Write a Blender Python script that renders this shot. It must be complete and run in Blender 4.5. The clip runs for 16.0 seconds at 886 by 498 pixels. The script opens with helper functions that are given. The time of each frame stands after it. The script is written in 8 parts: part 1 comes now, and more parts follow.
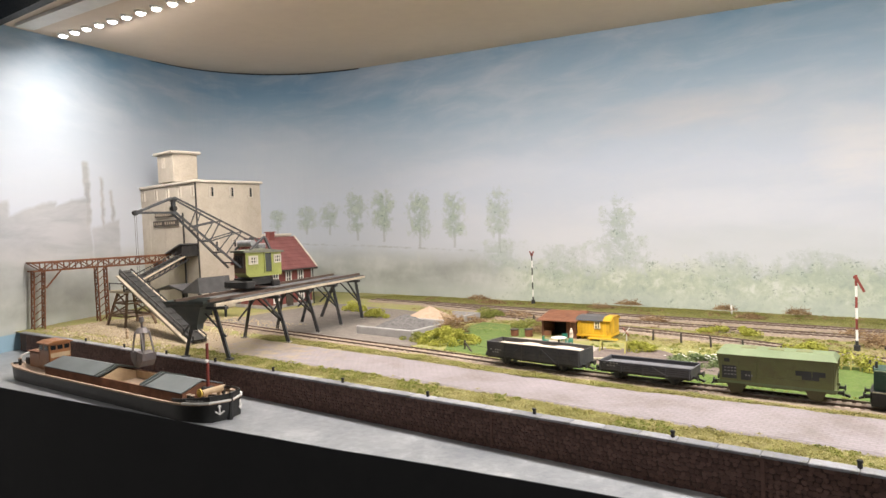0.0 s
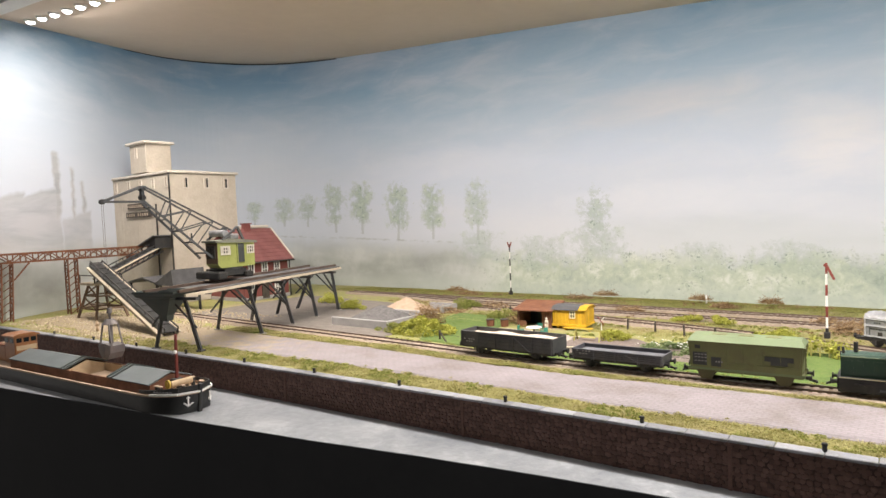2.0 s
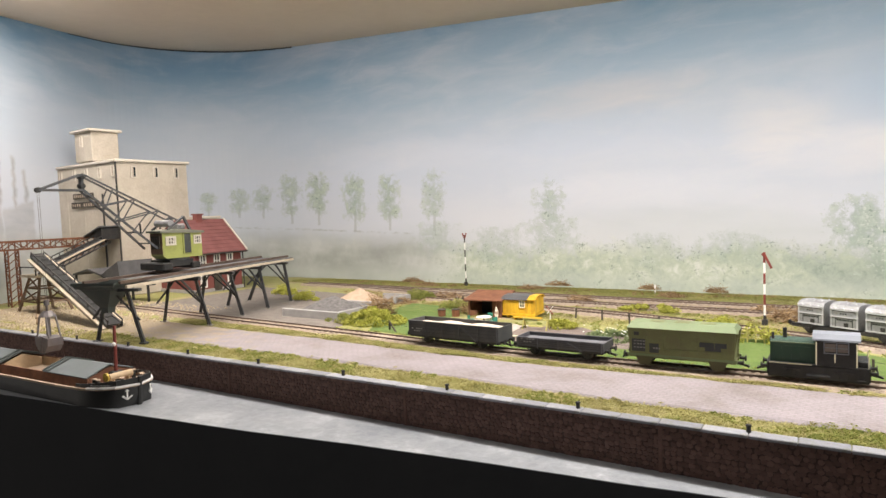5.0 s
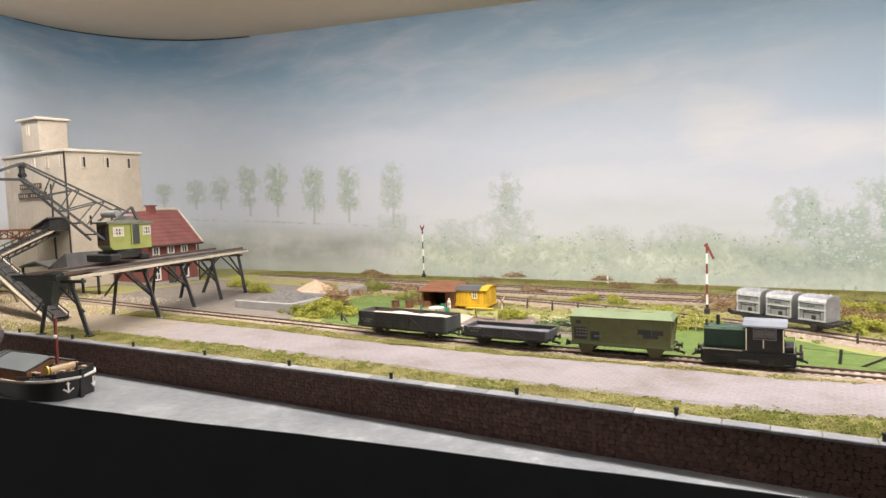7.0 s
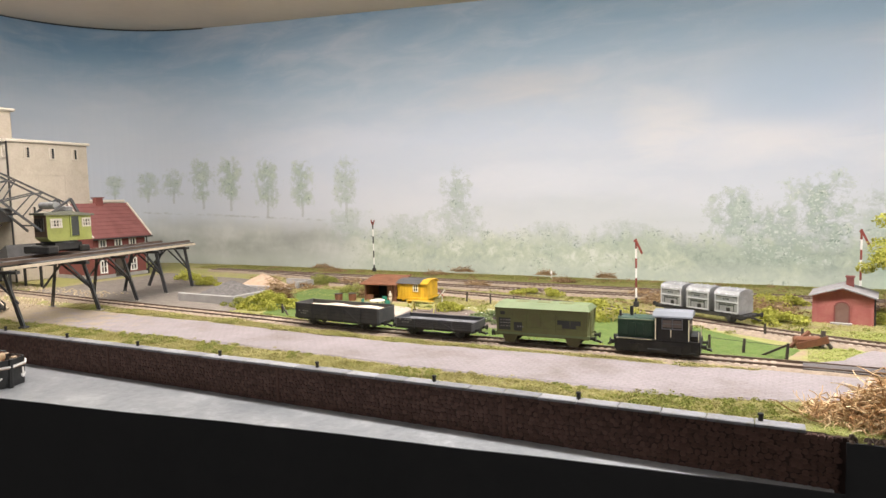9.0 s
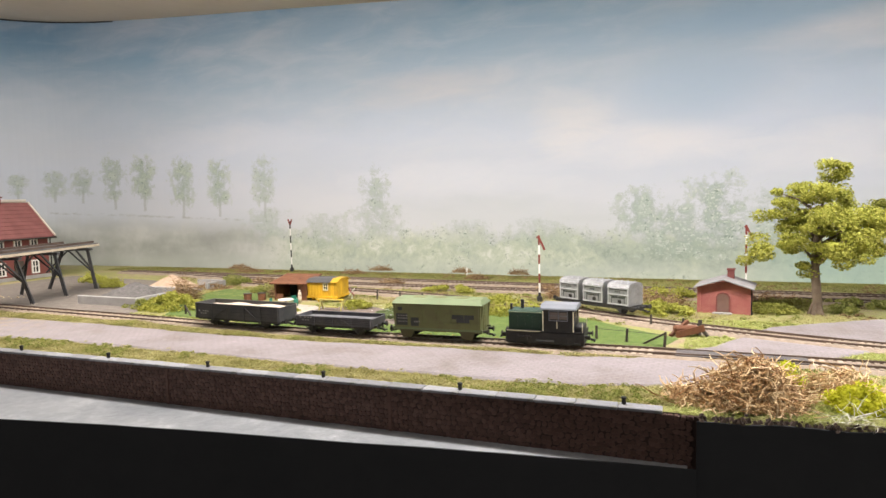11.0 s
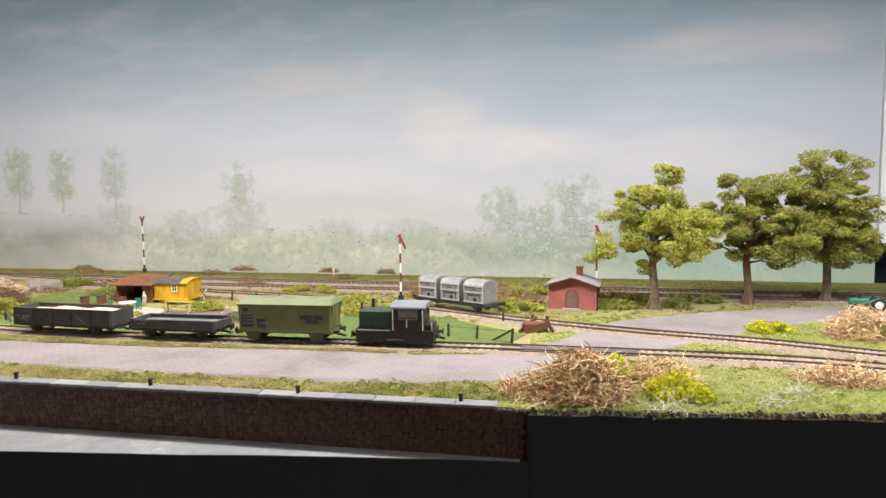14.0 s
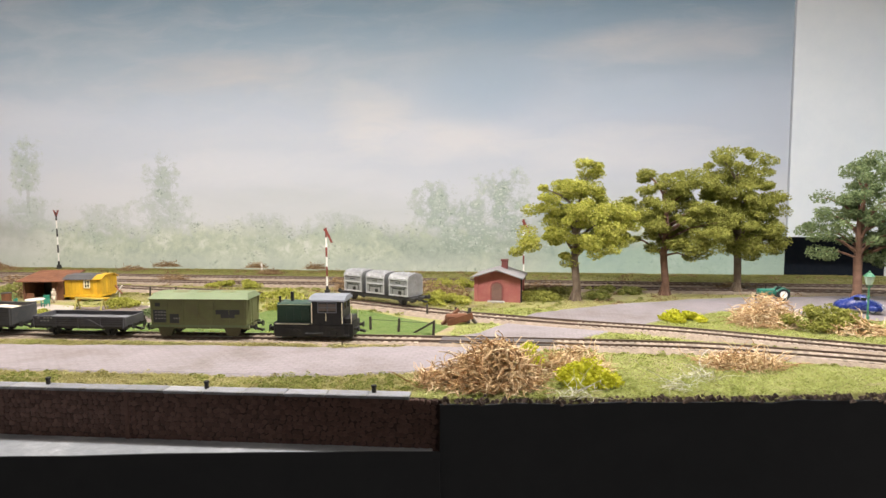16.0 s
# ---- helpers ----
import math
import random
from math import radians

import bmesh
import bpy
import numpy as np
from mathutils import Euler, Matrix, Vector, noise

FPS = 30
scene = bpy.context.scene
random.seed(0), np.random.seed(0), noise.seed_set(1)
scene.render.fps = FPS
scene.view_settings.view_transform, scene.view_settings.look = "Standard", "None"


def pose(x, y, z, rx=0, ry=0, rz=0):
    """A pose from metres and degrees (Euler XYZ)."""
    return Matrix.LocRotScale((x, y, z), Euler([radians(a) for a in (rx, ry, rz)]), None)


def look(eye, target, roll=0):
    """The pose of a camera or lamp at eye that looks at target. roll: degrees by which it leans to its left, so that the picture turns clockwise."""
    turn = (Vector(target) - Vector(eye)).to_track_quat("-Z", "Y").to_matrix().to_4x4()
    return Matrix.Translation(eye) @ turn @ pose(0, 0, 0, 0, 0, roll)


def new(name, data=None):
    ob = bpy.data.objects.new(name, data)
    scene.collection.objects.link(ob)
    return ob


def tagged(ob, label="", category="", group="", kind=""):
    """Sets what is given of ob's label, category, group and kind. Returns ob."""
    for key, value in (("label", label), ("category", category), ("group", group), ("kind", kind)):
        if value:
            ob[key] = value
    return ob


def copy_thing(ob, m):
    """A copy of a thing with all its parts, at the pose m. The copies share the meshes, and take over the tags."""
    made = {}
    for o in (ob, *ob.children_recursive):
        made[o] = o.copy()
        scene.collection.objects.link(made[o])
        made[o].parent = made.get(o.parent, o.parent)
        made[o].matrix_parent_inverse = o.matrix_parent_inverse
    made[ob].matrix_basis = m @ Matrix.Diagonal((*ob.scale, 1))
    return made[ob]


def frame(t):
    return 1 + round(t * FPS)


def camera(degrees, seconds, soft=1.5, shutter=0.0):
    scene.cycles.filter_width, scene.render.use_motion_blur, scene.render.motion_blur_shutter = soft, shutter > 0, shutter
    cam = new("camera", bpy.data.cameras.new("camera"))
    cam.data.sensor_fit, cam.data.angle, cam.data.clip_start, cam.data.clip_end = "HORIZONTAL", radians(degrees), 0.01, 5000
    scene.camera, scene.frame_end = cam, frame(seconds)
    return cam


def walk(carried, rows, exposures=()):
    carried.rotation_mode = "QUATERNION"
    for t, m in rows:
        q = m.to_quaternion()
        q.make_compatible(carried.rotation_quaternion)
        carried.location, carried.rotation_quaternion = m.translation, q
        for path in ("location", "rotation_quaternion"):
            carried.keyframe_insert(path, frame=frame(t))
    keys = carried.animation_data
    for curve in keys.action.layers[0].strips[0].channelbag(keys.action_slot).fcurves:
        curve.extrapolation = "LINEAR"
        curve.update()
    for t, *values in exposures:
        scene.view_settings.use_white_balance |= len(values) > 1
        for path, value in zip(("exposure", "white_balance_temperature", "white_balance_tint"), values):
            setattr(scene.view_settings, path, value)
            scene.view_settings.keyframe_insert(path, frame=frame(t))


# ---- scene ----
cam = camera(69.78, 16.0)
# seconds, eye, yaw, pitch, roll
PATH = [
    (0.0, (0.0572, -0.0156, 0.1808), 39.392, -2.052, -2.359),
    (0.5, (0.0578, -0.0130, 0.1794), 39.141, -2.184, -2.376),
    (1.0, (0.0591, -0.0103, 0.1770), 38.825, -2.306, -2.384),
    (1.5, (0.0608, -0.0071, 0.1753), 38.275, -2.451, -2.314),
    (2.0, (0.0620, -0.0030, 0.1733), 37.871, -2.644, -2.398),
    (2.5, (0.0631, -0.0029, 0.1733), 37.614, -2.733, -2.389),
    (3.0, (0.0648, -0.0030, 0.1731), 37.161, -2.909, -2.463),
    (3.5, (0.0674, -0.0004, 0.1722), 36.575, -3.100, -2.460),
    (4.0, (0.0705, 0.0066, 0.1701), 35.971, -3.185, -2.354),
    (6.5, (0.0940, 0.0146, 0.1665), 32.611, -3.972, -2.217),
    (7.0, (0.1002, 0.0185, 0.1644), 31.836, -4.123, -2.085),
    (7.5, (0.1100, 0.0176, 0.1646), 31.134, -4.287, -1.908),
    (8.0, (0.1220, 0.0196, 0.1628), 30.391, -4.413, -1.783),
    (8.5, (0.1331, 0.0206, 0.1619), 29.781, -4.491, -1.603),
    (11.0, (0.1903, 0.0340, 0.1567), 23.428, -4.663, -1.584),
    (11.5, (0.1924, 0.0354, 0.1564), 21.565, -4.682, -1.546),
    (12.0, (0.2000, 0.0439, 0.1541), 19.700, -4.651, -1.334),
    (12.5, (0.2031, 0.0524, 0.1536), 17.909, -4.678, -1.085),
    (13.0, (0.2087, 0.0585, 0.1522), 16.112, -4.749, -0.912),
    (13.5, (0.2147, 0.0584, 0.1532), 14.424, -4.774, -0.737),
    (14.0, (0.2196, 0.0559, 0.1527), 13.029, -4.835, -0.689),
    (14.5, (0.2241, 0.0536, 0.1537), 11.496, -4.926, -0.655),
    (15.0, (0.2383, 0.0538, 0.1523), 9.831, -4.975, -0.525),
    (15.5, (0.2450, 0.0572, 0.1507), 8.953, -5.079, -0.497),
    (16.0, (0.2404, 0.0608, 0.1476), 7.778, -5.159, -0.389),
]


def aim(eye, yaw, pitch, roll):
    a, b = radians(yaw), radians(pitch)
    way = Vector((-math.sin(a) * math.cos(b), math.cos(a) * math.cos(b), math.sin(b)))
    return look(eye, Vector(eye) + way, roll)


EXPOSURES = [(0.0, 0.03), (8.0, 0.0), (12.0, -0.04), (16.0, -0.1)]
walk(cam, [(t, aim(eye, yaw, pitch, roll)) for t, eye, yaw, pitch, roll in PATH], EXPOSURES)

# ---- light ----
world = bpy.data.worlds.new("world")
scene.world = world
world.use_nodes = True
world.node_tree.nodes["Background"].inputs[0].default_value = (1.0, 0.92, 0.85, 1)
world.node_tree.nodes["Background"].inputs[1].default_value = 0.46

K = 0.1  # all plan numbers below are decimetres; the scene is in metres


def strip_lamp(name, x, y, z, length, width, power, colour, tilt):
    data = bpy.data.lights.new(name, "AREA")
    data.shape, data.size, data.size_y = "RECTANGLE", length * K, width * K
    data.energy, data.color = power, colour
    ob = new(name, data)
    ob.matrix_world = pose(x * K, y * K, z * K, tilt, 4.6, 0)
    tagged(ob, "row of small white lamps under the display ceiling", "lamp", kind="structure")
    return ob


strip_lamp("strip_light", -10.05, 5.72, 5.93, 7.5, 0.3, 8.0, (1.0, 0.895, 0.81), 18)
strip_lamp("strip_light", -2.5, 6.35, 5.34, 7.5, 0.3, 6.9, (1.0, 0.93, 0.875), 18)
strip_lamp("strip_light", 4.8, 6.55, 4.78, 7.0, 0.3, 6.8, (1.0, 0.95, 0.92), 18)

# ---- materials ----


def nodes_of(name):
    m = bpy.data.materials.new(name)
    m.use_nodes = True
    nt = m.node_tree
    return m, nt, nt.nodes["Principled BSDF"]


def node(nt, kind, **sets):
    n = nt.nodes.new(kind)
    for key, value in sets.items():
        if key in ("operation", "blend_type", "data_type", "feature", "noise_dimensions"):
            setattr(n, key, value)
    return n


def ramp(nt, fac, stops):
    r = nt.nodes.new("ShaderNodeValToRGB")
    els = r.color_ramp.elements
    while len(els) < len(stops):
        els.new(0.5)
    for e, (p, c) in zip(els, stops):
        e.position = p
        e.color = (*c, 1) if len(c) == 3 else c
    nt.links.new(fac, r.inputs[0])
    return r.outputs[0]


def mixc(nt, fac, a, b, blend="MIX"):
    m = nt.nodes.new("ShaderNodeMix")
    m.data_type, m.blend_type = "RGBA", blend
    for sock, v in ((m.inputs[0], fac), (m.inputs[6], a), (m.inputs[7], b)):
        if isinstance(v, (int, float)):
            sock.default_value = v
        elif isinstance(v, tuple):
            sock.default_value = (*v, 1)
        else:
            nt.links.new(v, sock)
    return m.outputs[2]


def mth(nt, op, a, b=None, c=None, clamp=False):
    m = nt.nodes.new("ShaderNodeMath")
    m.operation, m.use_clamp = op, clamp
    for i, v in enumerate((a, b, c)):
        if v is None:
            continue
        if isinstance(v, (int, float)):
            m.inputs[i].default_value = v
        else:
            nt.links.new(v, m.inputs[i])
    return m.outputs[0]


def noise_tex(nt, coord, scale, detail=4.0, rough=0.55, distort=0.0):
    n = nt.nodes.new("ShaderNodeTexNoise")
    n.inputs["Scale"].default_value = scale
    n.inputs["Detail"].default_value = detail
    n.inputs["Roughness"].default_value = rough
    n.inputs["Distortion"].default_value = distort
    if coord is not None:
        nt.links.new(coord, n.inputs["Vector"])
    return n.outputs[0]


def bump_to(nt, bsdf, height, strength=0.4, distance=0.001):
    b = nt.nodes.new("ShaderNodeBump")
    b.inputs["Strength"].default_value = strength
    b.inputs["Distance"].default_value = distance
    nt.links.new(height, b.inputs["Height"])
    nt.links.new(b.outputs[0], bsdf.inputs["Normal"])


def coords(nt, kind="Object"):
    return nt.nodes.new("ShaderNodeTexCoord").outputs[kind]


def paint(name, dark, light, scale=150.0, rough=0.6, metal=0.0, bump=0.25, dirt=None, dirt_amount=0.4, vary=0.0, fine=4.0):
    """A painted or raw surface: two noise scales between two colours, patches of dirt, fine relief."""
    m, nt, bs = nodes_of(name)
    co = coords(nt)
    big = noise_tex(nt, co, scale * 0.25, 3)
    small = noise_tex(nt, co, scale * fine, 5, 0.65)
    f = mth(nt, "ADD", mth(nt, "MULTIPLY", big, 0.55), mth(nt, "MULTIPLY", small, 0.45))
    col = ramp(nt, f, [(0.32, dark), (0.68, light)])
    if dirt:
        d = ramp(nt, noise_tex(nt, co, scale * 0.6, 6, 0.7, 0.6), [(0.45, (0, 0, 0)), (0.72, (1, 1, 1))])
        col = mixc(nt, mth(nt, "MULTIPLY", d, dirt_amount), col, dirt)
    if vary:
        info = nt.nodes.new("ShaderNodeObjectInfo").outputs["Random"]
        col = mixc(nt, 1.0, col, ramp(nt, info, [(0, (1 - vary,) * 3), (1, (1 + vary,) * 3)]), "MULTIPLY")
    nt.links.new(col, bs.inputs["Base Color"])
    bs.inputs["Roughness"].default_value = rough
    bs.inputs["Metallic"].default_value = metal
    nt.links.new(ramp(nt, small, [(0.3, (rough - 0.1,) * 3), (0.7, (min(1, rough + 0.12),) * 3)]), bs.inputs["Roughness"])
    if bump:
        bump_to(nt, bs, small, bump, 0.0006)
    return m


def island_paint(name, stops, rough=0.8, spread=0.3, scale=70, thin=0.45):
    """For loose small stuff: one tint per blade, clump or stone; thin leaves and blades pass light on."""
    m, nt, bs = nodes_of(name)
    rnd = nt.nodes.new("ShaderNodeNewGeometry").outputs["Random Per Island"]
    co = coords(nt)
    f = mth(nt, "ADD", mth(nt, "MULTIPLY", rnd, spread), mth(nt, "MULTIPLY", noise_tex(nt, co, scale, 4), 1 - spread))
    col = ramp(nt, f, stops)
    nt.links.new(col, bs.inputs["Base Color"])
    bs.inputs["Roughness"].default_value = rough
    bs.inputs["Specular IOR Level"].default_value = 0.2
    if thin:
        tr = nt.nodes.new("ShaderNodeBsdfTranslucent")
        nt.links.new(col, tr.inputs["Color"])
        mix = nt.nodes.new("ShaderNodeMixShader")
        mix.inputs[0].default_value = thin
        nt.links.new(bs.outputs[0], mix.inputs[1])
        nt.links.new(tr.outputs[0], mix.inputs[2])
        nt.links.new(mix.outputs[0], nt.nodes["Material Output"].inputs["Surface"])
    return m


M_concrete = paint("cream_concrete", (0.42, 0.375, 0.31), (0.58, 0.53, 0.45), 60, 0.85, dirt=(0.33, 0.28, 0.21), dirt_amount=0.35)
M_trimwhite = paint("pale_trim", (0.50, 0.46, 0.40), (0.64, 0.60, 0.53), 120, 0.75, dirt=(0.36, 0.31, 0.25), dirt_amount=0.4)
M_brick_red = paint("red_render", (0.15, 0.045, 0.04), (0.24, 0.075, 0.065), 120, 0.8, dirt=(0.16, 0.06, 0.05))
M_hut_red = paint("faded_red_brick", (0.27, 0.078, 0.07), (0.38, 0.13, 0.115), 160, 0.85, dirt=(0.42, 0.2, 0.16))
M_roof_red = paint("red_tile", (0.15, 0.052, 0.05), (0.225, 0.088, 0.082), 160, 0.75, dirt=(0.12, 0.05, 0.05))
M_slate = paint("grey_roofing", (0.22, 0.215, 0.225), (0.34, 0.33, 0.34), 160, 0.8, dirt=(0.20, 0.15, 0.12), dirt_amount=0.5)
M_iron = paint("black_iron", (0.014, 0.015, 0.016), (0.045, 0.045, 0.045), 200, 0.55, 0.3, dirt=(0.09, 0.07, 0.055), dirt_amount=0.35)
M_steelblue = paint("blue_black_steel", (0.035, 0.040, 0.046), (0.085, 0.092, 0.10), 200, 0.55, 0.2, dirt=(0.13, 0.10, 0.075), dirt_amount=0.5)
M_rust = paint("rust_steel", (0.12, 0.045, 0.022), (0.26, 0.11, 0.055), 260, 0.85, 0.1, dirt=(0.07, 0.035, 0.025))
M_rail = paint("weathered_rail", (0.10, 0.07, 0.055), (0.22, 0.16, 0.13), 200, 0.45, 0.6)
M_sleeper = paint("weathered_sleeper", (0.25, 0.20, 0.15), (0.40, 0.335, 0.265), 300, 0.9, vary=0.3)
M_green_cab = paint("olive_green_paint", (0.25, 0.28, 0.065), (0.35, 0.375, 0.12), 150, 0.5, dirt=(0.14, 0.15, 0.06))
M_hopper = paint("wagon_green", (0.135, 0.15, 0.058), (0.20, 0.215, 0.09), 120, 0.6, dirt=(0.13, 0.105, 0.06), dirt_amount=0.6)
M_hopper_roof = paint("pale_green_roof", (0.135, 0.185, 0.088), (0.20, 0.25, 0.13), 120, 0.6, dirt=(0.15, 0.15, 0.09), dirt_amount=0.4)
M_darkpanel = paint("dark_panel", (0.03, 0.035, 0.035), (0.06, 0.065, 0.065), 200, 0.6)
M_wagon = paint("wagon_charcoal", (0.028, 0.030, 0.033), (0.065, 0.068, 0.072), 160, 0.6, dirt=(0.11, 0.10, 0.09), dirt_amount=0.45)
M_wagon2 = paint("wagon_slate", (0.045, 0.047, 0.056), (0.10, 0.10, 0.115), 160, 0.6, dirt=(0.13, 0.12, 0.11), dirt_amount=0.45)
M_loco_green = paint("loco_green", (0.010, 0.040, 0.025), (0.028, 0.075, 0.045), 120, 0.4, dirt=(0.06, 0.07, 0.05), dirt_amount=0.3)
M_loco_black = paint("loco_black", (0.010, 0.011, 0.012), (0.03, 0.032, 0.032), 200, 0.5, dirt=(0.06, 0.05, 0.045), dirt_amount=0.4)
M_loco_roof = paint("loco_roof_blue", (0.16, 0.175, 0.205), (0.24, 0.255, 0.29), 120, 0.55)
M_cream = paint("cream_paint", (0.66, 0.60, 0.40), (0.78, 0.73, 0.55), 200, 0.5)
M_silver = paint("silver_grey_paint", (0.22, 0.225, 0.235), (0.38, 0.385, 0.395), 260, 0.42, 0.25, dirt=(0.13, 0.125, 0.12), dirt_amount=0.65)
M_yellow = paint("yellow_board", (0.55, 0.32, 0.012), (0.72, 0.455, 0.03), 180, 0.6, dirt=(0.42, 0.2, 0.03), dirt_amount=0.5, vary=0.15)
M_woodbrown = paint("brown_wood", (0.13, 0.055, 0.03), (0.27, 0.12, 0.065), 260, 0.8, dirt=(0.08, 0.04, 0.03), vary=0.2)
M_varnish = paint("varnished_wood", (0.22, 0.085, 0.03), (0.36, 0.16, 0.06), 200, 0.35)
M_postwood = paint("dark_post_wood", (0.035, 0.03, 0.026), (0.09, 0.075, 0.06), 300, 0.9)
M_white = paint("white_paint", (0.72, 0.71, 0.68), (0.84, 0.83, 0.80), 200, 0.5)
M_red = paint("signal_red", (0.15, 0.03, 0.022), (0.26, 0.05, 0.038), 200, 0.6, dirt=(0.1, 0.03, 0.025))
M_hull = paint("hull_black", (0.012, 0.013, 0.013), (0.03, 0.031, 0.031), 120, 0.45, dirt=(0.06, 0.055, 0.05), dirt_amount=0.25)
M_hatch = paint("hatch_grey", (0.095, 0.115, 0.12), (0.15, 0.17, 0.178), 100, 0.6)
M_sand = paint("sand_load", (0.40, 0.285, 0.20), (0.54, 0.405, 0.30), 500, 0.95, bump=0.8)
M_paleload = paint("pale_load", (0.56, 0.46, 0.37), (0.72, 0.62, 0.52), 600, 0.95, bump=0.8)
M_gravel = paint("dark_gravel", (0.07, 0.066, 0.066), (0.19, 0.18, 0.175), 900, 0.95, bump=1.0, fine=2.0)
M_cement = paint("bin_concrete", (0.28, 0.275, 0.27), (0.41, 0.40, 0.39), 200, 0.85)
M_coping = paint("coping_stone", (0.19, 0.195, 0.22), (0.34, 0.345, 0.38), 220, 0.8, dirt=(0.17, 0.165, 0.13), dirt_amount=0.8, vary=0.3)
M_fascia = paint("black_fascia", (0.040, 0.042, 0.046), (0.056, 0.057, 0.061), 12, 0.8, bump=0.1)
M_fascia.node_tree.nodes["Principled BSDF"].inputs["Specular IOR Level"].default_value = 0.1
M_ceiling = paint("display_ceiling", (0.60, 0.50, 0.41), (0.68, 0.58, 0.48), 8, 0.9, bump=0.05)
M_black = paint("plain_black", (0.012, 0.012, 0.013), (0.02, 0.02, 0.021), 60, 0.6)
M_wallstone = paint("quay_stone", (0.085, 0.046, 0.038), (0.145, 0.080, 0.064), 400, 0.8, dirt=(0.19, 0.11, 0.08), dirt_amount=0.35, vary=0.2)
M_mortar = paint("quay_joint", (0.052, 0.031, 0.027), (0.078, 0.047, 0.04), 300, 0.95)
M_bark = paint("bark", (0.12, 0.085, 0.06), (0.26, 0.20, 0.15), 400, 0.9, bump=0.8)
M_bark2 = paint("reddish_bark", (0.14, 0.075, 0.05), (0.28, 0.16, 0.11), 400, 0.9, bump=0.8)
M_tractor = paint("tractor_green", (0.02, 0.16, 0.11), (0.05, 0.27, 0.19), 200, 0.35)
M_car = paint("blue_car_paint", (0.018, 0.035, 0.19), (0.03, 0.055, 0.27), 100, 0.25)
M_rubber = paint("rubber", (0.015, 0.015, 0.015), (0.035, 0.035, 0.035), 300, 0.8)
M_lampgreen = paint("lamp_green", (0.05, 0.19, 0.11), (0.10, 0.28, 0.17), 200, 0.5)
M_blue = paint("blue_overall", (0.03, 0.05, 0.20), (0.05, 0.08, 0.30), 200, 0.7)
M_skinless = paint("doll_plastic", (0.4, 0.3, 0.2), (0.5, 0.38, 0.27), 200, 0.7)
M_leaf_y = island_paint("leaf_yellow_green", [(0.2, (0.19, 0.20, 0.03)), (0.5, (0.41, 0.42, 0.08)), (0.8, (0.60, 0.58, 0.16))], spread=0.35, scale=110, thin=0.3)
M_leaf_bright = island_paint("leaf_bright_yellow", [(0.2, (0.384, 0.408, 0.018)), (0.5, (0.600, 0.600, 0.048)), (0.8, (0.816, 0.768, 0.132))], spread=0.2, scale=110)
M_leaf_g = island_paint("leaf_olive", [(0.2, (0.13, 0.14, 0.028)), (0.5, (0.30, 0.31, 0.068)), (0.8, (0.46, 0.45, 0.13))], spread=0.35, scale=110, thin=0.3)
M_leaf_b = island_paint("leaf_grey_green", [(0.2, (0.085, 0.13, 0.055)), (0.5, (0.20, 0.26, 0.12)), (0.8, (0.34, 0.40, 0.20))], spread=0.35, scale=110, thin=0.3)
M_straw = island_paint("dry_straw", [(0.15, (0.36, 0.21, 0.10)), (0.5, (0.64, 0.45, 0.245)), (0.85, (0.85, 0.70, 0.46))], spread=0.8, thin=0)
M_palestraw = island_paint("bleached_straw", [(0.2, (0.500, 0.470, 0.330)), (0.5, (0.660, 0.630, 0.480)), (0.8, (0.780, 0.760, 0.640))], spread=0.8, thin=0)
M_grass = island_paint("static_grass", [(0.34, (0.270, 0.247, 0.092)), (0.5, (0.414, 0.385, 0.155)), (0.66, (0.564, 0.506, 0.265))], scale=30)
M_meadow = island_paint("meadow_grass", [(0.2, (0.347, 0.398, 0.112)), (0.5, (0.454, 0.493, 0.168)), (0.8, (0.571, 0.588, 0.269))])
M_lawn = island_paint("bright_lawn", [(0.3, (0.05, 0.105, 0.012)), (0.5, (0.105, 0.185, 0.026)), (0.68, (0.20, 0.25, 0.06))], scale=40)
M_weed = island_paint("weed_green", [(0.3, (0.180, 0.216, 0.054)), (0.5, (0.312, 0.336, 0.096)), (0.7, (0.456, 0.444, 0.168))], scale=40)
M_farverge = island_paint("brown_green_verge", [(0.3, (0.163, 0.150, 0.050)), (0.5, (0.275, 0.281, 0.088)), (0.7, (0.425, 0.400, 0.150))], scale=30)
M_rustweed = island_paint("rusty_weed", [(0.15, (0.15, 0.085, 0.04)), (0.5, (0.29, 0.19, 0.10)), (0.85, (0.44, 0.33, 0.19))], spread=0.7, thin=0)

# ---- mesh helpers (decimetres) ----


def box(bm, x0, x1, y0, y1, z0, z1, bev=0.0, m=None):
    r = bmesh.ops.create_cube(bm, size=1.0)
    vs = r["verts"]
    for v in vs:
        v.co = Vector(((x0 + x1) / 2 + v.co.x * (x1 - x0), (y0 + y1) / 2 + v.co.y * (y1 - y0), (z0 + z1) / 2 + v.co.z * (z1 - z0)))
    if bev:
        es = list({e for v in vs for e in v.link_edges})
        r = bmesh.ops.bevel(bm, geom=es, offset=bev, segments=1, affect="EDGES")
        vs = list({v for v in r["verts"]} | {v for v in vs if v.is_valid})
    if m is not None:
        bmesh.ops.transform(bm, matrix=m, verts=vs)
    return vs


def between(p0, p1):
    p0, p1 = Vector(p0), Vector(p1)
    d = p1 - p0
    return Matrix.Translation((p0 + p1) / 2) @ d.to_track_quat("Z", "Y").to_matrix().to_4x4(), d.length


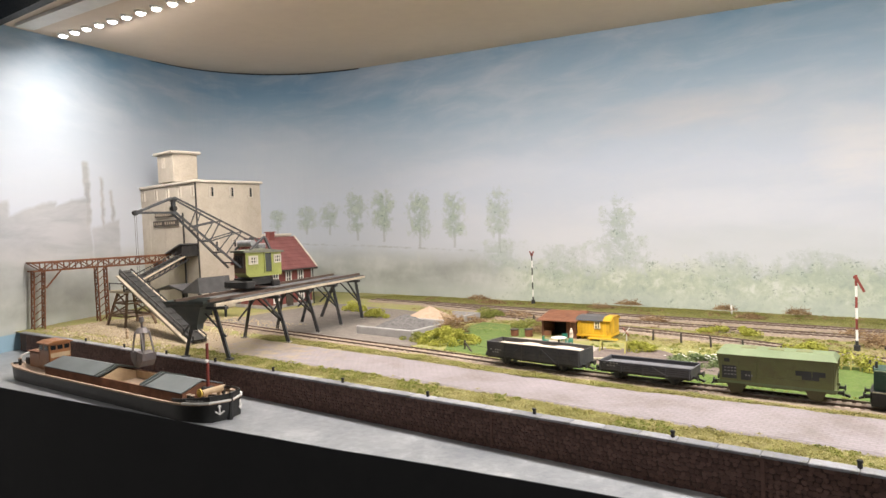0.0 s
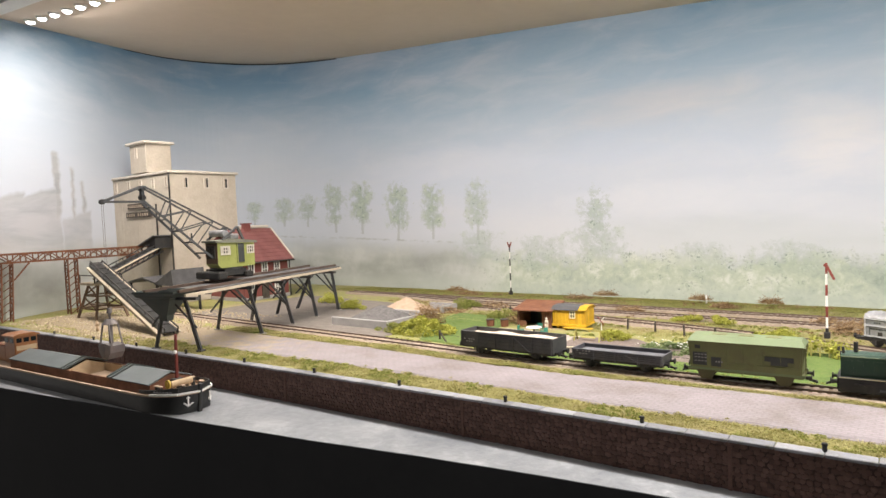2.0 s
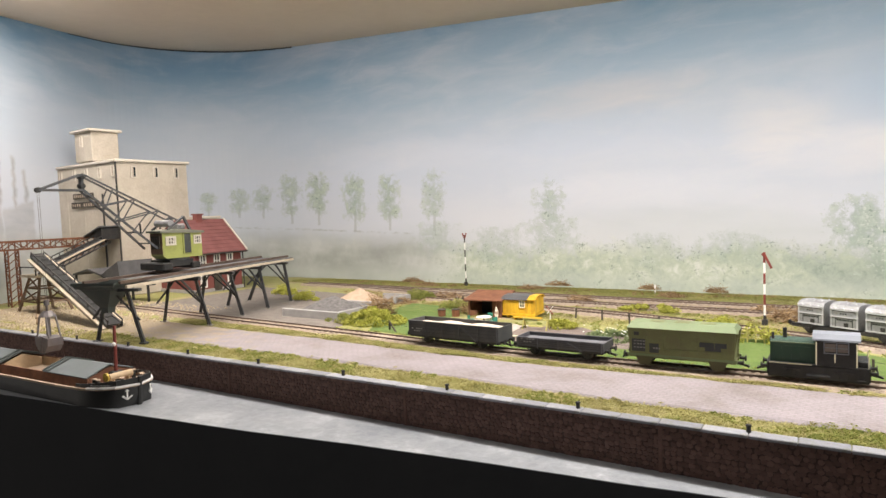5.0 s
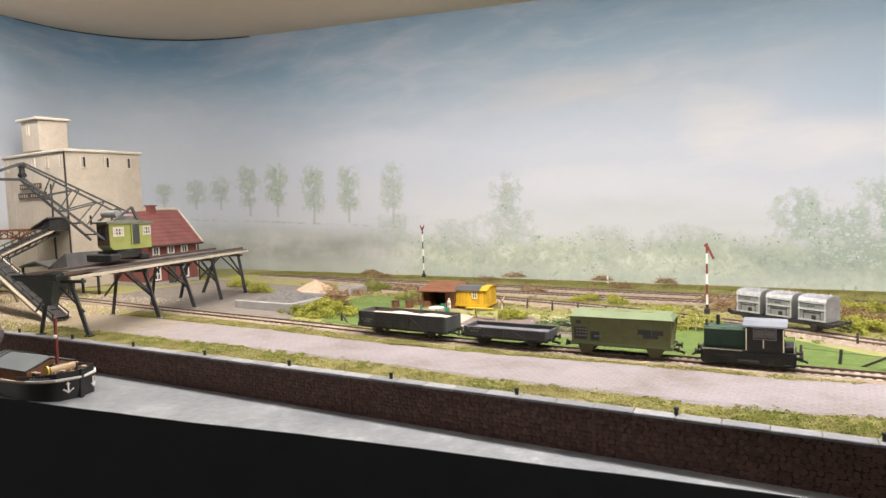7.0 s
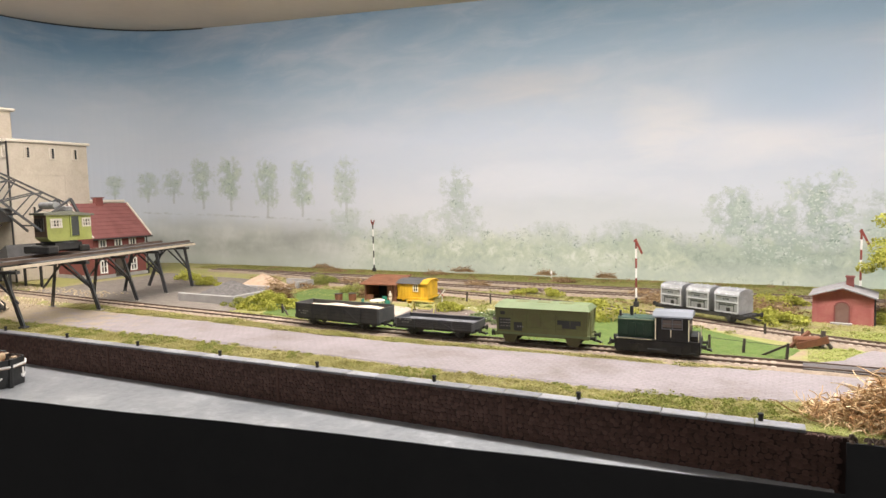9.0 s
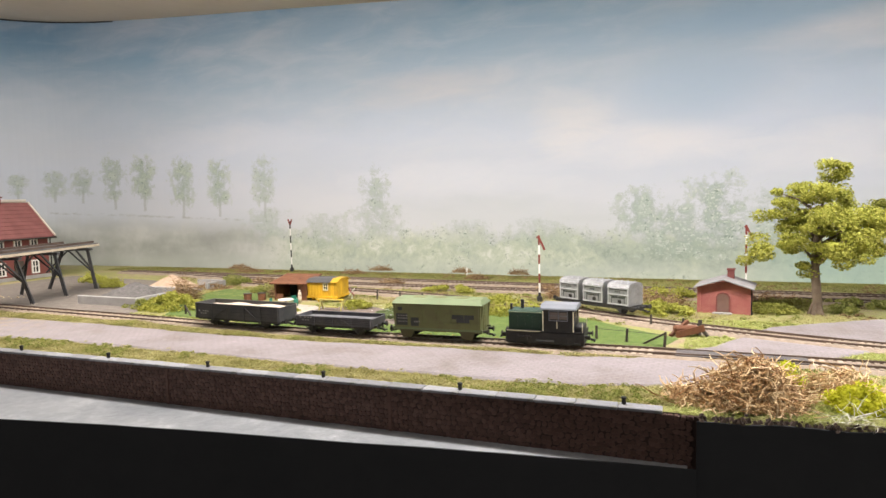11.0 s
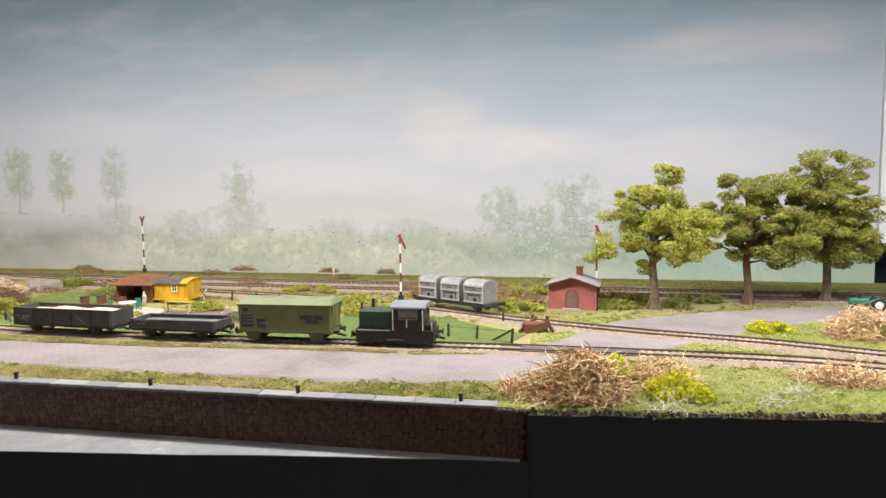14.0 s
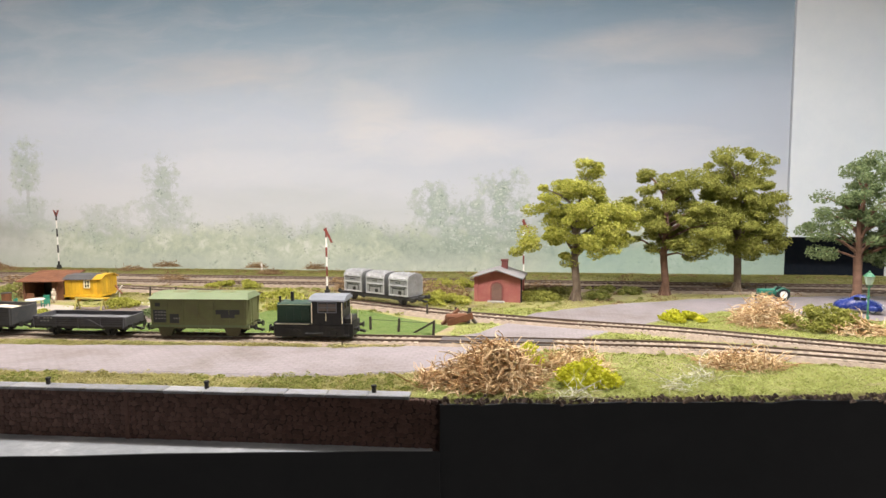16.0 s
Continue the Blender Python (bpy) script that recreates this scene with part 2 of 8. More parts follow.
def cyl(bm, p0, p1, r0, r1=None, seg=8, caps=True):
    m, length = between(p0, p1)
    return bmesh.ops.create_cone(bm, cap_ends=caps, segments=seg, radius1=r0, radius2=r0 if r1 is None else r1, depth=length, matrix=m)["verts"]


def beam(bm, p0, p1, w, h=None):
    """A square bar from p0 to p1."""
    h = w if h is None else h
    p0, p1 = Vector(p0), Vector(p1)
    d = (p1 - p0)
    length = d.length
    d.normalize()
    up = Vector((0, 0, 1)) if abs(d.z) < 0.9 else Vector((0, 1, 0))
    side = d.cross(up).normalized()
    up = side.cross(d)
    m = Matrix((side, d, up)).transposed().to_4x4()
    m.translation = (p0 + p1) / 2
    return box(bm, -w / 2, w / 2, -length / 2, length / 2, -h / 2, h / 2, 0, m)


def prism(bm, pts, a, b, axis="y"):
    """A plan outline pushed from a to b along an axis."""
    def put(u, v, w):
        return {"y": (u, w, v), "x": (w, u, v), "z": (u, v, w)}[axis]
    lo = [bm.verts.new(put(u, v, a)) for u, v in pts]
    hi = [bm.verts.new(put(u, v, b)) for u, v in pts]
    n = len(pts)
    fs = [bm.faces.new(lo), bm.faces.new(hi[::-1])]
    for i in range(n):
        fs.append(bm.faces.new((lo[i], hi[i], hi[(i + 1) % n], lo[(i + 1) % n])))
    bmesh.ops.recalc_face_normals(bm, faces=fs)
    return lo + hi


def ball(bm, c, r, sub=1, squash=(1, 1, 1)):
    vs = bmesh.ops.create_icosphere(bm, subdivisions=sub, radius=r)["verts"]
    for v in vs:
        v.co = Vector((v.co.x * squash[0], v.co.y * squash[1], v.co.z * squash[2])) + Vector(c)
    return vs


def mesh_of(name, bm, material, smooth=False):
    me = bpy.data.meshes.new(name)
    for v in bm.verts:
        v.co *= K
    bm.to_mesh(me)
    bm.free()
    me.materials.append(material)
    if smooth:
        me.shade_smooth()
    return me


def part(name, bm, material, parent=None, label="", smooth=False):
    ob = new(name, mesh_of(name, bm, material, smooth))
    if parent is not None:
        ob.parent = parent
    return tagged(ob, label) if label else ob


def thing(name, x, y, z, label, category, group="", rz=0.0):
    ob = new(name)
    ob.empty_display_size = 0.01
    ob.matrix_world = pose(x * K, y * K, z * K, 0, 0, rz)
    return tagged(ob, label, category, group)


def solid(name, fn, material, parent=None, label="", smooth=False):
    bm = bmesh.new()
    fn(bm)
    return part(name, bm, material, parent, label, smooth)


def along(pts, n):
    """n points along a smooth line through pts (plan)."""
    out = []
    segs = len(pts) - 1
    for i in range(n):
        u = i / (n - 1) * segs
        k = min(int(u), segs - 1)
        w = u - k
        p = [Vector(pts[max(0, min(segs, k + j))]) for j in (-1, 0, 1, 2)]
        out.append(0.5 * ((2 * p[1]) + (p[2] - p[0]) * w + (2 * p[0] - 5 * p[1] + 4 * p[2] - p[3]) * w * w + (3 * p[1] - p[0] - 3 * p[2] + p[3]) * w ** 3))
    return out


def inside(x, y, poly):
    hit = False
    n = len(poly)
    for i in range(n):
        (x0, y0), (x1, y1) = poly[i], poly[(i + 1) % n]
        if (y0 > y) != (y1 > y) and x < (x1 - x0) * (y - y0) / (y1 - y0) + x0:
            hit = not hit
    return hit


# ---- plan ----
WATER = -0.37


def quay_y(x):
    return 4.93 + 0.035 * min(x, 1.8) - (0.004 * max(0, -x - 3) ** 1.5 if x < -3 else 0)


def ceil_z(x, y):
    return 5.79 - 0.08 * (x + 1.92) + 0.055 * (y - 13.56)


TRACK_1 = [(-16.6, 7.0), (-12, 6.88), (-9, 6.75), (-5.4, 6.62), (-3.5, 6.52), (-2, 6.52), (0, 6.62), (2, 6.69), (3.8, 6.68), (4.8, 6.5), (6, 6.15), (8.5, 5.3)]
TRACK_2 = [(-6.5, 10.0), (-3.6, 9.6), (-1.95, 9.3), (-0.5, 8.88), (0.5, 8.5), (1.5, 8.05), (2.8, 7.64), (3.93, 7.36), (4.9, 7.0), (6, 6.6), (8.5, 5.75)]
TRACK_3 = [(-11.0, 11.1), (-7, 11.0), (-4, 10.95), (0, 10.85), (4, 10.75), (9, 10.7)]
TRACK_4 = [(-9.0, 10.9), (-6.5, 10.5), (-4, 10.3), (0, 10.25), (4, 10.2), (9, 10.15)]
ROAD = [(-14.2, 5.0), (-11, 5.05), (-9, 5.15), (-6.9, 5.26), (-4.8, 5.36), (-3, 5.36), (-1, 5.38), (0, 5.42), (1.0, 5.5), (1.7, 5.75), (2.4, 6.3), (2.76, 6.84), (3.18, 7.27), (3.81, 7.91), (4.5, 8.45), (4.96, 8.8), (6.2, 8.3), (8.9, 7.9),
        (8.9, 10.0), (6.6, 9.9), (5.0, 9.6), (3.59, 9.0), (2.5, 8.28), (1.9, 7.13), (1.45, 6.75), (1.2, 6.45), (0.5, 6.33), (-0.6, 6.3), (-2.2, 6.14), (-3.65, 6.12), (-5.6, 6.18), (-9, 6.15), (-14.2, 6.3)]
SILO_YARD = [(-11.6, 6.95), (-9, 6.9), (-6.0, 6.85), (-6.1, 7.9), (-6.9, 9.5), (-8.2, 9.9), (-11.6, 10.2)]
LAWN = [(-5.3, 7.0), (-2.6, 6.8), (-1.0, 6.85), (1.3, 6.9), (1.5, 7.4), (0.4, 8.2), (-0.7, 8.55), (-1.0, 7.5), (-2.4, 7.2), (-3.6, 7.35), (-4.7, 7.5), (-5.0, 9.2), (-6.3, 9.3), (-6.2, 8.2)]
BACK_LINE = [(-13.9, 3.0), (-14.68, 4.46), (-15.68, 6.43), (-16.75, 8.6), (-17.25, 10.2), (-17.0, 11.7), (-16.0, 12.85), (-14.4, 13.4), (-12.2, 13.56)]

# ---- setting ----


def build_backdrop():
    """The painted board: slanting end, round corner, long back; map in metres along the board and up."""
    plan = along(BACK_LINE, 60) + [Vector((x, 13.56)) for x in (-10, -8, -6, -4, -2, 0, 2, 4, 6, 7.26)]
    bm = bmesh.new()
    uv = bm.loops.layers.uv.new("board")
    back = [p + Vector((-0.06, 0.06)) for p in plan]
    s = [0.0]
    for a, b in zip(plan, plan[1:]):
        s.append(s[-1] + (b - a).length)
    base = s[-1] - 7.26  # so that along the back the map equals x
    rows = [-1.0, 0, 1, 2, 3, 4, 5, 6, 8.2]
    grid = [[bm.verts.new((p.x, p.y, z)) for z in rows] for p in plan]
    for i in range(len(plan) - 1):
        for j in range(len(rows) - 1):
            f = bm.faces.new((grid[i][j], grid[i + 1][j], grid[i + 1][j + 1], grid[i][j + 1]))
            for lp, (a, b) in zip(f.loops, ((i, j), (i + 1, j), (i + 1, j + 1), (i, j + 1))):
                lp[uv].uv = ((s[a] - base) * K, rows[b] * K)
    bmesh.ops.recalc_face_normals(bm, faces=bm.faces[:])
    ob = part("backdrop", bm, backdrop_paint())
    mod = ob.modifiers.new("board", "SOLIDIFY")
    mod.thickness, mod.offset = 0.004, -1 if ob.data.polygons[0].normal.y < 0 else 1
    tagged(ob, "hand-painted misty sky and treeline on a curved board", "backdrop", kind="structure")
    return base


def backdrop_paint():
    m, nt, bs = nodes_of("painted_sky")
    uvm = nt.nodes.new("ShaderNodeUVMap")
    uvm.uv_map = "board"
    sep = nt.nodes.new("ShaderNodeSeparateXYZ")
    nt.links.new(uvm.outputs[0], sep.inputs[0])
    s, z = sep.outputs[0], sep.outputs[1]
    wide = nt.nodes.new("ShaderNodeMapping")
    wide.inputs["Scale"].default_value = (0.55, 1.9, 1)
    nt.links.new(uvm.outputs[0], wide.inputs[0])
    cloud = noise_tex(nt, wide.outputs[0], 2.6, 5, 0.55, 0.3)
    wisp = noise_tex(nt, wide.outputs[0], 12, 5, 0.6, 0.6)

    def spot(x, h, a, b):
        """Soft round patch of the brush: 1 in its middle, 0 at its rim."""
        u = mth(nt, "MULTIPLY", mth(nt, "SUBTRACT", s, x * K), 1 / (a * K))
        v = mth(nt, "MULTIPLY", mth(nt, "SUBTRACT", z, h * K), 1 / (b * K))
        q = mth(nt, "SUBTRACT", 1.0, mth(nt, "ADD", mth(nt, "MULTIPLY", u, u), mth(nt, "MULTIPLY", v, v)))
        return mth(nt, "ADD", q, mth(nt, "MULTIPLY", mth(nt, "SUBTRACT", wisp, 0.5), 1.3), clamp=True)

    zz = mth(nt, "ADD", z, mth(nt, "MULTIPLY", mth(nt, "SUBTRACT", cloud, 0.5), 0.26))
    sky = ramp(nt, mth(nt, "MULTIPLY", zz, 1.5), [(0.0, (0.40, 0.45, 0.45)), (0.14, (0.47, 0.52, 0.56)), (0.24, (0.535, 0.577, 0.66)), (0.42, (0.50, 0.56, 0.67)), (0.60, (0.375, 0.465, 0.575)), (0.80, (0.21, 0.34, 0.475)), (1.0, (0.155, 0.283, 0.43))])
    veil = ramp(nt, mth(nt, "ADD", mth(nt, "MULTIPLY", cloud, 0.8), mth(nt, "MULTIPLY", wisp, 0.2)), [(0.43, (0, 0, 0)), (0.62, (1, 1, 1))])
    sky = mixc(nt, mth(nt, "MULTIPLY", veil, 0.38), sky, (0.635, 0.635, 0.675))
    sky = mixc(nt, mth(nt, "MULTIPLY", ramp(nt, wisp, [(0.5, (0, 0, 0)), (0.75, (1, 1, 1))]), 0.10), sky, (0.64, 0.65, 0.70))
    # warm and blue patches among the clouds: middle, height, half width, half height, tint, strength; the last one
    # paints the lamps' glow on the slanting end
    for x, h, a, b, tint, g in ((-0.9, 3.1, 1.0, 0.8, (0.71, 0.68, 0.67), .36), (0.6, 2.5, 2.2, 0.5, (0.72, 0.70, 0.72), .45), (4.8, 4.3, 2.6, 0.45, (0.62, 0.61, 0.64), .55), (4.2, 2.3, 2.6, 0.55, (0.69, 0.69, 0.73), .45),
                                (1.5, 3.5, 1.6, 0.8, (0.33, 0.45, 0.60), .5), (2.4, 4.7, 1.9, 0.4, (0.27, 0.40, 0.55), .5), (4.6, 3.3, 2.2, 0.5, (0.45, 0.55, 0.68), .4), (-3.6, 2.0, 3.2, 0.45, (0.64, 0.66, 0.73), .5), (-4.2, 4.0, 2.4, 0.5, (0.60, 0.56, 0.56), .35), (-9.5, 3.2, 3.5, 0.45, (0.58, 0.61, 0.69), .4), (-24.5, 5.4, 3.4, 1.1, (0.58, 0.65, 0.73), .45)):
        sky = mixc(nt, mth(nt, "MULTIPLY", spot(x, h, a, b), g), sky, tint)
    # paler round the corner: the lamps' broad glow put into the board's colour
    pale = mth(nt, "MULTIPLY", mth(nt, "MULTIPLY", mth(nt, "SUBTRACT", -1.15, s), 2.2, clamp=True), mth(nt, "MULTIPLY", mth(nt, "SUBTRACT", 0.62, z), 6.0, clamp=True))
    sky = mixc(nt, mth(nt, "MULTIPLY", pale, 0.5), sky, (0.56, 0.61, 0.68))
    brush = noise_tex(nt, uvm.outputs[0], 55, 6, 0.7, 0.5)
    lump = noise_tex(nt, uvm.outputs[0], 11, 4, 0.6, 0.2)
    lump2 = noise_tex(nt, uvm.outputs[0], 26, 3, 0.6, 0.3)
    drift = noise_tex(nt, wide.outputs[0], 5, 3, 0.5, 0.2)
    # short dabs of a stiff brush, pushed about so that no grid shows
    push = nt.nodes.new("ShaderNodeTexNoise")
    push.inputs["Scale"].default_value = 60
    nt.links.new(uvm.outputs[0], push.inputs["Vector"])
    moved = nt.nodes.new("ShaderNodeVectorMath")
    moved.operation = "MULTIPLY_ADD"
    nt.links.new(push.outputs[1], moved.inputs[0])
    moved.inputs[1].default_value = (0.022, 0.016, 0)
    nt.links.new(uvm.outputs[0], moved.inputs[2])

    def dabs(scale, size, share):
        v = nt.nodes.new("ShaderNodeTexVoronoi")
        v.inputs["Scale"].default_value = scale
        nt.links.new(moved.outputs[0], v.inputs["Vector"])
        cell = nt.nodes.new("ShaderNodeSeparateColor")
        nt.links.new(v.outputs["Color"], cell.inputs[0])
        blob = mth(nt, "MULTIPLY", mth(nt, "SUBTRACT", size, v.outputs["Distance"]), 7.0, clamp=True)
        return mth(nt, "MULTIPLY", blob, mth(nt, "GREATER_THAN", cell.outputs[0], 1 - share)), mth(nt, "MULTIPLY", blob, mth(nt, "GREATER_THAN", cell.outputs[1], 1 - share))

    dark_dab, light_dab = dabs(150, 0.42, 0.42)
    fine_dark, fine_light = dabs(260, 0.45, 0.5)
    # misty hedge line along the foot, dabbed along its crown
    right = mth(nt, "MULTIPLY", mth(nt, "ADD", s, 0.95), 6.0, clamp=True)
    hedge_top = mth(nt, "ADD", 0.088, mth(nt, "ADD", mth(nt, "MULTIPLY", mth(nt, "SUBTRACT", lump, 0.5), 0.11), mth(nt, "MULTIPLY", mth(nt, "SUBTRACT", brush, 0.5), 0.06)))
    hedge = mth(nt, "MULTIPLY", mth(nt, "SUBTRACT", hedge_top, z), 30.0, clamp=True)
    hcol = ramp(nt, mth(nt, "ADD", mth(nt, "MULTIPLY", brush, 0.35), mth(nt, "ADD", mth(nt, "MULTIPLY", lump, 0.35), mth(nt, "MULTIPLY", drift, 0.3))), [(0.40, (0.24, 0.295, 0.245)), (0.47, (0.37, 0.43, 0.36)), (0.53, (0.46, 0.52, 0.41)), (0.61, (0.64, 0.665, 0.61))])
    smoke = ramp(nt, mth(nt, "ADD", mth(nt, "MULTIPLY", drift, 0.6), mth(nt, "MULTIPLY", lump, 0.4)), [(0.40, (0.32, 0.33, 0.315)), (0.5, (0.42, 0.445, 0.425)), (0.60, (0.55, 0.57, 0.56))])
    glow = mth(nt, "MULTIPLY", mth(nt, "MULTIPLY", mth(nt, "SUBTRACT", 0.20, z), 9.0, clamp=True), right)
    sky = mixc(nt, mth(nt, "MULTIPLY", glow, 0.55), sky, (0.65, 0.66, 0.70))
    col = mixc(nt, mth(nt, "MULTIPLY", hedge, 0.9), sky, mixc(nt, right, smoke, hcol))
    # grey rising ground with a thin dark line under the row of trees
    line = mth(nt, "ADD", 0.118, mth(nt, "ADD", mth(nt, "MULTIPLY", mth(nt, "ADD", s, 1.1), -0.045), mth(nt, "MULTIPLY", mth(nt, "SUBTRACT", brush, 0.5), 0.014)))
    under = mth(nt, "MULTIPLY", mth(nt, "MULTIPLY", mth(nt, "SUBTRACT", mth(nt, "ADD", line, mth(nt, "MULTIPLY", mth(nt, "SUBTRACT", lump, 0.5), 0.05)), z), 22.0, clamp=True), mth(nt, "SUBTRACT", 1.0, right))
    col = mixc(nt, mth(nt, "MULTIPLY", under, 0.8), col, smoke)
    ridge = mth(nt, "MULTIPLY", mth(nt, "SUBTRACT", 0.004, mth(nt, "ABSOLUTE", mth(nt, "SUBTRACT", z, line))), 260.0, clamp=True)
    col = mixc(nt, mth(nt, "MULTIPLY", mth(nt, "MULTIPLY", ridge, mth(nt, "SUBTRACT", 1.0, right)), mth(nt, "MULTIPLY", mth(nt, "GREATER_THAN", s, -1.95), ramp(nt, lump2, [(0.42, (0, 0, 0)), (0.6, (0.5, 0.5, 0.5))]))), col, (0.27, 0.29, 0.27))
    mist = mth(nt, "MULTIPLY", mth(nt, "SUBTRACT", 0.028, mth(nt, "ADD", z, mth(nt, "MULTIPLY", mth(nt, "SUBTRACT", lump, 0.5), 0.06))), 35, clamp=True)
    col = mixc(nt, mth(nt, "MULTIPLY", mist, 0.55), col, (0.50, 0.55, 0.51))
    # tall trees: middle, height, half width, half height, strength
    trees = [(-16.86, 2.25, 0.30, 0.30, 0.50), (-15.89, 2.25, 0.40, 0.34, 0.50), (-15.05, 2.26, 0.39, 0.38, 0.55), (-13.98, 2.37, 0.51, 0.58, 0.60), (-12.90, 2.32, 0.49, 0.59, 0.70), (-11.49, 2.17, 0.51, 0.62, 0.65), (-10.23, 2.11, 0.41, 0.58, 0.70), (-8.75, 2.08, 0.43, 0.59, 0.50),
             (-5.5, 1.62, 0.46, 0.62, .5), (-5.5, 1.05, 0.75, 0.4, .4),
             (0.5, 1.12, 0.6, 0.5, .6), (1.9, 1.15, 0.62, 0.66, .7), (1.2, 0.8, 1.1, 0.55, .6), (2.9, 0.95, 0.55, 0.6, .5), (-1.6, 0.75, 0.8, 0.3, .3), (-3.2, 0.7, 0.7, 0.34, .3), (-6.9, 0.8, 0.9, 0.42, .35), (-8.7, 1.0, 0.7, 0.4, .35)]
    mask, stems = None, None
    warp = mth(nt, "ADD", mth(nt, "MULTIPLY", mth(nt, "SUBTRACT", brush, 0.5), 4.5), mth(nt, "MULTIPLY", mth(nt, "SUBTRACT", lump2, 0.5), 3.8))
    warp = mth(nt, "ADD", warp, mth(nt, "MULTIPLY", mth(nt, "SUBTRACT", fine_light, fine_dark), 0.5))
    for x, h, a, b, g in trees:
        u = mth(nt, "MULTIPLY", mth(nt, "SUBTRACT", s, x * K), 1 / (a * 0.95 * K))
        v = mth(nt, "MULTIPLY", mth(nt, "SUBTRACT", z, h * K), 1 / (b * 1.15 * K))
        # crowns are blunt: fourth powers upward, squares sideways
        v2 = mth(nt, "MULTIPLY", v, v)
        d = mth(nt, "SUBTRACT", 0.95, mth(nt, "ADD", mth(nt, "MULTIPLY", u, u), mth(nt, "MULTIPLY", v2, v2)))
        e = mth(nt, "MULTIPLY", mth(nt, "MULTIPLY", mth(nt, "ADD", d, warp), 0.85, clamp=True), min(1.0, 1.5 * g))
        mask = e if mask is None else mth(nt, "MAXIMUM", mask, e)
        if h > 1.75:
            st = mth(nt, "MULTIPLY", mth(nt, "LESS_THAN", mth(nt, "ABSOLUTE", mth(nt, "ADD", u, mth(nt, "MULTIPLY", mth(nt, "SUBTRACT", lump2, 0.5), 0.3))), 0.10), mth(nt, "LESS_THAN", mth(nt, "ABSOLUTE", mth(nt, "ADD", v, 0.95)), 0.4))
            stems = st if stems is None else mth(nt, "MAXIMUM", stems, st)
    col = mixc(nt, mth(nt, "MULTIPLY", stems, 0.4), col, (0.28, 0.31, 0.29))
    tcol = ramp(nt, mth(nt, "ADD", mth(nt, "MULTIPLY", lump2, 0.5), mth(nt, "MULTIPLY", brush, 0.5)), [(0.40, (0.20, 0.265, 0.23)), (0.5, (0.30, 0.37, 0.325)), (0.60, (0.44, 0.51, 0.46))])
    col = mixc(nt, mask, col, tcol)
    # dabs: dark ones gather along the hedge's crown and in the crowns, pale ones on the big group
    crown = mth(nt, "MULTIPLY", mth(nt, "SUBTRACT", 0.022, mth(nt, "ABSOLUTE", mth(nt, "SUBTRACT", z, mth(nt, "SUBTRACT", hedge_top, 0.018)))), 60.0, clamp=True)
    tuft = ramp(nt, mth(nt, "ADD", mth(nt, "MULTIPLY", lump2, 0.6), mth(nt, "MULTIPLY", drift, 0.4)), [(0.50, (0, 0, 0)), (0.60, (1, 1, 1))])
    group = mth(nt, "MULTIPLY", mth(nt, "MULTIPLY", mth(nt, "SUBTRACT", s, -0.05), 8.0, clamp=True), mask)
    spread = mth(nt, "MAXIMUM", mth(nt, "MULTIPLY", crown, right), mth(nt, "MAXIMUM", mth(nt, "MULTIPLY", mth(nt, "MULTIPLY", tuft, hedge), mth(nt, "MULTIPLY", right, 0.8)), mask))
    col = mixc(nt, mth(nt, "MULTIPLY", mth(nt, "MULTIPLY", mth(nt, "MAXIMUM", dark_dab, mth(nt, "MULTIPLY", fine_dark, 0.7)), spread), ramp(nt, lump2, [(0.40, (0.12, 0.12, 0.12)), (0.56, (0.85, 0.85, 0.85))])), col, (0.20, 0.255, 0.22))
    col = mixc(nt, mth(nt, "MULTIPLY", mth(nt, "MULTIPLY", mth(nt, "MAXIMUM", light_dab, fine_light), mth(nt, "MAXIMUM", mth(nt, "MULTIPLY", spread, 0.45), group)), 0.6), col, (0.68, 0.70, 0.68))
    teal = mth(nt, "MULTIPLY", mth(nt, "MULTIPLY", mth(nt, "SUBTRACT", s, 0.24), 9.0, clamp=True), mth(nt, "MULTIPLY", mth(nt, "SUBTRACT", mth(nt, "ADD", 0.022, mth(nt, "MULTIPLY", lump, 0.05)), z), 50.0, clamp=True))
    col = mixc(nt, mth(nt, "MULTIPLY", teal, 0.5), col, (0.28, 0.45, 0.39))
    # far works on the slanting end: saw-tooth sheds and three stacks in grey wash
    u0 = -23.55  # map position of the end's middle stack
    works = None
    edge = mth(nt, "ADD", mth(nt, "MULTIPLY", mth(nt, "SUBTRACT", wisp, 0.5), 0.02), mth(nt, "MULTIPLY", mth(nt, "SUBTRACT", lump2, 0.5), 0.016))
    for x, half, top, low, g in ((0.0, 0.14, 3.72, 1.4, .75), (0.48, 0.09, 3.38, 1.4, .75), (0.8, 0.09, 3.08, 1.6, .7), (-0.62, 0.75, 2.76, 0.9, .62), (-1.75, 0.85, 2.55, 0.8, .62), (0.55, 0.5, 2.25, 0.8, .5), (-3.0, 0.9, 2.5, 0.8, .6)):
        u = mth(nt, "SUBTRACT", s, (u0 + x) * K)
        slope = mth(nt, "MULTIPLY", u, 0.30 if half > 0.3 else 0.0)
        ins = mth(nt, "MULTIPLY", mth(nt, "SUBTRACT", half * K, mth(nt, "ABSOLUTE", mth(nt, "ADD", u, edge))), 110, clamp=True)
        vert = mth(nt, "MULTIPLY", mth(nt, "SUBTRACT", mth(nt, "ADD", top * K, mth(nt, "ADD", slope, edge)), z), 110, clamp=True)
        fade = mth(nt, "MULTIPLY", mth(nt, "SUBTRACT", z, low * K), 12, clamp=True)
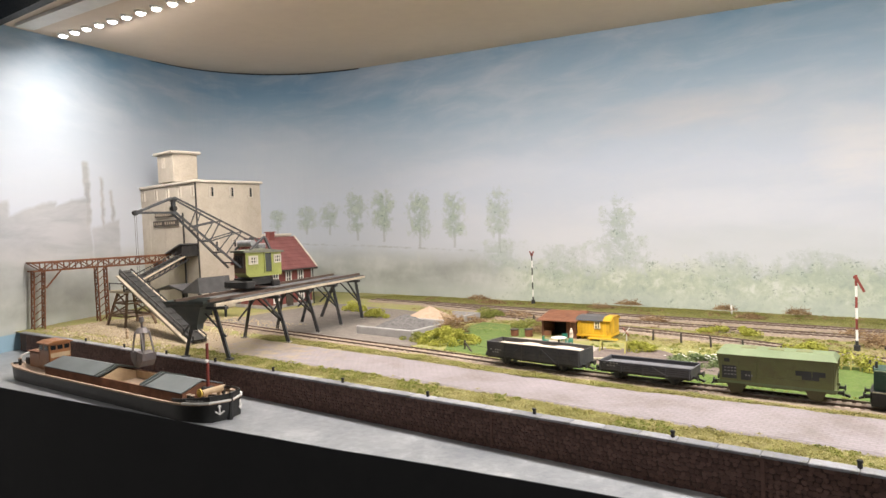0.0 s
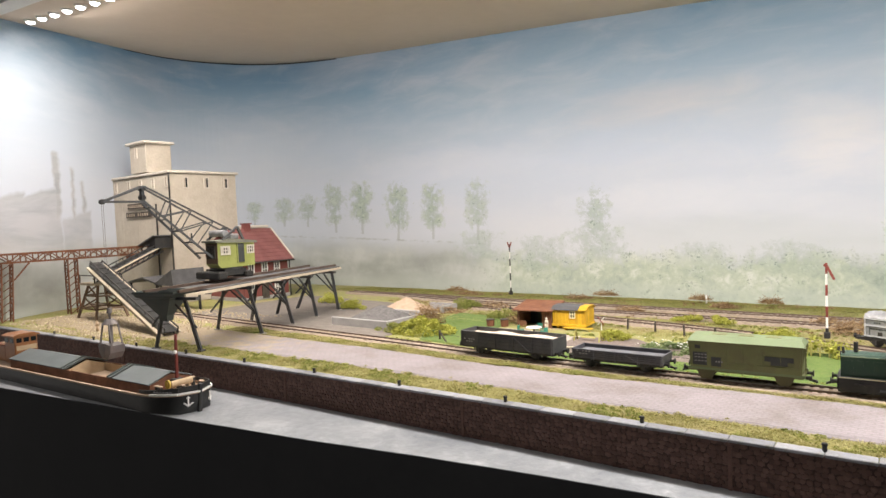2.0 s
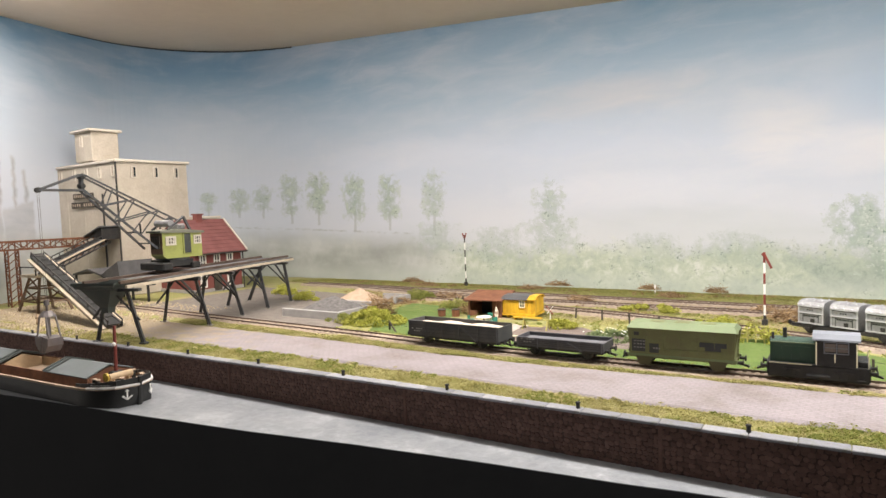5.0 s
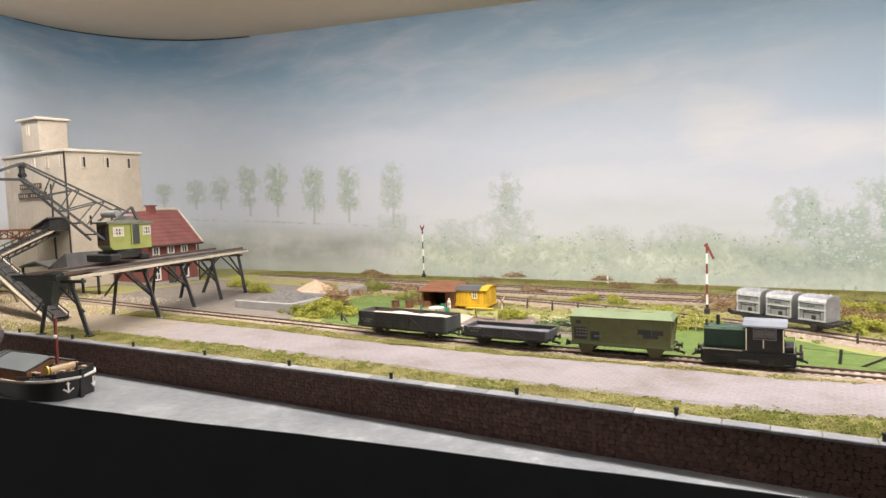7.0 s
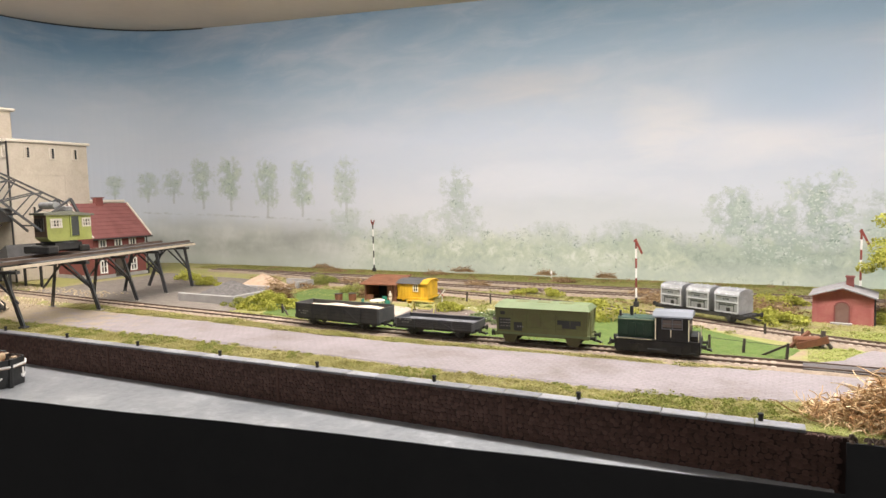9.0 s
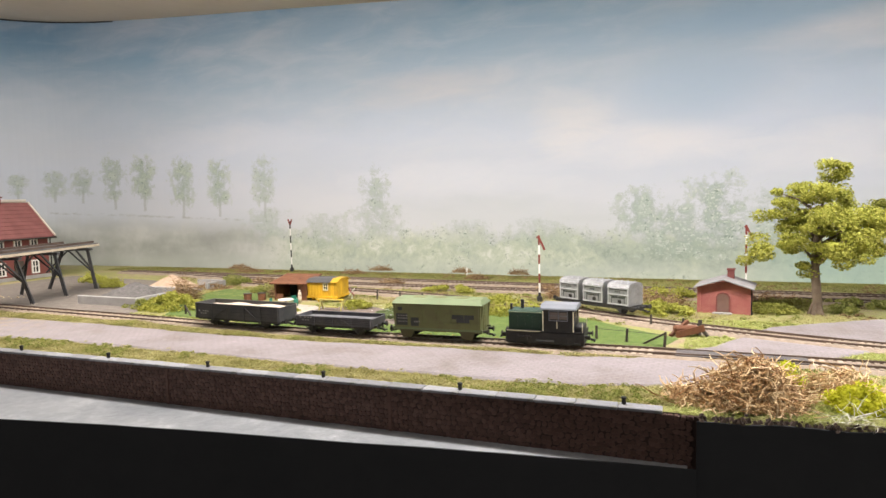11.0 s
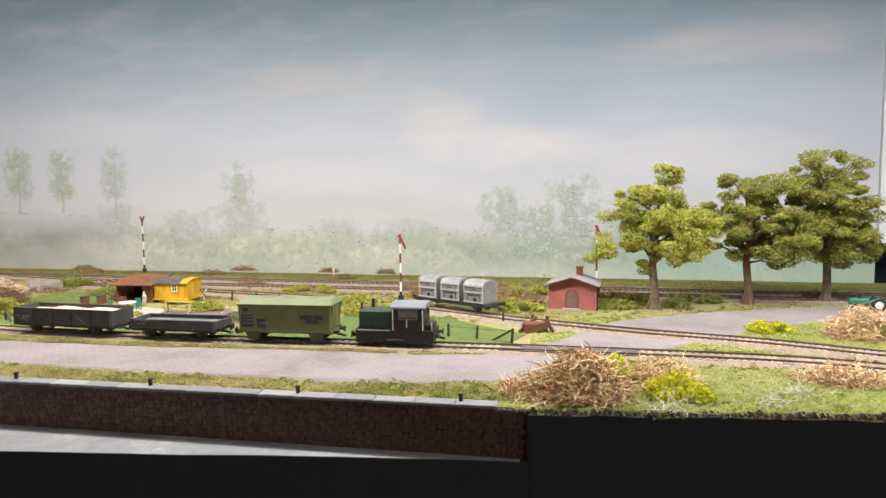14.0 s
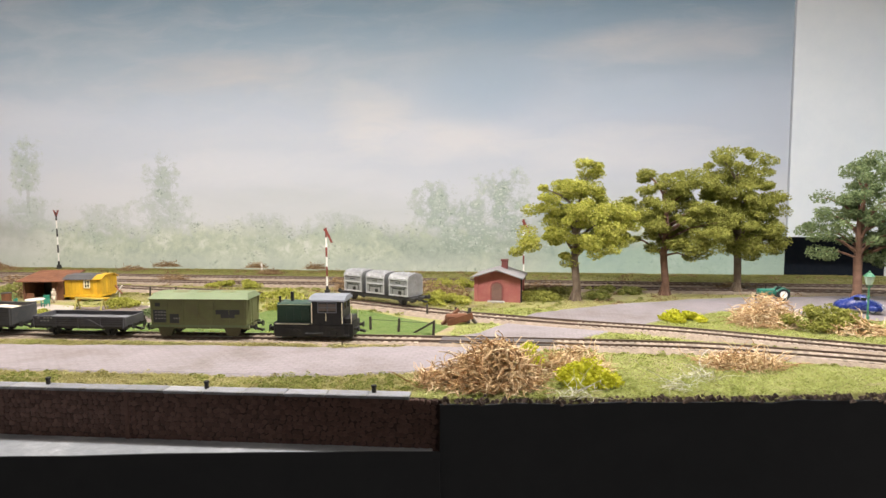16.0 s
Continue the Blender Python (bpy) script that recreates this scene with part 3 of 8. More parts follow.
        e = mth(nt, "MULTIPLY", mth(nt, "MULTIPLY", ins, vert), mth(nt, "MULTIPLY", fade, g))
        works = e if works is None else mth(nt, "MAXIMUM", works, e)
    col = mixc(nt, works, col, ramp(nt, wisp, [(0.35, (0.25, 0.255, 0.27)), (0.65, (0.42, 0.42, 0.43))]))
    # plain blue strip under the horizon at the board's foot
    col = mixc(nt, mth(nt, "MULTIPLY", mth(nt, "LESS_THAN", s, -2.1), mth(nt, "MULTIPLY", mth(nt, "SUBTRACT", -0.002, z), 300, clamp=True)), col, (0.30, 0.47, 0.60))
    nt.links.new(col, bs.inputs["Base Color"])
    bs.inputs["Roughness"].default_value = 0.85
    bump_to(nt, bs, brush, 0.08, 0.0005)
    return m


MAP_BASE = build_backdrop()


def build_ceiling():
    bm = bmesh.new()
    plan = [(-14.3, 4.35)] + [(p.x - 0.02, p.y + 0.02) for p in along(BACK_LINE[1:], 30)] + [(9, 13.6), (9, 4.4)]
    lo = [bm.verts.new((x, y, ceil_z(x, y))) for x, y in plan]
    hi = [bm.verts.new((x, y, ceil_z(x, y) + 0.12)) for x, y in plan]
    bm.faces.new(lo)
    bm.faces.new(hi[::-1])
    n = len(plan)
    for i in range(n):
        bm.faces.new((lo[i], hi[i], hi[(i + 1) % n], lo[(i + 1) % n]))
    bmesh.ops.recalc_face_normals(bm, faces=bm.faces[:])
    tagged(part("ceiling", bm, M_ceiling), "pale painted board over the display", "ceiling", kind="structure")
    # thin dark gap where the ceiling meets the round corner, put in as a black strip
    bm = bmesh.new()
    pts = [p for p in along(BACK_LINE, 60) if p.y > 8.4 and (p.x < -13.6 or p.y < 12)]
    for a, b in zip(pts, pts[1:]):
        cyl(bm, (a.x + 0.03, a.y - 0.03, ceil_z(a.x, a.y) - 0.012), (b.x + 0.03, b.y - 0.03, ceil_z(b.x, b.y) - 0.012), 0.03, seg=6)
    tagged(part("trim", bm, M_black), "black strip drawn as the dark gap under the ceiling board", "trim", kind="structure")
    # front board that hides the lamps from the onlooker
    bm = bmesh.new()
    prism(bm, [(-15.2, ceil_z(-15.2, 4.3) + 0.9), (-15.2, ceil_z(-15.2, 4.3) - 0.06), (9, ceil_z(9, 4.3) - 0.06), (9, ceil_z(9, 4.3) + 0.9)], 4.18, 4.34)
    tagged(part("pelmet", bm, M_black), "black board along the front over the display", "pelmet", kind="structure")
    tagged(solid("wall_room", lambda b: box(b, -24, 16, -14, -13.6, -9, 14), M_black), "dark wall of the hall behind", "wall", kind="structure")
    tagged(solid("floor", lambda b: box(b, -24, 16, -14, 16, -9.3, -9.0), M_black), "dark floor of the hall", "floor", kind="structure")


build_ceiling()


def front_y(x):
    """Front edge of the water, where the black fascia starts."""
    return float(np.interp(x, (-15.4, -10.78, -8.05, -5.86, -4.25, -3.03, -1.98, -0.7, -0.3, 0.4, 1.05, 1.8), (2.1, 2.95, 3.36, 3.69, 3.96, 4.21, 4.39, 4.58, 4.66, 4.77, 4.86, 4.95)))


def meadow_edge(x):
    """Front edge of the meadow, drawing back towards the end board."""
    return 4.99 + 0.15 * max(0.0, x - 1.8)


def ground_z(x, y):
    """Height of the modelled land: gently uneven, falling away behind the rear tracks."""
    z = 0.012 * noise.noise((x * 1.6, y * 1.6, 0)) - 0.004
    if y > 11.7:
        z -= 0.09 * (y - 11.7)
    if y > 11.25:
        z += 0.015 * max(0, 1 - abs(y - 11.9) / 0.5)
    return z


def ragged(poly, step=0.09, amount=0.035, seed=0.0):
    """The outline cut into short steps and frayed."""
    out = []
    n = len(poly)
    for k in range(n):
        a, b = Vector(poly[k]), Vector(poly[(k + 1) % n])
        m = max(1, int((b - a).length / step))
        side = Vector((a.y - b.y, b.x - a.x)).normalized()
        for q in range(m):
            p = a.lerp(b, q / m)
            p += side * amount * (noise.noise((p.x * 2.3, p.y * 2.3, seed)) + 0.7 * noise.noise((p.x * 9, p.y * 9, seed + 5)))
            out.append((p.x, p.y))
    return out


def build_base():
    # quay body and ground as one sheet with gentle unevenness
    bm = bmesh.new()
    nx, ny = 150, 90
    grid = []
    for i in range(nx + 1):
        x = -17.2 + 26.2 * i / nx
        y0 = quay_y(x) + 0.02 if x < 1.8 else meadow_edge(x) + 0.02 + 0.02 * noise.noise((x * 3, 0, 0))
        col = []
        for j in range(ny + 1):
            y = y0 + (13.62 - y0) * (j / ny) ** 1.15
            z = ground_z(x, y)
            near = 0 if x < 1.9 else max(0.0, 1 - (y - y0) / 0.5)
            z += near * 0.05 * (noise.noise((x * 5, y * 5, 3)) - 0.3)
            if j == 0 and x > 1.75:
                z = -0.12
            if j == 1 and x > 1.75:
                y = y0 + 0.02
            col.append(bm.verts.new((x, y, z)))
        grid.append(col)
    for i in range(nx):
        for j in range(ny):
            bm.faces.new((grid[i][j], grid[i + 1][j], grid[i + 1][j + 1], grid[i][j + 1]))
    tagged(part("ground", bm, ground_paint(), smooth=True), "modelled earth with gravel, dust and worn grass", "ground", kind="structure")


def ground_paint():
    m, nt, bs = nodes_of("modelled_earth")
    co = coords(nt)
    big = noise_tex(nt, co, 9, 4, 0.6)
    mid = noise_tex(nt, co, 60, 5, 0.65)
    fine = noise_tex(nt, co, 900, 4, 0.7)
    earth = ramp(nt, mth(nt, "ADD", mth(nt, "MULTIPLY", mid, 0.5), mth(nt, "MULTIPLY", fine, 0.5)), [(0.35, (0.23, 0.17, 0.11)), (0.5, (0.35, 0.265, 0.175)), (0.66, (0.48, 0.38, 0.26))])
    green = ramp(nt, mth(nt, "ADD", mth(nt, "MULTIPLY", mid, 0.4), mth(nt, "MULTIPLY", fine, 0.6)), [(0.34, (0.20, 0.20, 0.065)), (0.52, (0.29, 0.285, 0.10)), (0.68, (0.40, 0.37, 0.16))])
    w = ramp(nt, mth(nt, "ADD", mth(nt, "MULTIPLY", big, 0.6), mth(nt, "MULTIPLY", mid, 0.4)), [(0.36, (0, 0, 0)), (0.48, (1, 1, 1))])
    nt.links.new(mixc(nt, w, earth, green), bs.inputs["Base Color"])
    bs.inputs["Roughness"].default_value = 0.95
    bump_to(nt, bs, fine, 0.9, 0.0008)
    return m


build_base()


def flat_patch(name, poly, z, thick, material, label, category, kind="structure"):
    bm = bmesh.new()
    ring = [Vector(p) for p in ragged(poly, seed=len(poly))]
    n = len(ring)
    turn = 1 if sum(a.x * b.y - b.x * a.y for a, b in zip(ring, ring[1:] + ring[:1])) > 0 else -1
    top, low = [], []
    for k, p in enumerate(ring):
        d = (ring[(k + 1) % n] - ring[k - 1]).normalized() * turn
        top.append(bm.verts.new((p.x, p.y, z)))
        low.append(bm.verts.new((p.x + d.y * 0.07, p.y - d.x * 0.07, z - thick)))
    bm.faces.new(top)
    for k in range(n):
        bm.faces.new((top[k], low[k], low[(k + 1) % n], top[(k + 1) % n]))
    bmesh.ops.recalc_face_normals(bm, faces=bm.faces[:])
    ob = part(name, bm, material)
    return tagged(ob, label, category, kind=kind)


def paved(name, c1, c2, c3, scale, w, h, joint):
    m, nt, bs = nodes_of(name)
    co = coords(nt)
    br = nt.nodes.new("ShaderNodeTexBrick")
    nt.links.new(co, br.inputs["Vector"])
    br.inputs["Scale"].default_value = scale
    br.inputs["Brick Width"].default_value = w
    br.inputs["Row Height"].default_value = h
    br.inputs["Mortar Size"].default_value = joint
    br.inputs["Color1"].default_value = (*c1, 1)
    br.inputs["Color2"].default_value = (*c2, 1)
    br.inputs["Mortar"].default_value = (*c3, 1)
    big = noise_tex(nt, co, 14, 5, 0.65)
    fine = noise_tex(nt, co, 500, 4, 0.7)
    col = mixc(nt, 0.75, br.outputs[0], ramp(nt, big, [(0.3, (0.68, 0.63, 0.56)), (0.5, (1.0, 0.99, 0.98)), (0.70, (1.22, 1.19, 1.22))]), "MULTIPLY")
    col = mixc(nt, 0.35, col, ramp(nt, fine, [(0.3, (0.6, 0.6, 0.6)), (0.7, (1.3, 1.3, 1.3))]), "MULTIPLY")
    # sandy dust lies on the setts towards the silo
    px = nt.nodes.new("ShaderNodeSeparateXYZ")
    nt.links.new(co, px.inputs[0])
    mid = noise_tex(nt, co, 45, 5, 0.65)
    dust = mth(nt, "MULTIPLY", mth(nt, "SUBTRACT", mth(nt, "ADD", -0.66, mth(nt, "MULTIPLY", mth(nt, "SUBTRACT", mid, 0.5), 0.9)), px.outputs[0]), 5.0, clamp=True)
    col = mixc(nt, mth(nt, "MULTIPLY", dust, 0.85), col, ramp(nt, fine, [(0.3, (0.25, 0.20, 0.125)), (0.7, (0.43, 0.345, 0.225))]))
    nt.links.new(col, bs.inputs["Base Color"])
    bs.inputs["Roughness"].default_value = 0.85
    bump_to(nt, bs, mth(nt, "ADD", mth(nt, "MULTIPLY", br.outputs[1], -1.0), mth(nt, "MULTIPLY", fine, 0.4)), 0.5, 0.0008)
    return m


M_road = paved("mauve_setts", (0.262, 0.234, 0.246), (0.285, 0.253, 0.264), (0.238, 0.211, 0.219), 100, 0.95, 0.5, 0.08)
M_yard = paint("grey_yard_dust", (0.15, 0.13, 0.115), (0.255, 0.225, 0.198), 260, 0.95, bump=0.8, dirt=(0.12, 0.105, 0.09), dirt_amount=0.7)
flat_patch("road", ROAD, 0.011, 0.022, M_road, "mauve-grey stone-paved quay road, dusty and worn", "road")
flat_patch("pavement", SILO_YARD, 0.014, 0.03, M_yard, "dusty grey yard under the loading bridge", "yard")


def water_paint():
    m, nt, bs = nodes_of("painted_water")
    co = coords(nt)
    big = noise_tex(nt, co, 16, 5, 0.6, 0.6)
    fine = noise_tex(nt, co, 110, 5, 0.65, 0.5)
    nt.links.new(ramp(nt, mth(nt, "ADD", mth(nt, "MULTIPLY", big, 0.6), mth(nt, "MULTIPLY", fine, 0.4)), [(0.36, (0.21, 0.225, 0.245)), (0.53, (0.31, 0.325, 0.345)), (0.64, (0.42, 0.435, 0.455)), (0.72, (0.66, 0.67, 0.68))]), bs.inputs["Base Color"])
    bs.inputs["Roughness"].default_value = 0.28
    bump_to(nt, bs, mth(nt, "ADD", big, mth(nt, "MULTIPLY", fine, 0.5)), 0.5, 0.002)
    return m


def build_water():
    xs = [-15.2 + 16.92 * i / 60 for i in range(61)]
    poly = [(x, front_y(x)) for x in xs] + [(x, quay_y(x) + 0.12) for x in reversed(xs)]
    bm = bmesh.new()
    prism(bm, poly, WATER - 0.05, WATER, "z")
    tagged(part("water", bm, water_paint()), "grey painted canal water with small ripples", "water", kind="structure")
    # black fascia under the water's edge and on along the layout's front
    bm = bmesh.new()
    prev = None
    xs = sorted([-15.4 + 24.4 * i / 120 for i in range(121)] + [1.779, 1.781])
    for x in xs:
        right = x > 1.78
        y = front_y(min(x, 1.78)) - 0.005 if not right else meadow_edge(x) - 0.03
        top = WATER + 0.002 + 0.004 * noise.noise((x * 2, 0, 7)) if not right else -0.03 + 0.03 * noise.noise((x * 4, 1, 7))
        row = [bm.verts.new((x, y, top)), bm.verts.new((x, y - 0.004, top - 0.004)), bm.verts.new((x, y - 0.004, -9.0)), bm.verts.new((x, y + 0.004, top)), bm.verts.new((x, y + 0.004, top - 1.0))]
        if prev:
            bm.faces.new((prev[0], row[0], row[1], prev[1]))
            bm.faces.new((prev[1], row[1], row[2], prev[2]))
            bm.faces.new((prev[3], row[3], row[0], prev[0]))
            bm.faces.new((prev[4], row[4], row[3], prev[3]))
        prev = row
    tagged(part("fascia", bm, M_fascia), "black painted board along the layout's front", "fascia", kind="structure")


build_water()


def build_quay():
    """Wall body behind the stones."""
    bm = bmesh.new()
    xs = [-14.3 + 16.1 * i / 60 for i in range(61)]
    poly = [(x, quay_y(x) + 0.007) for x in xs] + [(1.8, quay_y(1.8) + 0.5), (-14.3, quay_y(-14.3) + 0.5)]
    prism(bm, poly, WATER - 0.2, -0.013, "z")
    return tagged(part("quay_wall", bm, M_mortar), "dark brown rough stone quay wall with deep joints", "quay wall", kind="structure")


QUAY = build_quay()


def right_screen():
    """Plain side screen with the dark opening at the right-hand end."""
    tagged(solid("wall_side", lambda b: (box(b, 7.29, 12, 13.5, 13.62, 0.57, 8), box(b, 10.6, 12, 13.5, 13.62, -0.5, 0.57)), M_screen), "pale painted end screen with a low opening", "wall", kind="structure")
    tagged(solid("wall_end", lambda b: box(b, 9.0, 9.15, 4.95, 13.45, -1, 8), M_screen), "pale end board closing the display", "wall", kind="structure")
    # near-black sheet added so that the opening reads as dark depth
    tagged(solid("wall_dark", lambda b: box(b, 6.8, 11, 14.6, 14.7, -1, 2), M_navy), "dark sheet standing in for the void behind the opening", "wall", kind="structure")


M_screen = paint("pale_screen", (0.70, 0.76, 0.83), (0.80, 0.84, 0.89), 6, 0.85, bump=0.05)
M_navy = paint("dark_blue_void", (0.004, 0.008, 0.016), (0.008, 0.014, 0.026), 30, 0.9)
right_screen()


def build_track(name, pts, n, gauge=0.185, base=0.02, sleepers=True, x0=-99, x1=99):
    line = along(pts, n)
    tangents = [(line[min(i + 1, n - 1)] - line[max(i - 1, 0)]).normalized() for i in range(n)]
    root = thing(name, 0, 0, 0, "weathered model railway track with brown rails on ballast", "railway track")
    root["kind"] = "structure"
    for side in (-1, 1):
        bm = bmesh.new()
        prev = None
        for p, d in zip(line, tangents):
            nrm = Vector((-d.y, d.x))
            c = p + nrm * gauge / 2 * side
            ring = [bm.verts.new((c.x + nrm.x * o, c.y + nrm.y * o, base + h)) for o, h in ((-0.014, 0.0), (-0.009, 0.028), (0.009, 0.028), (0.014, 0.0))]
            if prev:
                for k in range(3):
                    bm.faces.new((prev[k], ring[k], ring[k + 1], prev[k + 1]))
            prev = ring
        bmesh.ops.recalc_face_normals(bm, faces=bm.faces[:])
        part("rail", bm, M_rail, root)
    bm = bmesh.new()
    prev = None
    for i, (p, d) in enumerate(zip(line, tangents)):
        nrm = Vector((-d.y, d.x))
        ring = []
        for o, h in ((-0.26, -0.03), (-0.17, 0.012), (0.0, 0.010), (0.17, 0.012), (0.26, -0.03)):
            j = 0.006 * noise.noise((p.x * 9, p.y * 9, o * 30))
            ring.append(bm.verts.new((p.x + nrm.x * o, p.y + nrm.y * o, base - 0.006 + h + j)))
        if prev:
            for k in range(4):
                bm.faces.new((prev[k], prev[k + 1], ring[k + 1], ring[k]))
        prev = ring
    bmesh.ops.recalc_face_normals(bm, faces=bm.faces[:])
    part("ballast", bm, M_ballast, root, smooth=True)
    # sleepers share one mesh
    bm = bmesh.new()
    box(bm, -0.16, 0.16, -0.022, 0.022, -0.02, 0.0, 0.004)
    me = mesh_of("sleeper", bm, M_sleeper)
    length = sum((b - a).length for a, b in zip(line, line[1:]))
    count = int(length / 0.085)
    dense = along(pts, count)
    for i, p in enumerate(dense):
        d = (dense[min(i + 1, count - 1)] - dense[max(i - 1, 0)]).normalized()
        if not (x0 < p.x < x1) or 1.35 < p.x < 2.9 and inside(p.x, p.y, ROAD):
            continue
        ob = new("sleeper", me)
        ob.parent = root
        ob.matrix_basis = pose(p.x * K, p.y * K, (base + 0.011) * K, 0, 0, math.degrees(math.atan2(d.y, d.x)) - 90)
    return root


M_ballast = paint("dusty_ballast", (0.20, 0.155, 0.115), (0.40, 0.32, 0.245), 700, 0.95, bump=1.0, fine=1.5)
build_track("railway_track", TRACK_1, 160, x0=-14.5)
build_track("railway_track", TRACK_2, 110)
build_track("railway_track", TRACK_3, 60)
build_track("railway_track", TRACK_4, 60)

# ---- works at the left: silo, house, conveyors, gantry ----


def window_in(parent, face, u, z, w, h, material_frame, depth=0.03, bars=0, at=0.0, name="window"):
    """A small window with a real recess look: frame proud of the wall, dark pane behind. face 'x' looks to +x, 'y' to -y; at: the wall's plane."""
    def place(bm, u0, u1, z0, z1, d0, d1):
        if face == "x":
            box(bm, at + d0, at + d1, u0, u1, z0, z1)
        else:
            box(bm, u0, u1, at - d1, at - d0, z0, z1)
    bm = bmesh.new()
    t = w * 0.16
    place(bm, u - w / 2, u - w / 2 + t, z - h / 2, z + h / 2, 0, depth)
    place(bm, u + w / 2 - t, u + w / 2, z - h / 2, z + h / 2, 0, depth)
    place(bm, u - w / 2 + t, u + w / 2 - t, z + h / 2 - t, z + h / 2, 0, depth)
    place(bm, u - w / 2 + t, u + w / 2 - t, z - h / 2, z - h / 2 + t, 0, depth)
    for k in range(bars):
        c = u - w / 2 + w * (k + 1) / (bars + 1)
        place(bm, c - t * 0.35, c + t * 0.35, z - h / 2 + t, z + h / 2 - t, 0, depth * 0.8)
    if bars:
        place(bm, u - w / 2 + t, u + w / 2 - t, z - t * 0.3, z + t * 0.3, 0, depth * 0.8)
    win = part(name, bm, material_frame, parent)
    if not bars:
        solid("reveal", lambda b: place(b, u - w / 2 + t * 0.9, u, z - h / 2 + t * 0.9, z + h / 2 - t * 0.9, 0.002, depth * 0.5), M_reveal, win)
    bm = bmesh.new()
    place(bm, u - w / 2 + t * 0.9, u + w / 2 - t * 0.9, z - h / 2 + t * 0.9, z + h / 2 - t * 0.9, 0.002, depth * 0.35)
    part("pane", bm, M_darkglass, win)
    return win


# wall concrete darkened by hand, as in the shade of a window recess
M_reveal = paint("shaded_reveal", (0.36, 0.31, 0.25), (0.50, 0.45, 0.38), 120, 0.85)


def make_darkglass():
    m, nt, bs = nodes_of("dark_glass")
    bs.inputs["Base Color"].default_value = (0.015, 0.018, 0.02, 1)
    bs.inputs["Roughness"].default_value = 0.12
    return m


M_darkglass = make_darkglass()


def build_silo():
    s = thing("grain_silo", -13.6, 7.9, 0, "cream concrete grain silo with a small roof tower", "silo")
    X0, Y1, H = -3.1, 1.8, 3.10
    solid("wall", lambda b: box(b, X0, 0, 0, Y1, 0, H, 0.02), M_concrete, s)
    solid("cornice", lambda b: (box(b, X0 - 0.05, 0.05, -0.05, Y1 + 0.05, H, H + 0.065, 0.012)), M_trimwhite, s, "pale projecting cornice")
    tower = solid("roof_tower", lambda b: box(b, -1.74, -0.95, -0.03, 0.62, H + 0.09, 3.89, 0.015), M_concrete, s)
    solid("cap", lambda b: (box(b, -1.82, -0.87, -0.11, 0.69, 3.89, 3.955, 0.015)), M_trimwhite, tower, "pale flat cap")
    for y in (0.62, 1.22):
        solid("panel_seam", lambda b: box(b, 0.001, 0.006, y - 0.006, y + 0.006, 0.0, 2.38), M_concrete, s)
    for x in (-2.35, -1.55):
        solid("panel_seam", lambda b: box(b, x - 0.006, x + 0.006, -0.006, -0.001, 0.0, 2.7), M_concrete, s)
    window_in(s, "y", -1.4, 3.68, 0.11, 0.26, M_trimwhite, at=-0.03)
    for u in (-2.6, -1.93, -1.33, -0.73, -0.13):
        window_in(s, "y", u, 2.9, 0.13, 0.26, M_trimwhite)
    for u in (0.4, 0.95, 1.48):
        window_in(s, "x", u, 2.88, 0.14, 0.27, M_trimwhite)
    window_in(s, "x", 0.45, 1.55, 0.14, 0.27, M_trimwhite)
    window_in(s, "x", 0.95, 1.6, 0.14, 0.22, M_trimwhite)
    for x, y in ((0.03, -0.03), (X0 - 0.02, -0.03), (-0.62, -0.03)):
        solid("downpipe", lambda b: cyl(b, (x, y, 0.0), (x, y, H if x != -0.62 else 2.4), 0.022, seg=6), M_iron, s)
    solid("ledge", lambda b: box(b, 0, 0.012, 0, Y1, 2.38, 2.40), M_concrete, s)
    # board with two lines of illegible lettering
    sign = solid("sign_board", lambda b: (box(b, -2.0, -1.05, -0.04, -0.012, 2.32, 2.45), box(b, -2.1, -0.85, -0.04, -0.012, 2.1, 2.24)), M_postwood, s, "dark weathered lettered sign board")
    solid("lettering", lambda b: [box(b, x, x + 0.055, -0.044, -0.041, z, z + 0.07) for x, z in [(-1.95 + 0.1 * k, 2.35) for k in range(9)] + [(-2.05 + 0.11 * k, 2.135) for k in range(10) if k not in (4,)]], M_sleeper, sign)
    # low wing behind the house
    wing = solid("wing", lambda b: box(b, -0.9, 0.2, 1.8, 2.5, 0, 1.72, 0.02), M_concrete, s)
    solid("wing_roof", lambda b: box(b, -0.95, 0.25, 1.76, 2.55, 1.72, 1.79, 0.015), M_trimwhite, wing)
    # black intake hood where the conveyor enters
    hood = solid("intake_hood", lambda b: prism(b, [(-0.52, 1.48), (-0.52, 1.42), (-0.16, 1.34), (-0.06, 1.34), (-0.06, 1.60)], -0.4, 0.0, "y"), M_iron, s, "black sheet-iron intake hood")
    solid("hood_roof", lambda b: beam(b, (-0.74, -0.22, 1.42), (-0.02, -0.22, 1.64), 0.5, 0.025), M_slate_dark, hood)
    # low loading roof at the foot
    r = solid("loading_roof", lambda b: (prism(b, [(-0.35, 0.62), (0.3, 0.74), (0.95, 0.62), (0.95, 0.58), (0.3, 0.70), (-0.35, 0.58)], -0.95, -0.25, "y"), prism(b, [(0.85, 0.62), (1.55, 0.92), (1.6, 0.58), (0.85, 0.58)], -0.95, -0.2, "y")), M_slate_dark, s, "dark tarred loading roof")
    for x in (-0.3, 0.9, 1.5):
        for y in (-0.9, -0.3):
            solid("post", lambda b: beam(b, (x, y, 0), (x, y, 0.6), 0.04), M_iron, r)


M_slate_dark = paint("tarred_sheet", (0.05, 0.05, 0.052), (0.11, 0.11, 0.115), 200, 0.7)
build_silo()


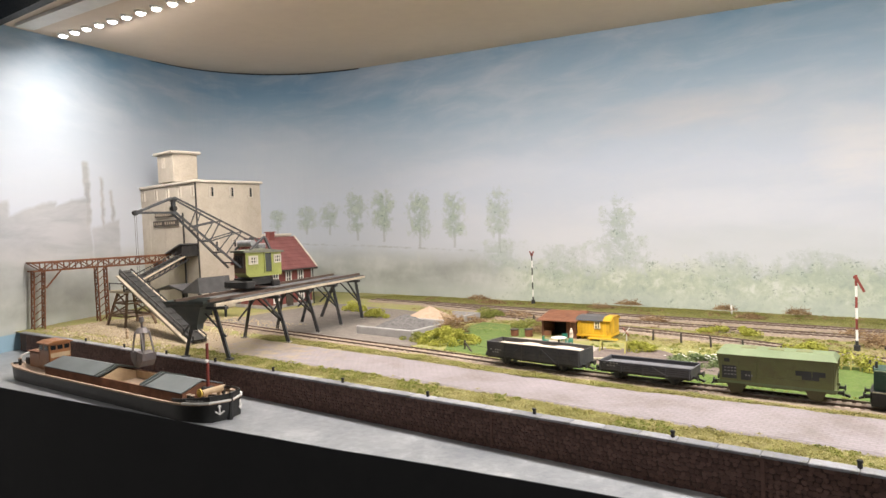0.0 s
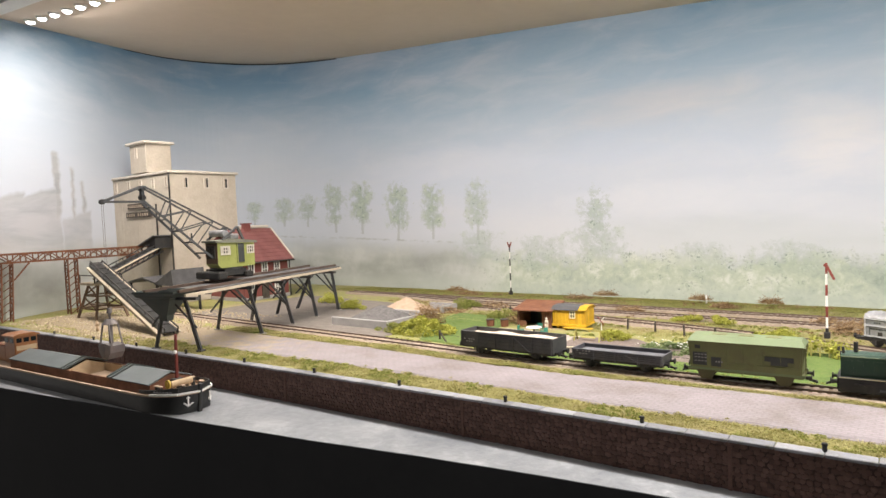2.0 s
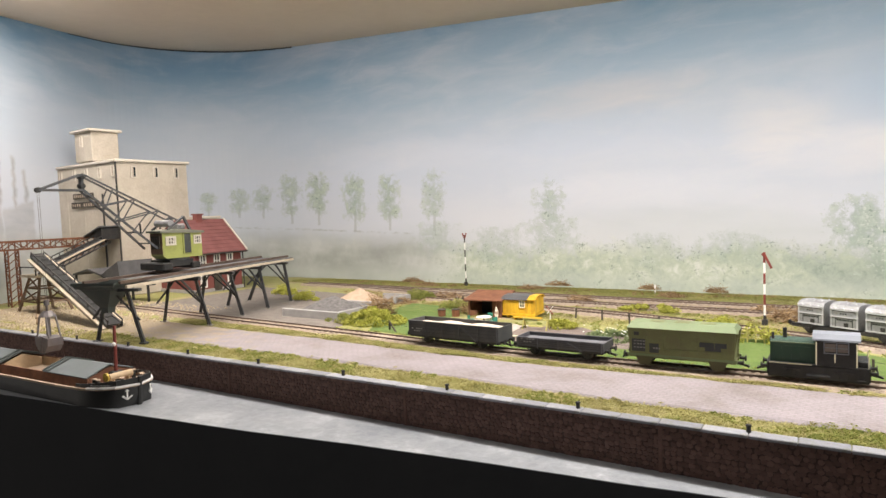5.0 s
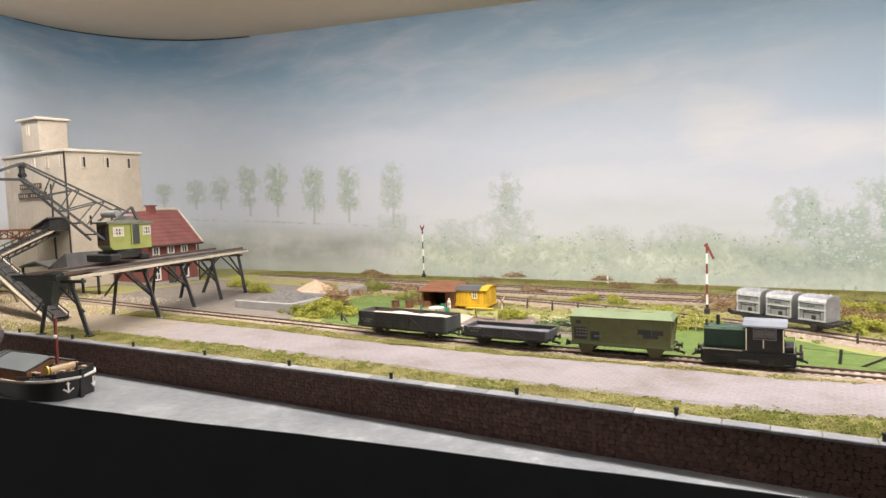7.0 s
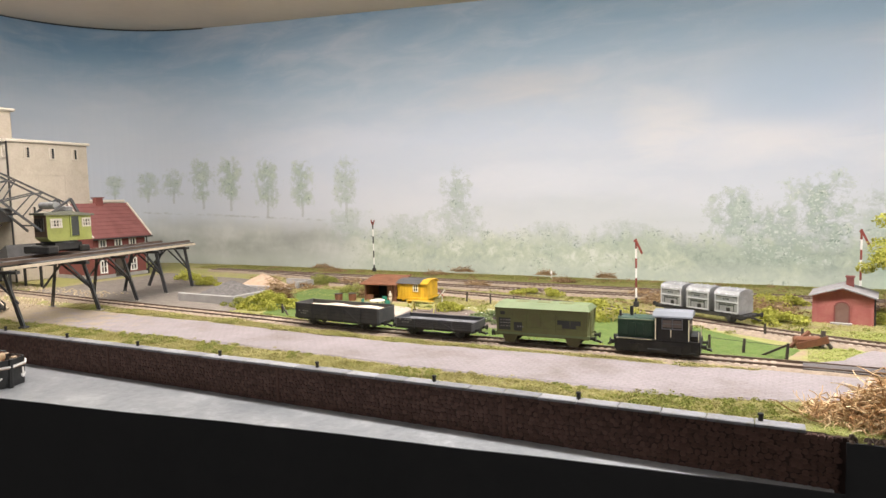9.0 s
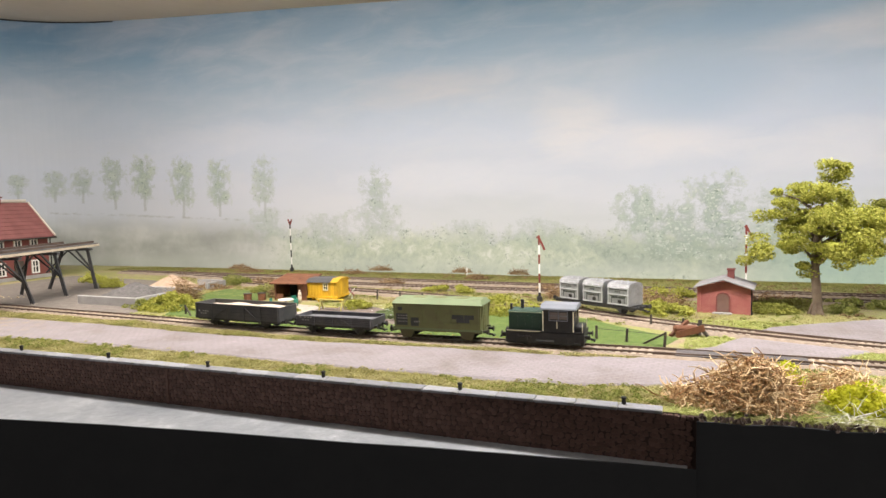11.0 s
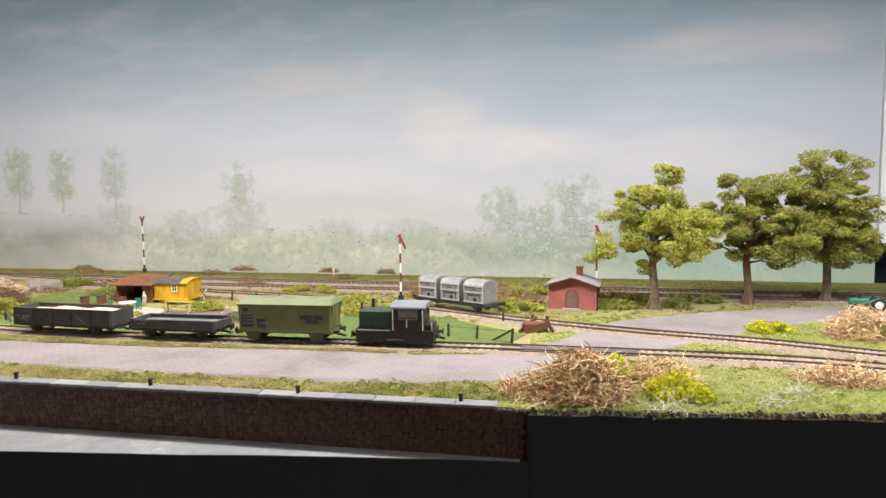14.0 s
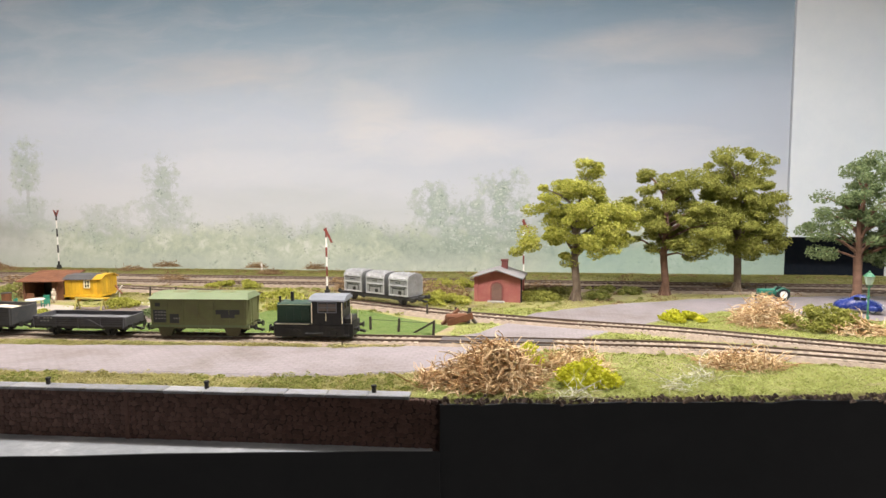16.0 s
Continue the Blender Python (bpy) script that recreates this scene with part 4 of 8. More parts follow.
def build_house():
    h = thing("brick_house", -12.2, 8.82, 0, "small red brick house with a red tiled roof", "house")
    X0, Y1, E, R = -1.45, 1.28, 1.0, 1.66
    bm = bmesh.new()
    prism(bm, [(X0, 0), (0, 0), (0, E), (X0 / 2, R - 0.04), (X0, E)], 0, Y1, "y")
    part("wall", bm, M_brick_red, h)
    for sx in (-1, 1):
        bm = bmesh.new()
        c = X0 / 2
        e = c + sx * (abs(c) + 0.13)
        prism(bm, [(c, R), (c, R + 0.05), (e, E - 0.06), (e, E - 0.11)], -0.1, Y1 + 0.1, "y")
        roof = part("roof", bm, M_roof_red, h)
        if sx == 1:
            # tile courses as proud strips
            for k in range(1, 9):
                a = k / 9
                x, z = c + (e - c) * a, R + 0.05 + (E - 0.06 - R - 0.05) * a
                solid("tile_course", lambda b: box(b, x - 0.012, x + 0.012, -0.1, Y1 + 0.1, z - 0.008, z + 0.002), M_roof_red, roof)
    for y in (-0.1, Y1 + 0.07):
        for sx in (-1, 1):
            solid("bargeboard", lambda b: beam(b, (X0 / 2, y + 0.02, R + 0.055), (X0 / 2 + sx * (abs(X0 / 2) + 0.14), y + 0.02, E - 0.06), 0.03, 0.035), M_trimwhite, h, "off-white bargeboard")
    ch = solid("chimney", lambda b: (box(b, X0 / 2 - 0.08, X0 / 2 + 0.08, 0.55, 0.72, R - 0.1, R + 0.16, 0.01), box(b, X0 / 2 - 0.1, X0 / 2 + 0.1, 0.53, 0.74, R + 0.16, R + 0.19)), M_brick_red, h)
    for y in (0.2, 0.58, 0.94):
        window_in(h, "x", y, 0.72, 0.17, 0.34, M_white, bars=1)
    for y in (0.2, 0.94):
        window_in(h, "x", y, 0.27, 0.17, 0.30, M_white, bars=1)
    d = solid("door", lambda b: box(b, 0.0, 0.025, 0.48, 0.68, 0.02, 0.42), M_postwood, h)
    solid("plinth", lambda b: box(b, X0 - 0.02, 0.02, -0.02, Y1 + 0.02, 0, 0.08), M_cement, h)
    solid("downpipe", lambda b: cyl(b, (0.05, Y1 + 0.02, 0), (0.05, Y1 + 0.02, E), 0.015, seg=6), M_iron, h)
    solid("gutter", lambda b: cyl(b, (0.16, -0.1, E - 0.1), (0.16, Y1 + 0.1, E - 0.1), 0.018, seg=6), M_iron, h)


build_house()


def lattice(bm, p0, p1, w, h, n, t=0.03):
    """A box girder of bars from p0 to p1: four chords and crossed webs."""
    p0, p1 = Vector(p0), Vector(p1)
    d = (p1 - p0).normalized()
    up0 = Vector((0, 0, 1)) if abs(d.z) < 0.95 else Vector((1, 0, 0))
    side = d.cross(up0).normalized()
    up = side.cross(d)
    length = (p1 - p0).length
    corner = lambda s, a, b: p0 + d * s + side * (a * w / 2) + up * (b * h / 2)
    for a in (-1, 1):
        for b in (-1, 1):
            beam(bm, corner(0, a, b), corner(length, a, b), t)
    for k in range(n):
        s0, s1 = length * k / n, length * (k + 1) / n
        for a in (-1, 1):
            beam(bm, corner(s0, a, -1 if k % 2 else 1), corner(s1, a, 1 if k % 2 else -1), t * 0.7)
            beam(bm, corner(s1, a, -1), corner(s1, a, 1), t * 0.7)
        beam(bm, corner(s0, -1, 1), corner(s1, 1, 1), t * 0.6)


def build_gantry():
    g = thing("steel_gantry", -14.5, 4.7, 0, "rusty lattice pipe gantry leading into the silo", "gantry")
    solid("girder", lambda b: lattice(b, (0, -0.1, 1.3), (0, 3.2, 1.3), 0.30, 0.17, 14, 0.028), M_rust, g)
    solid("walkway", lambda b: box(b, -0.16, 0.16, -0.12, 3.2, 1.385, 1.41), M_rust, g)
    solid("end_plate", lambda b: (box(b, -0.2, 0.2, 2.55, 3.2, 1.2, 1.24), box(b, -0.18, 0.18, 2.6, 2.66, 1.0, 1.2)), M_rust, g)
    for y in (0.05, 1.3):
        solid("tower_leg", lambda b: lattice(b, (0, y - (0.06 if y < 1 else 0), 0), (0, y, 1.22), 0.2, 0.16, 8, 0.024), M_rust, g)
        if y < 1:
            solid("brace", lambda b: beam(b, (0.1, y + 0.1, 0.85), (0.1, y + 0.4, 1.2), 0.026), M_rust, g)


build_gantry()


def build_conveyor(name, p0, p1, w, label):
    """A belt in a lattice trough; p0 low end, p1 high end."""
    c = thing(name, 0, 0, 0, label, "conveyor")
    p0, p1 = Vector(p0), Vector(p1)
    d = (p1 - p0).normalized()
    side = d.cross(Vector((0, 0, 1))).normalized()
    up = side.cross(d)
    length = (p1 - p0).length
    for a in (-1, 1):
        q = side * (a * w / 2)
        solid("side_frame", lambda b: (beam(b, p0 + q, p1 + q, 0.035, 0.05), beam(b, p0 + q - up * 0.13, p1 + q - up * 0.13, 0.03),
                                       [beam(b, p0 + q + d * (length * k / 10) - up * 0.13, p0 + q + d * (length * (k + 1) / 10), 0.018) for k in range(10)]), M_steelblue, c)
        solid("guard_rail", lambda b: (beam(b, p0 + q + up * 0.09, p1 + q + up * 0.09, 0.018), [beam(b, p0 + q + d * (length * k / 9), p0 + q + d * (length * k / 9) + up * 0.09, 0.014) for k in range(10)]), M_iron, c)
    solid("belt", lambda b: beam(b, p0 + up * 0.01, p1 + up * 0.01, w * 0.8, 0.02), M_rubber, c)
    for k in range(1, 12):
        solid("roller", lambda b: cyl(b, p0 + d * (length * k / 12) - side * w * 0.42 + up * 0.03, p0 + d * (length * k / 12) + side * w * 0.42 + up * 0.03, 0.008, seg=5), M_iron, c)
    solid("walk_edge", lambda b: beam(b, p0 - side * (w / 2 + 0.04) - up * 0.05, p1 - side * (w / 2 + 0.04) - up * 0.05, 0.06, 0.03), M_paleboard, c, "pale timber walkway")
    solid("walk_edge", lambda b: beam(b, p0 + side * (w / 2 + 0.035), p1 + side * (w / 2 + 0.035), 0.04, 0.025), M_paleboard, c, "pale timber walkway")
    solid("head_drum", lambda b: cyl(b, p1 - side * w * 0.5, p1 + side * w * 0.5, 0.06, seg=10), M_iron, c)
    return c


M_paleboard = paint("pale_timber", (0.42, 0.36, 0.27), (0.62, 0.55, 0.43), 300, 0.85)
build_conveyor("belt_conveyor", (-9.35, 5.4, 0.06), (-12.95, 5.85, 1.10), 0.22, "dark inclined belt conveyor rising from the bunker")
build_conveyor("belt_conveyor", (-12.95, 5.9, 0.86), (-13.9, 7.7, 1.40), 0.2, "dark inclined belt conveyor feeding the silo intake")


M_towerwood = paint("weathered_brown_timber", (0.11, 0.07, 0.045), (0.24, 0.16, 0.105), 250, 0.9)


def build_support():
    s = thing("conveyor_tower", -13.0, 5.95, 0, "small splayed timber tower carrying the conveyors", "support tower")
    for a in (-1, 1):
        for b_ in (-1, 1):
            solid("leg", lambda b: beam(b, (a * 0.42, b_ * 0.32, 0), (a * 0.2, b_ * 0.15, 0.72), 0.04), M_towerwood, s)
    for z, f in ((0.22, 0.86), (0.48, 0.68)):
        for a in (-1, 1):
            solid("brace", lambda b: (beam(b, (-0.42 * f, a * 0.32 * f, z), (0.42 * f, a * 0.32 * f, z), 0.03), beam(b, (a * 0.42 * f, -0.32 * f, z), (a * 0.42 * f, 0.32 * f, z), 0.03),
                                      beam(b, (-0.42 * f, a * 0.32 * f, z), (0.42 * f * 0.8, a * 0.32 * f * 0.8, z + 0.22), 0.022), beam(b, (0.42 * f, a * 0.32 * f, z), (-0.42 * f * 0.8, a * 0.32 * f * 0.8, z + 0.22), 0.022)), M_towerwood, s)
    solid("platform", lambda b: box(b, -0.34, 0.34, -0.28, 0.28, 0.70, 0.745), M_paleboard, s)
    for a in (-1, 1):
        solid("handrail", lambda b: (beam(b, (-0.33, a * 0.27, 0.9), (0.33, a * 0.27, 0.9), 0.018), beam(b, (-0.33, a * 0.27, 0.74), (-0.33, a * 0.27, 0.9), 0.018), beam(b, (0.33, a * 0.27, 0.74), (0.33, a * 0.27, 0.9), 0.018)), M_iron, s)


build_support()


M_yardpad = paint("worn_pad", (0.20, 0.18, 0.16), (0.30, 0.28, 0.25), 200, 0.9)
M_bunker = paint("green_black_steel", (0.045, 0.058, 0.055), (0.085, 0.10, 0.095), 120, 0.55, 0.2, dirt=(0.10, 0.09, 0.075), dirt_amount=0.4)


def build_bridge():
    """Loading bridge: deck with crane rails on five splayed trestles, and the bunker at its water end."""
    j = thing("loading_bridge", -7.42, 4.5, 0, "dark steel crane bridge on splayed trestles", "loading bridge", rz=19)
    W, L, Z = -0.88, 4.55, 0.89
    solid("deck", lambda b: box(b, W, 0, 0.58, L, Z - 0.05, Z - 0.01, 0.005), M_slate_dark, j)
    solid("edge_beam", lambda b: box(b, -0.015, 0.02, 0.1, L, Z - 0.065, Z - 0.025), M_paleboard, j, "pale weathered edge beam")
    solid("edge_beam", lambda b: box(b, W - 0.03, W, 0.5, L, Z - 0.07, Z), M_steelblue, j)
    for u in (-0.14, -0.74):
        solid("crane_rail", lambda b: (box(b, u - 0.02, u + 0.02, 0.14, L + 0.05, Z - 0.01, Z + 0.03)), M_rail, j)
    for v in range(12):
        solid("crossbeam", lambda b: box(b, W + 0.03, -0.03, 0.65 + v * 0.325, 0.69 + v * 0.325, Z - 0.09, Z - 0.05), M_steelblue, j)
    for v, right, left in ((0.32, (-0.11, 0.48), (-0.97, 0.55)), (1.6, (0.0, 1.81), (-1.1, 2.1)), (2.5, (0.0, 2.73), (-1.06, 3.0)), (3.4, (0.0, 3.55), (-1.04, 3.8)), (4.3, (0.0, 4.4), (-1.02, 4.5))):
        t = solid("trestle_cap", lambda b: box(b, W - 0.02, 0.02, v - 0.035, v + 0.035, Z - 0.13, Z - 0.09), M_steelblue, j)
        for u, (fu, fv) in ((-0.2 if v < 1 else -0.06, right), (W + 0.34, left)):
            for w_ in (-0.014, 0.014):
                solid("leg", lambda b: beam(b, (fu + w_ * 1.3, fv, 0.0), (u + w_, v, Z - 0.11), 0.017, 0.034), M_steelblue, t)
            solid("leg_lacing", lambda b: [beam(b, Vector((fu, fv, 0)).lerp(Vector((u, v, Z - 0.11)), q / 9) - Vector((0.016, 0, 0)), Vector((fu, fv, 0)).lerp(Vector((u, v, Z - 0.11)), (q + 0.8) / 9) + Vector((0.016, 0, 0)), 0.008) for q in range(1, 8)], M_steelblue, t)
            solid("foot_pad", lambda b: box(b, fu - 0.05, fu + 0.05, fv - 0.05, fv + 0.05, 0.0, 0.026, 0.008), M_steelblue if v < 1 else M_yardpad, t)
        solid("cross_brace", lambda b: beam(b, (right[0] * 0.6 - 0.03, v + (right[1] - v) * 0.6, 0.35), (W * 0.5, v, Z - 0.12), 0.022), M_steelblue, t)
        solid("cross_brace", lambda b: beam(b, (left[0] * 0.96, v + (left[1] - v) * 0.6, 0.35), (W * 0.5, v, Z - 0.12), 0.022), M_steelblue, t)
        if v > 1:
            solid("knee_brace", lambda b: beam(b, (-0.05, v + (right[1] - v) * 0.5, 0.42), (-0.06, v - 0.35, Z - 0.07), 0.026), M_steelblue, t)
    # bunker
    k = solid("bunker", lambda b: None, M_steelblue, j, "dark riveted discharge bunker")
    k.data = bunker_mesh()


def bunker_mesh():
    bm = bmesh.new()
    rings = []
    for z, u0, u1, v0, v1 in ((0.895, -0.92, -0.2, 0.1, 0.57), (0.865, -0.92, -0.2, 0.1, 0.57), (0.79, -0.80, -0.32, 0.16, 0.52), (0.765, -0.79, -0.33, 0.17, 0.51), (0.54, -0.63, -0.49, 0.28, 0.42), (0.46, -0.62, -0.5, 0.29, 0.41)):
        rings.append([bm.verts.new(p) for p in ((u0, v0, z), (u1, v0, z), (u1, v1, z), (u0, v1, z))])
    for a, b in zip(rings, rings[1:]):
        for i in range(4):
            bm.faces.new((a[i], a[(i + 1) % 4], b[(i + 1) % 4], b[i]))
    bm.faces.new(rings[-1])
    low = [bm.verts.new((u, v, 0.81)) for u, v in ((-0.88, 0.13), (-0.24, 0.13), (-0.24, 0.54), (-0.88, 0.54))]
    for i in range(4):
        bm.faces.new((rings[0][i], rings[0][(i + 1) % 4], low[(i + 1) % 4], low[i]))
    bm.faces.new(low)
    bmesh.ops.recalc_face_normals(bm, faces=bm.faces[:])
    return mesh_of("bunker", bm, M_bunker)


build_bridge()


M_cabroof = paint("olive_grey_roof", (0.11, 0.115, 0.09), (0.20, 0.205, 0.16), 160, 0.7)


def build_crane():
    """Portal slewing crane standing on the bridge; jib towards the water."""
    c = thing("harbour_crane", -8.5, 5.95, 0.94, "green-cabbed slewing harbour crane with a lattice jib", "crane", rz=3)
    base = solid("undercarriage", lambda b: (box(b, -0.3, 0.3, -0.38, -0.2, 0.0, 0.12, 0.02), box(b, -0.3, 0.3, 0.14, 0.30, 0.0, 0.10, 0.02), box(b, -0.24, 0.24, -0.22, 0.2, 0.05, 0.15)), M_iron, c)
    solid("slew_ring", lambda b: cyl(b, (0, 0, 0.14), (0, 0, 0.2), 0.25, seg=20), M_steelblue, c)
    X, Y0, Y1, Z0, Z1 = 0.26, -0.34, 0.36, 0.18, 0.58
    cab = solid("cab", lambda b: prism(b, [(Y0, Z0 + 0.05), (Y0 + 0.06, Z0), (Y1, Z0), (Y1, Z1 - 0.03), (Y0, Z1)], -0.04, X, "x"), M_green_cab, c)
    solid("cab_roof", lambda b: prism(b, [(Y0 - 0.05, Z1), (Y1 + 0.04, Z1 - 0.03), (Y1 + 0.04, Z1), (0.0, Z1 + 0.05), (Y0 - 0.05, Z1 + 0.03)], -0.07, X + 0.03, "x"), M_cabroof, cab)
    for u, w in ((-0.2, 0.2), (0.28, 0.16)):
        window_in(cab, "x", u, 0.45, w * 0.9, 0.14, M_trimwhite, 0.012, 3 if w > 0.18 else 2, at=X)
    solid("door", lambda b: box(b, X, X + 0.012, 0.03, 0.15, 0.25, 0.55), M_darkpanel, cab)
    solid("door_frame", lambda b: (box(b, X, X + 0.016, 0.01, 0.03, 0.24, 0.57), box(b, X, X + 0.016, 0.15, 0.17, 0.24, 0.57), box(b, X, X + 0.016, 0.03, 0.15, 0.55, 0.57)), M_green_cab, cab)
    solid("front_panel", lambda b: box(b, -0.035, X - 0.005, Y0 - 0.006, Y0, 0.25, 0.57), M_towerwood, cab)
    window_in(cab, "y", 0.11, 0.43, 0.2, 0.2, M_postwood, 0.018, 2, at=Y0 - 0.006)
    for e in (-1, 1):
        solid("backstay", lambda b: (beam(b, (e * 0.24, 0.36, 0.22), (e * 0.16, 0.12, 0.82), 0.035), beam(b, (e * 0.16, 0.12, 0.82), (e * 0.2, -0.2, 0.62), 0.03)), M_steelblue, c)
    solid("hoist_gear", lambda b: (cyl(b, (-0.18, -0.12, 0.72), (0.18, -0.12, 0.72), 0.055, seg=12), box(b, -0.1, 0.1, 0.05, 0.2, 0.62, 0.71, 0.02)), M_silver, c)
    root, peak, tip = Vector((0, -0.36, 0.34)), Vector((0.03, -1.38, 1.45)), Vector((0.02, -1.95, 1.23))
    top0 = Vector((0, 0.08, 0.74))
    jib = solid("jib", lambda b: None, M_steelblue, c, "blue-black lattice jib")
    bm = bmesh.new()
    for e in (-1, 1):
        q0, q1 = Vector((e * 0.17, 0, 0)), Vector((e * 0.05, 0, 0))
        beam(bm, root + q0, peak + q1 - Vector((0, 0, 0.22)), 0.024, 0.03)
        beam(bm, top0 + q0 * 0.8, peak + q1, 0.02, 0.024)
        lo, hi = (lambda a: (root + q0).lerp(peak + q1 - Vector((0, 0, 0.22)), a)), (lambda a: (top0 + q0 * 0.8).lerp(peak + q1, a))
        for a in (0.25, 0.5, 0.72):
            beam(bm, lo(a), hi(a), 0.014)
        beam(bm, lo(0.5), hi(0.25), 0.018)
        beam(bm, lo(0.75), hi(0.5), 0.018)
        beam(bm, peak + q1, tip + q1 * 0.5, 0.024, 0.028)
        beam(bm, peak + q1 - Vector((0, 0, 0.22)), tip + q1 * 0.5 - Vector((0, 0, 0.0)), 0.03)
    for a in (0.1, 0.3, 0.5, 0.7, 0.9):
        p, q = root.lerp(peak - Vector((0, 0, 0.22)), a), 0.17 + (0.05 - 0.17) * a
        beam(bm, p - Vector((q, 0, 0)), p + Vector((q, 0, 0)), 0.02)
    beam(bm, peak, peak - Vector((0, 0, 0.24)), 0.05)
    jib.data = mesh_of("jib", bm, M_steelblue)
    for a in (0.0, -0.13):
        solid("sheave", lambda b: cyl(b, peak + Vector((-0.05, 0.0, a - 0.03)), peak + Vector((0.05, 0.0, a - 0.03)), 0.036, seg=12), M_iron, jib)
    solid("tip_sheave", lambda b: cyl(b, tip + Vector((-0.03, 0, 0)), tip + Vector((0.03, 0, 0)), 0.036, seg=12), M_iron, jib)
    ropes = solid("hoist_rope", lambda b: None, M_iron, c)
    bm = bmesh.new()
    end = tip + Vector((0.0, 0.0, -1.70))
    for e in (-0.025, 0.025):
        cyl(bm, tip + Vector((e, 0, 0)), end + Vector((e, 0, 0)), 0.0022, seg=4)
    ropes.data = mesh_of("hoist_rope", bm, M_iron)
    # grab on its ropes
    g = solid("grab", lambda b: (cyl(b, end + Vector((0, 0, 0.24)), end + Vector((0, 0, 0.17)), 0.03, 0.035, 10), cyl(b, end + Vector((0, 0, 0.17)), end + Vector((0, 0, 0.08)), 0.016, seg=6), cyl(b, end + Vector((0, 0, 0.09)), end + Vector((0, 0, 0.02)), 0.055, 0.11, 10),
                                 cyl(b, end + Vector((0, 0, 0.03)), end + Vector((0, 0, -0.26)), 0.03, seg=8)), M_grab, c, "grey steel grab hanging over the hold")
    for a in (-1, 1):
        for e in (-1, 1):
            solid("grab_arm", lambda b: beam(b, end + Vector((a * 0.08, e * 0.06, 0.03)), end + Vector((a * 0.155, e * 0.075, -0.27)), 0.017), M_grab, g)
        solid("grab_shell", lambda b: prism(b, [(end.x + a * 0.01, end.z - 0.46), (end.x + a * 0.07, end.z - 0.45), (end.x + a * 0.15, end.z - 0.36), (end.x + a * 0.165, end.z - 0.26), (end.x + a * 0.01, end.z - 0.24)], end.y - 0.1, end.y + 0.1, "y"), M_grab, g)


M_grab = paint("worn_grey_steel", (0.13, 0.12, 0.125), (0.24, 0.22, 0.22), 200, 0.5, 0.3, dirt=(0.16, 0.11, 0.08), dirt_amount=0.4)
build_crane()

# ---- canal: barge, bollards ----


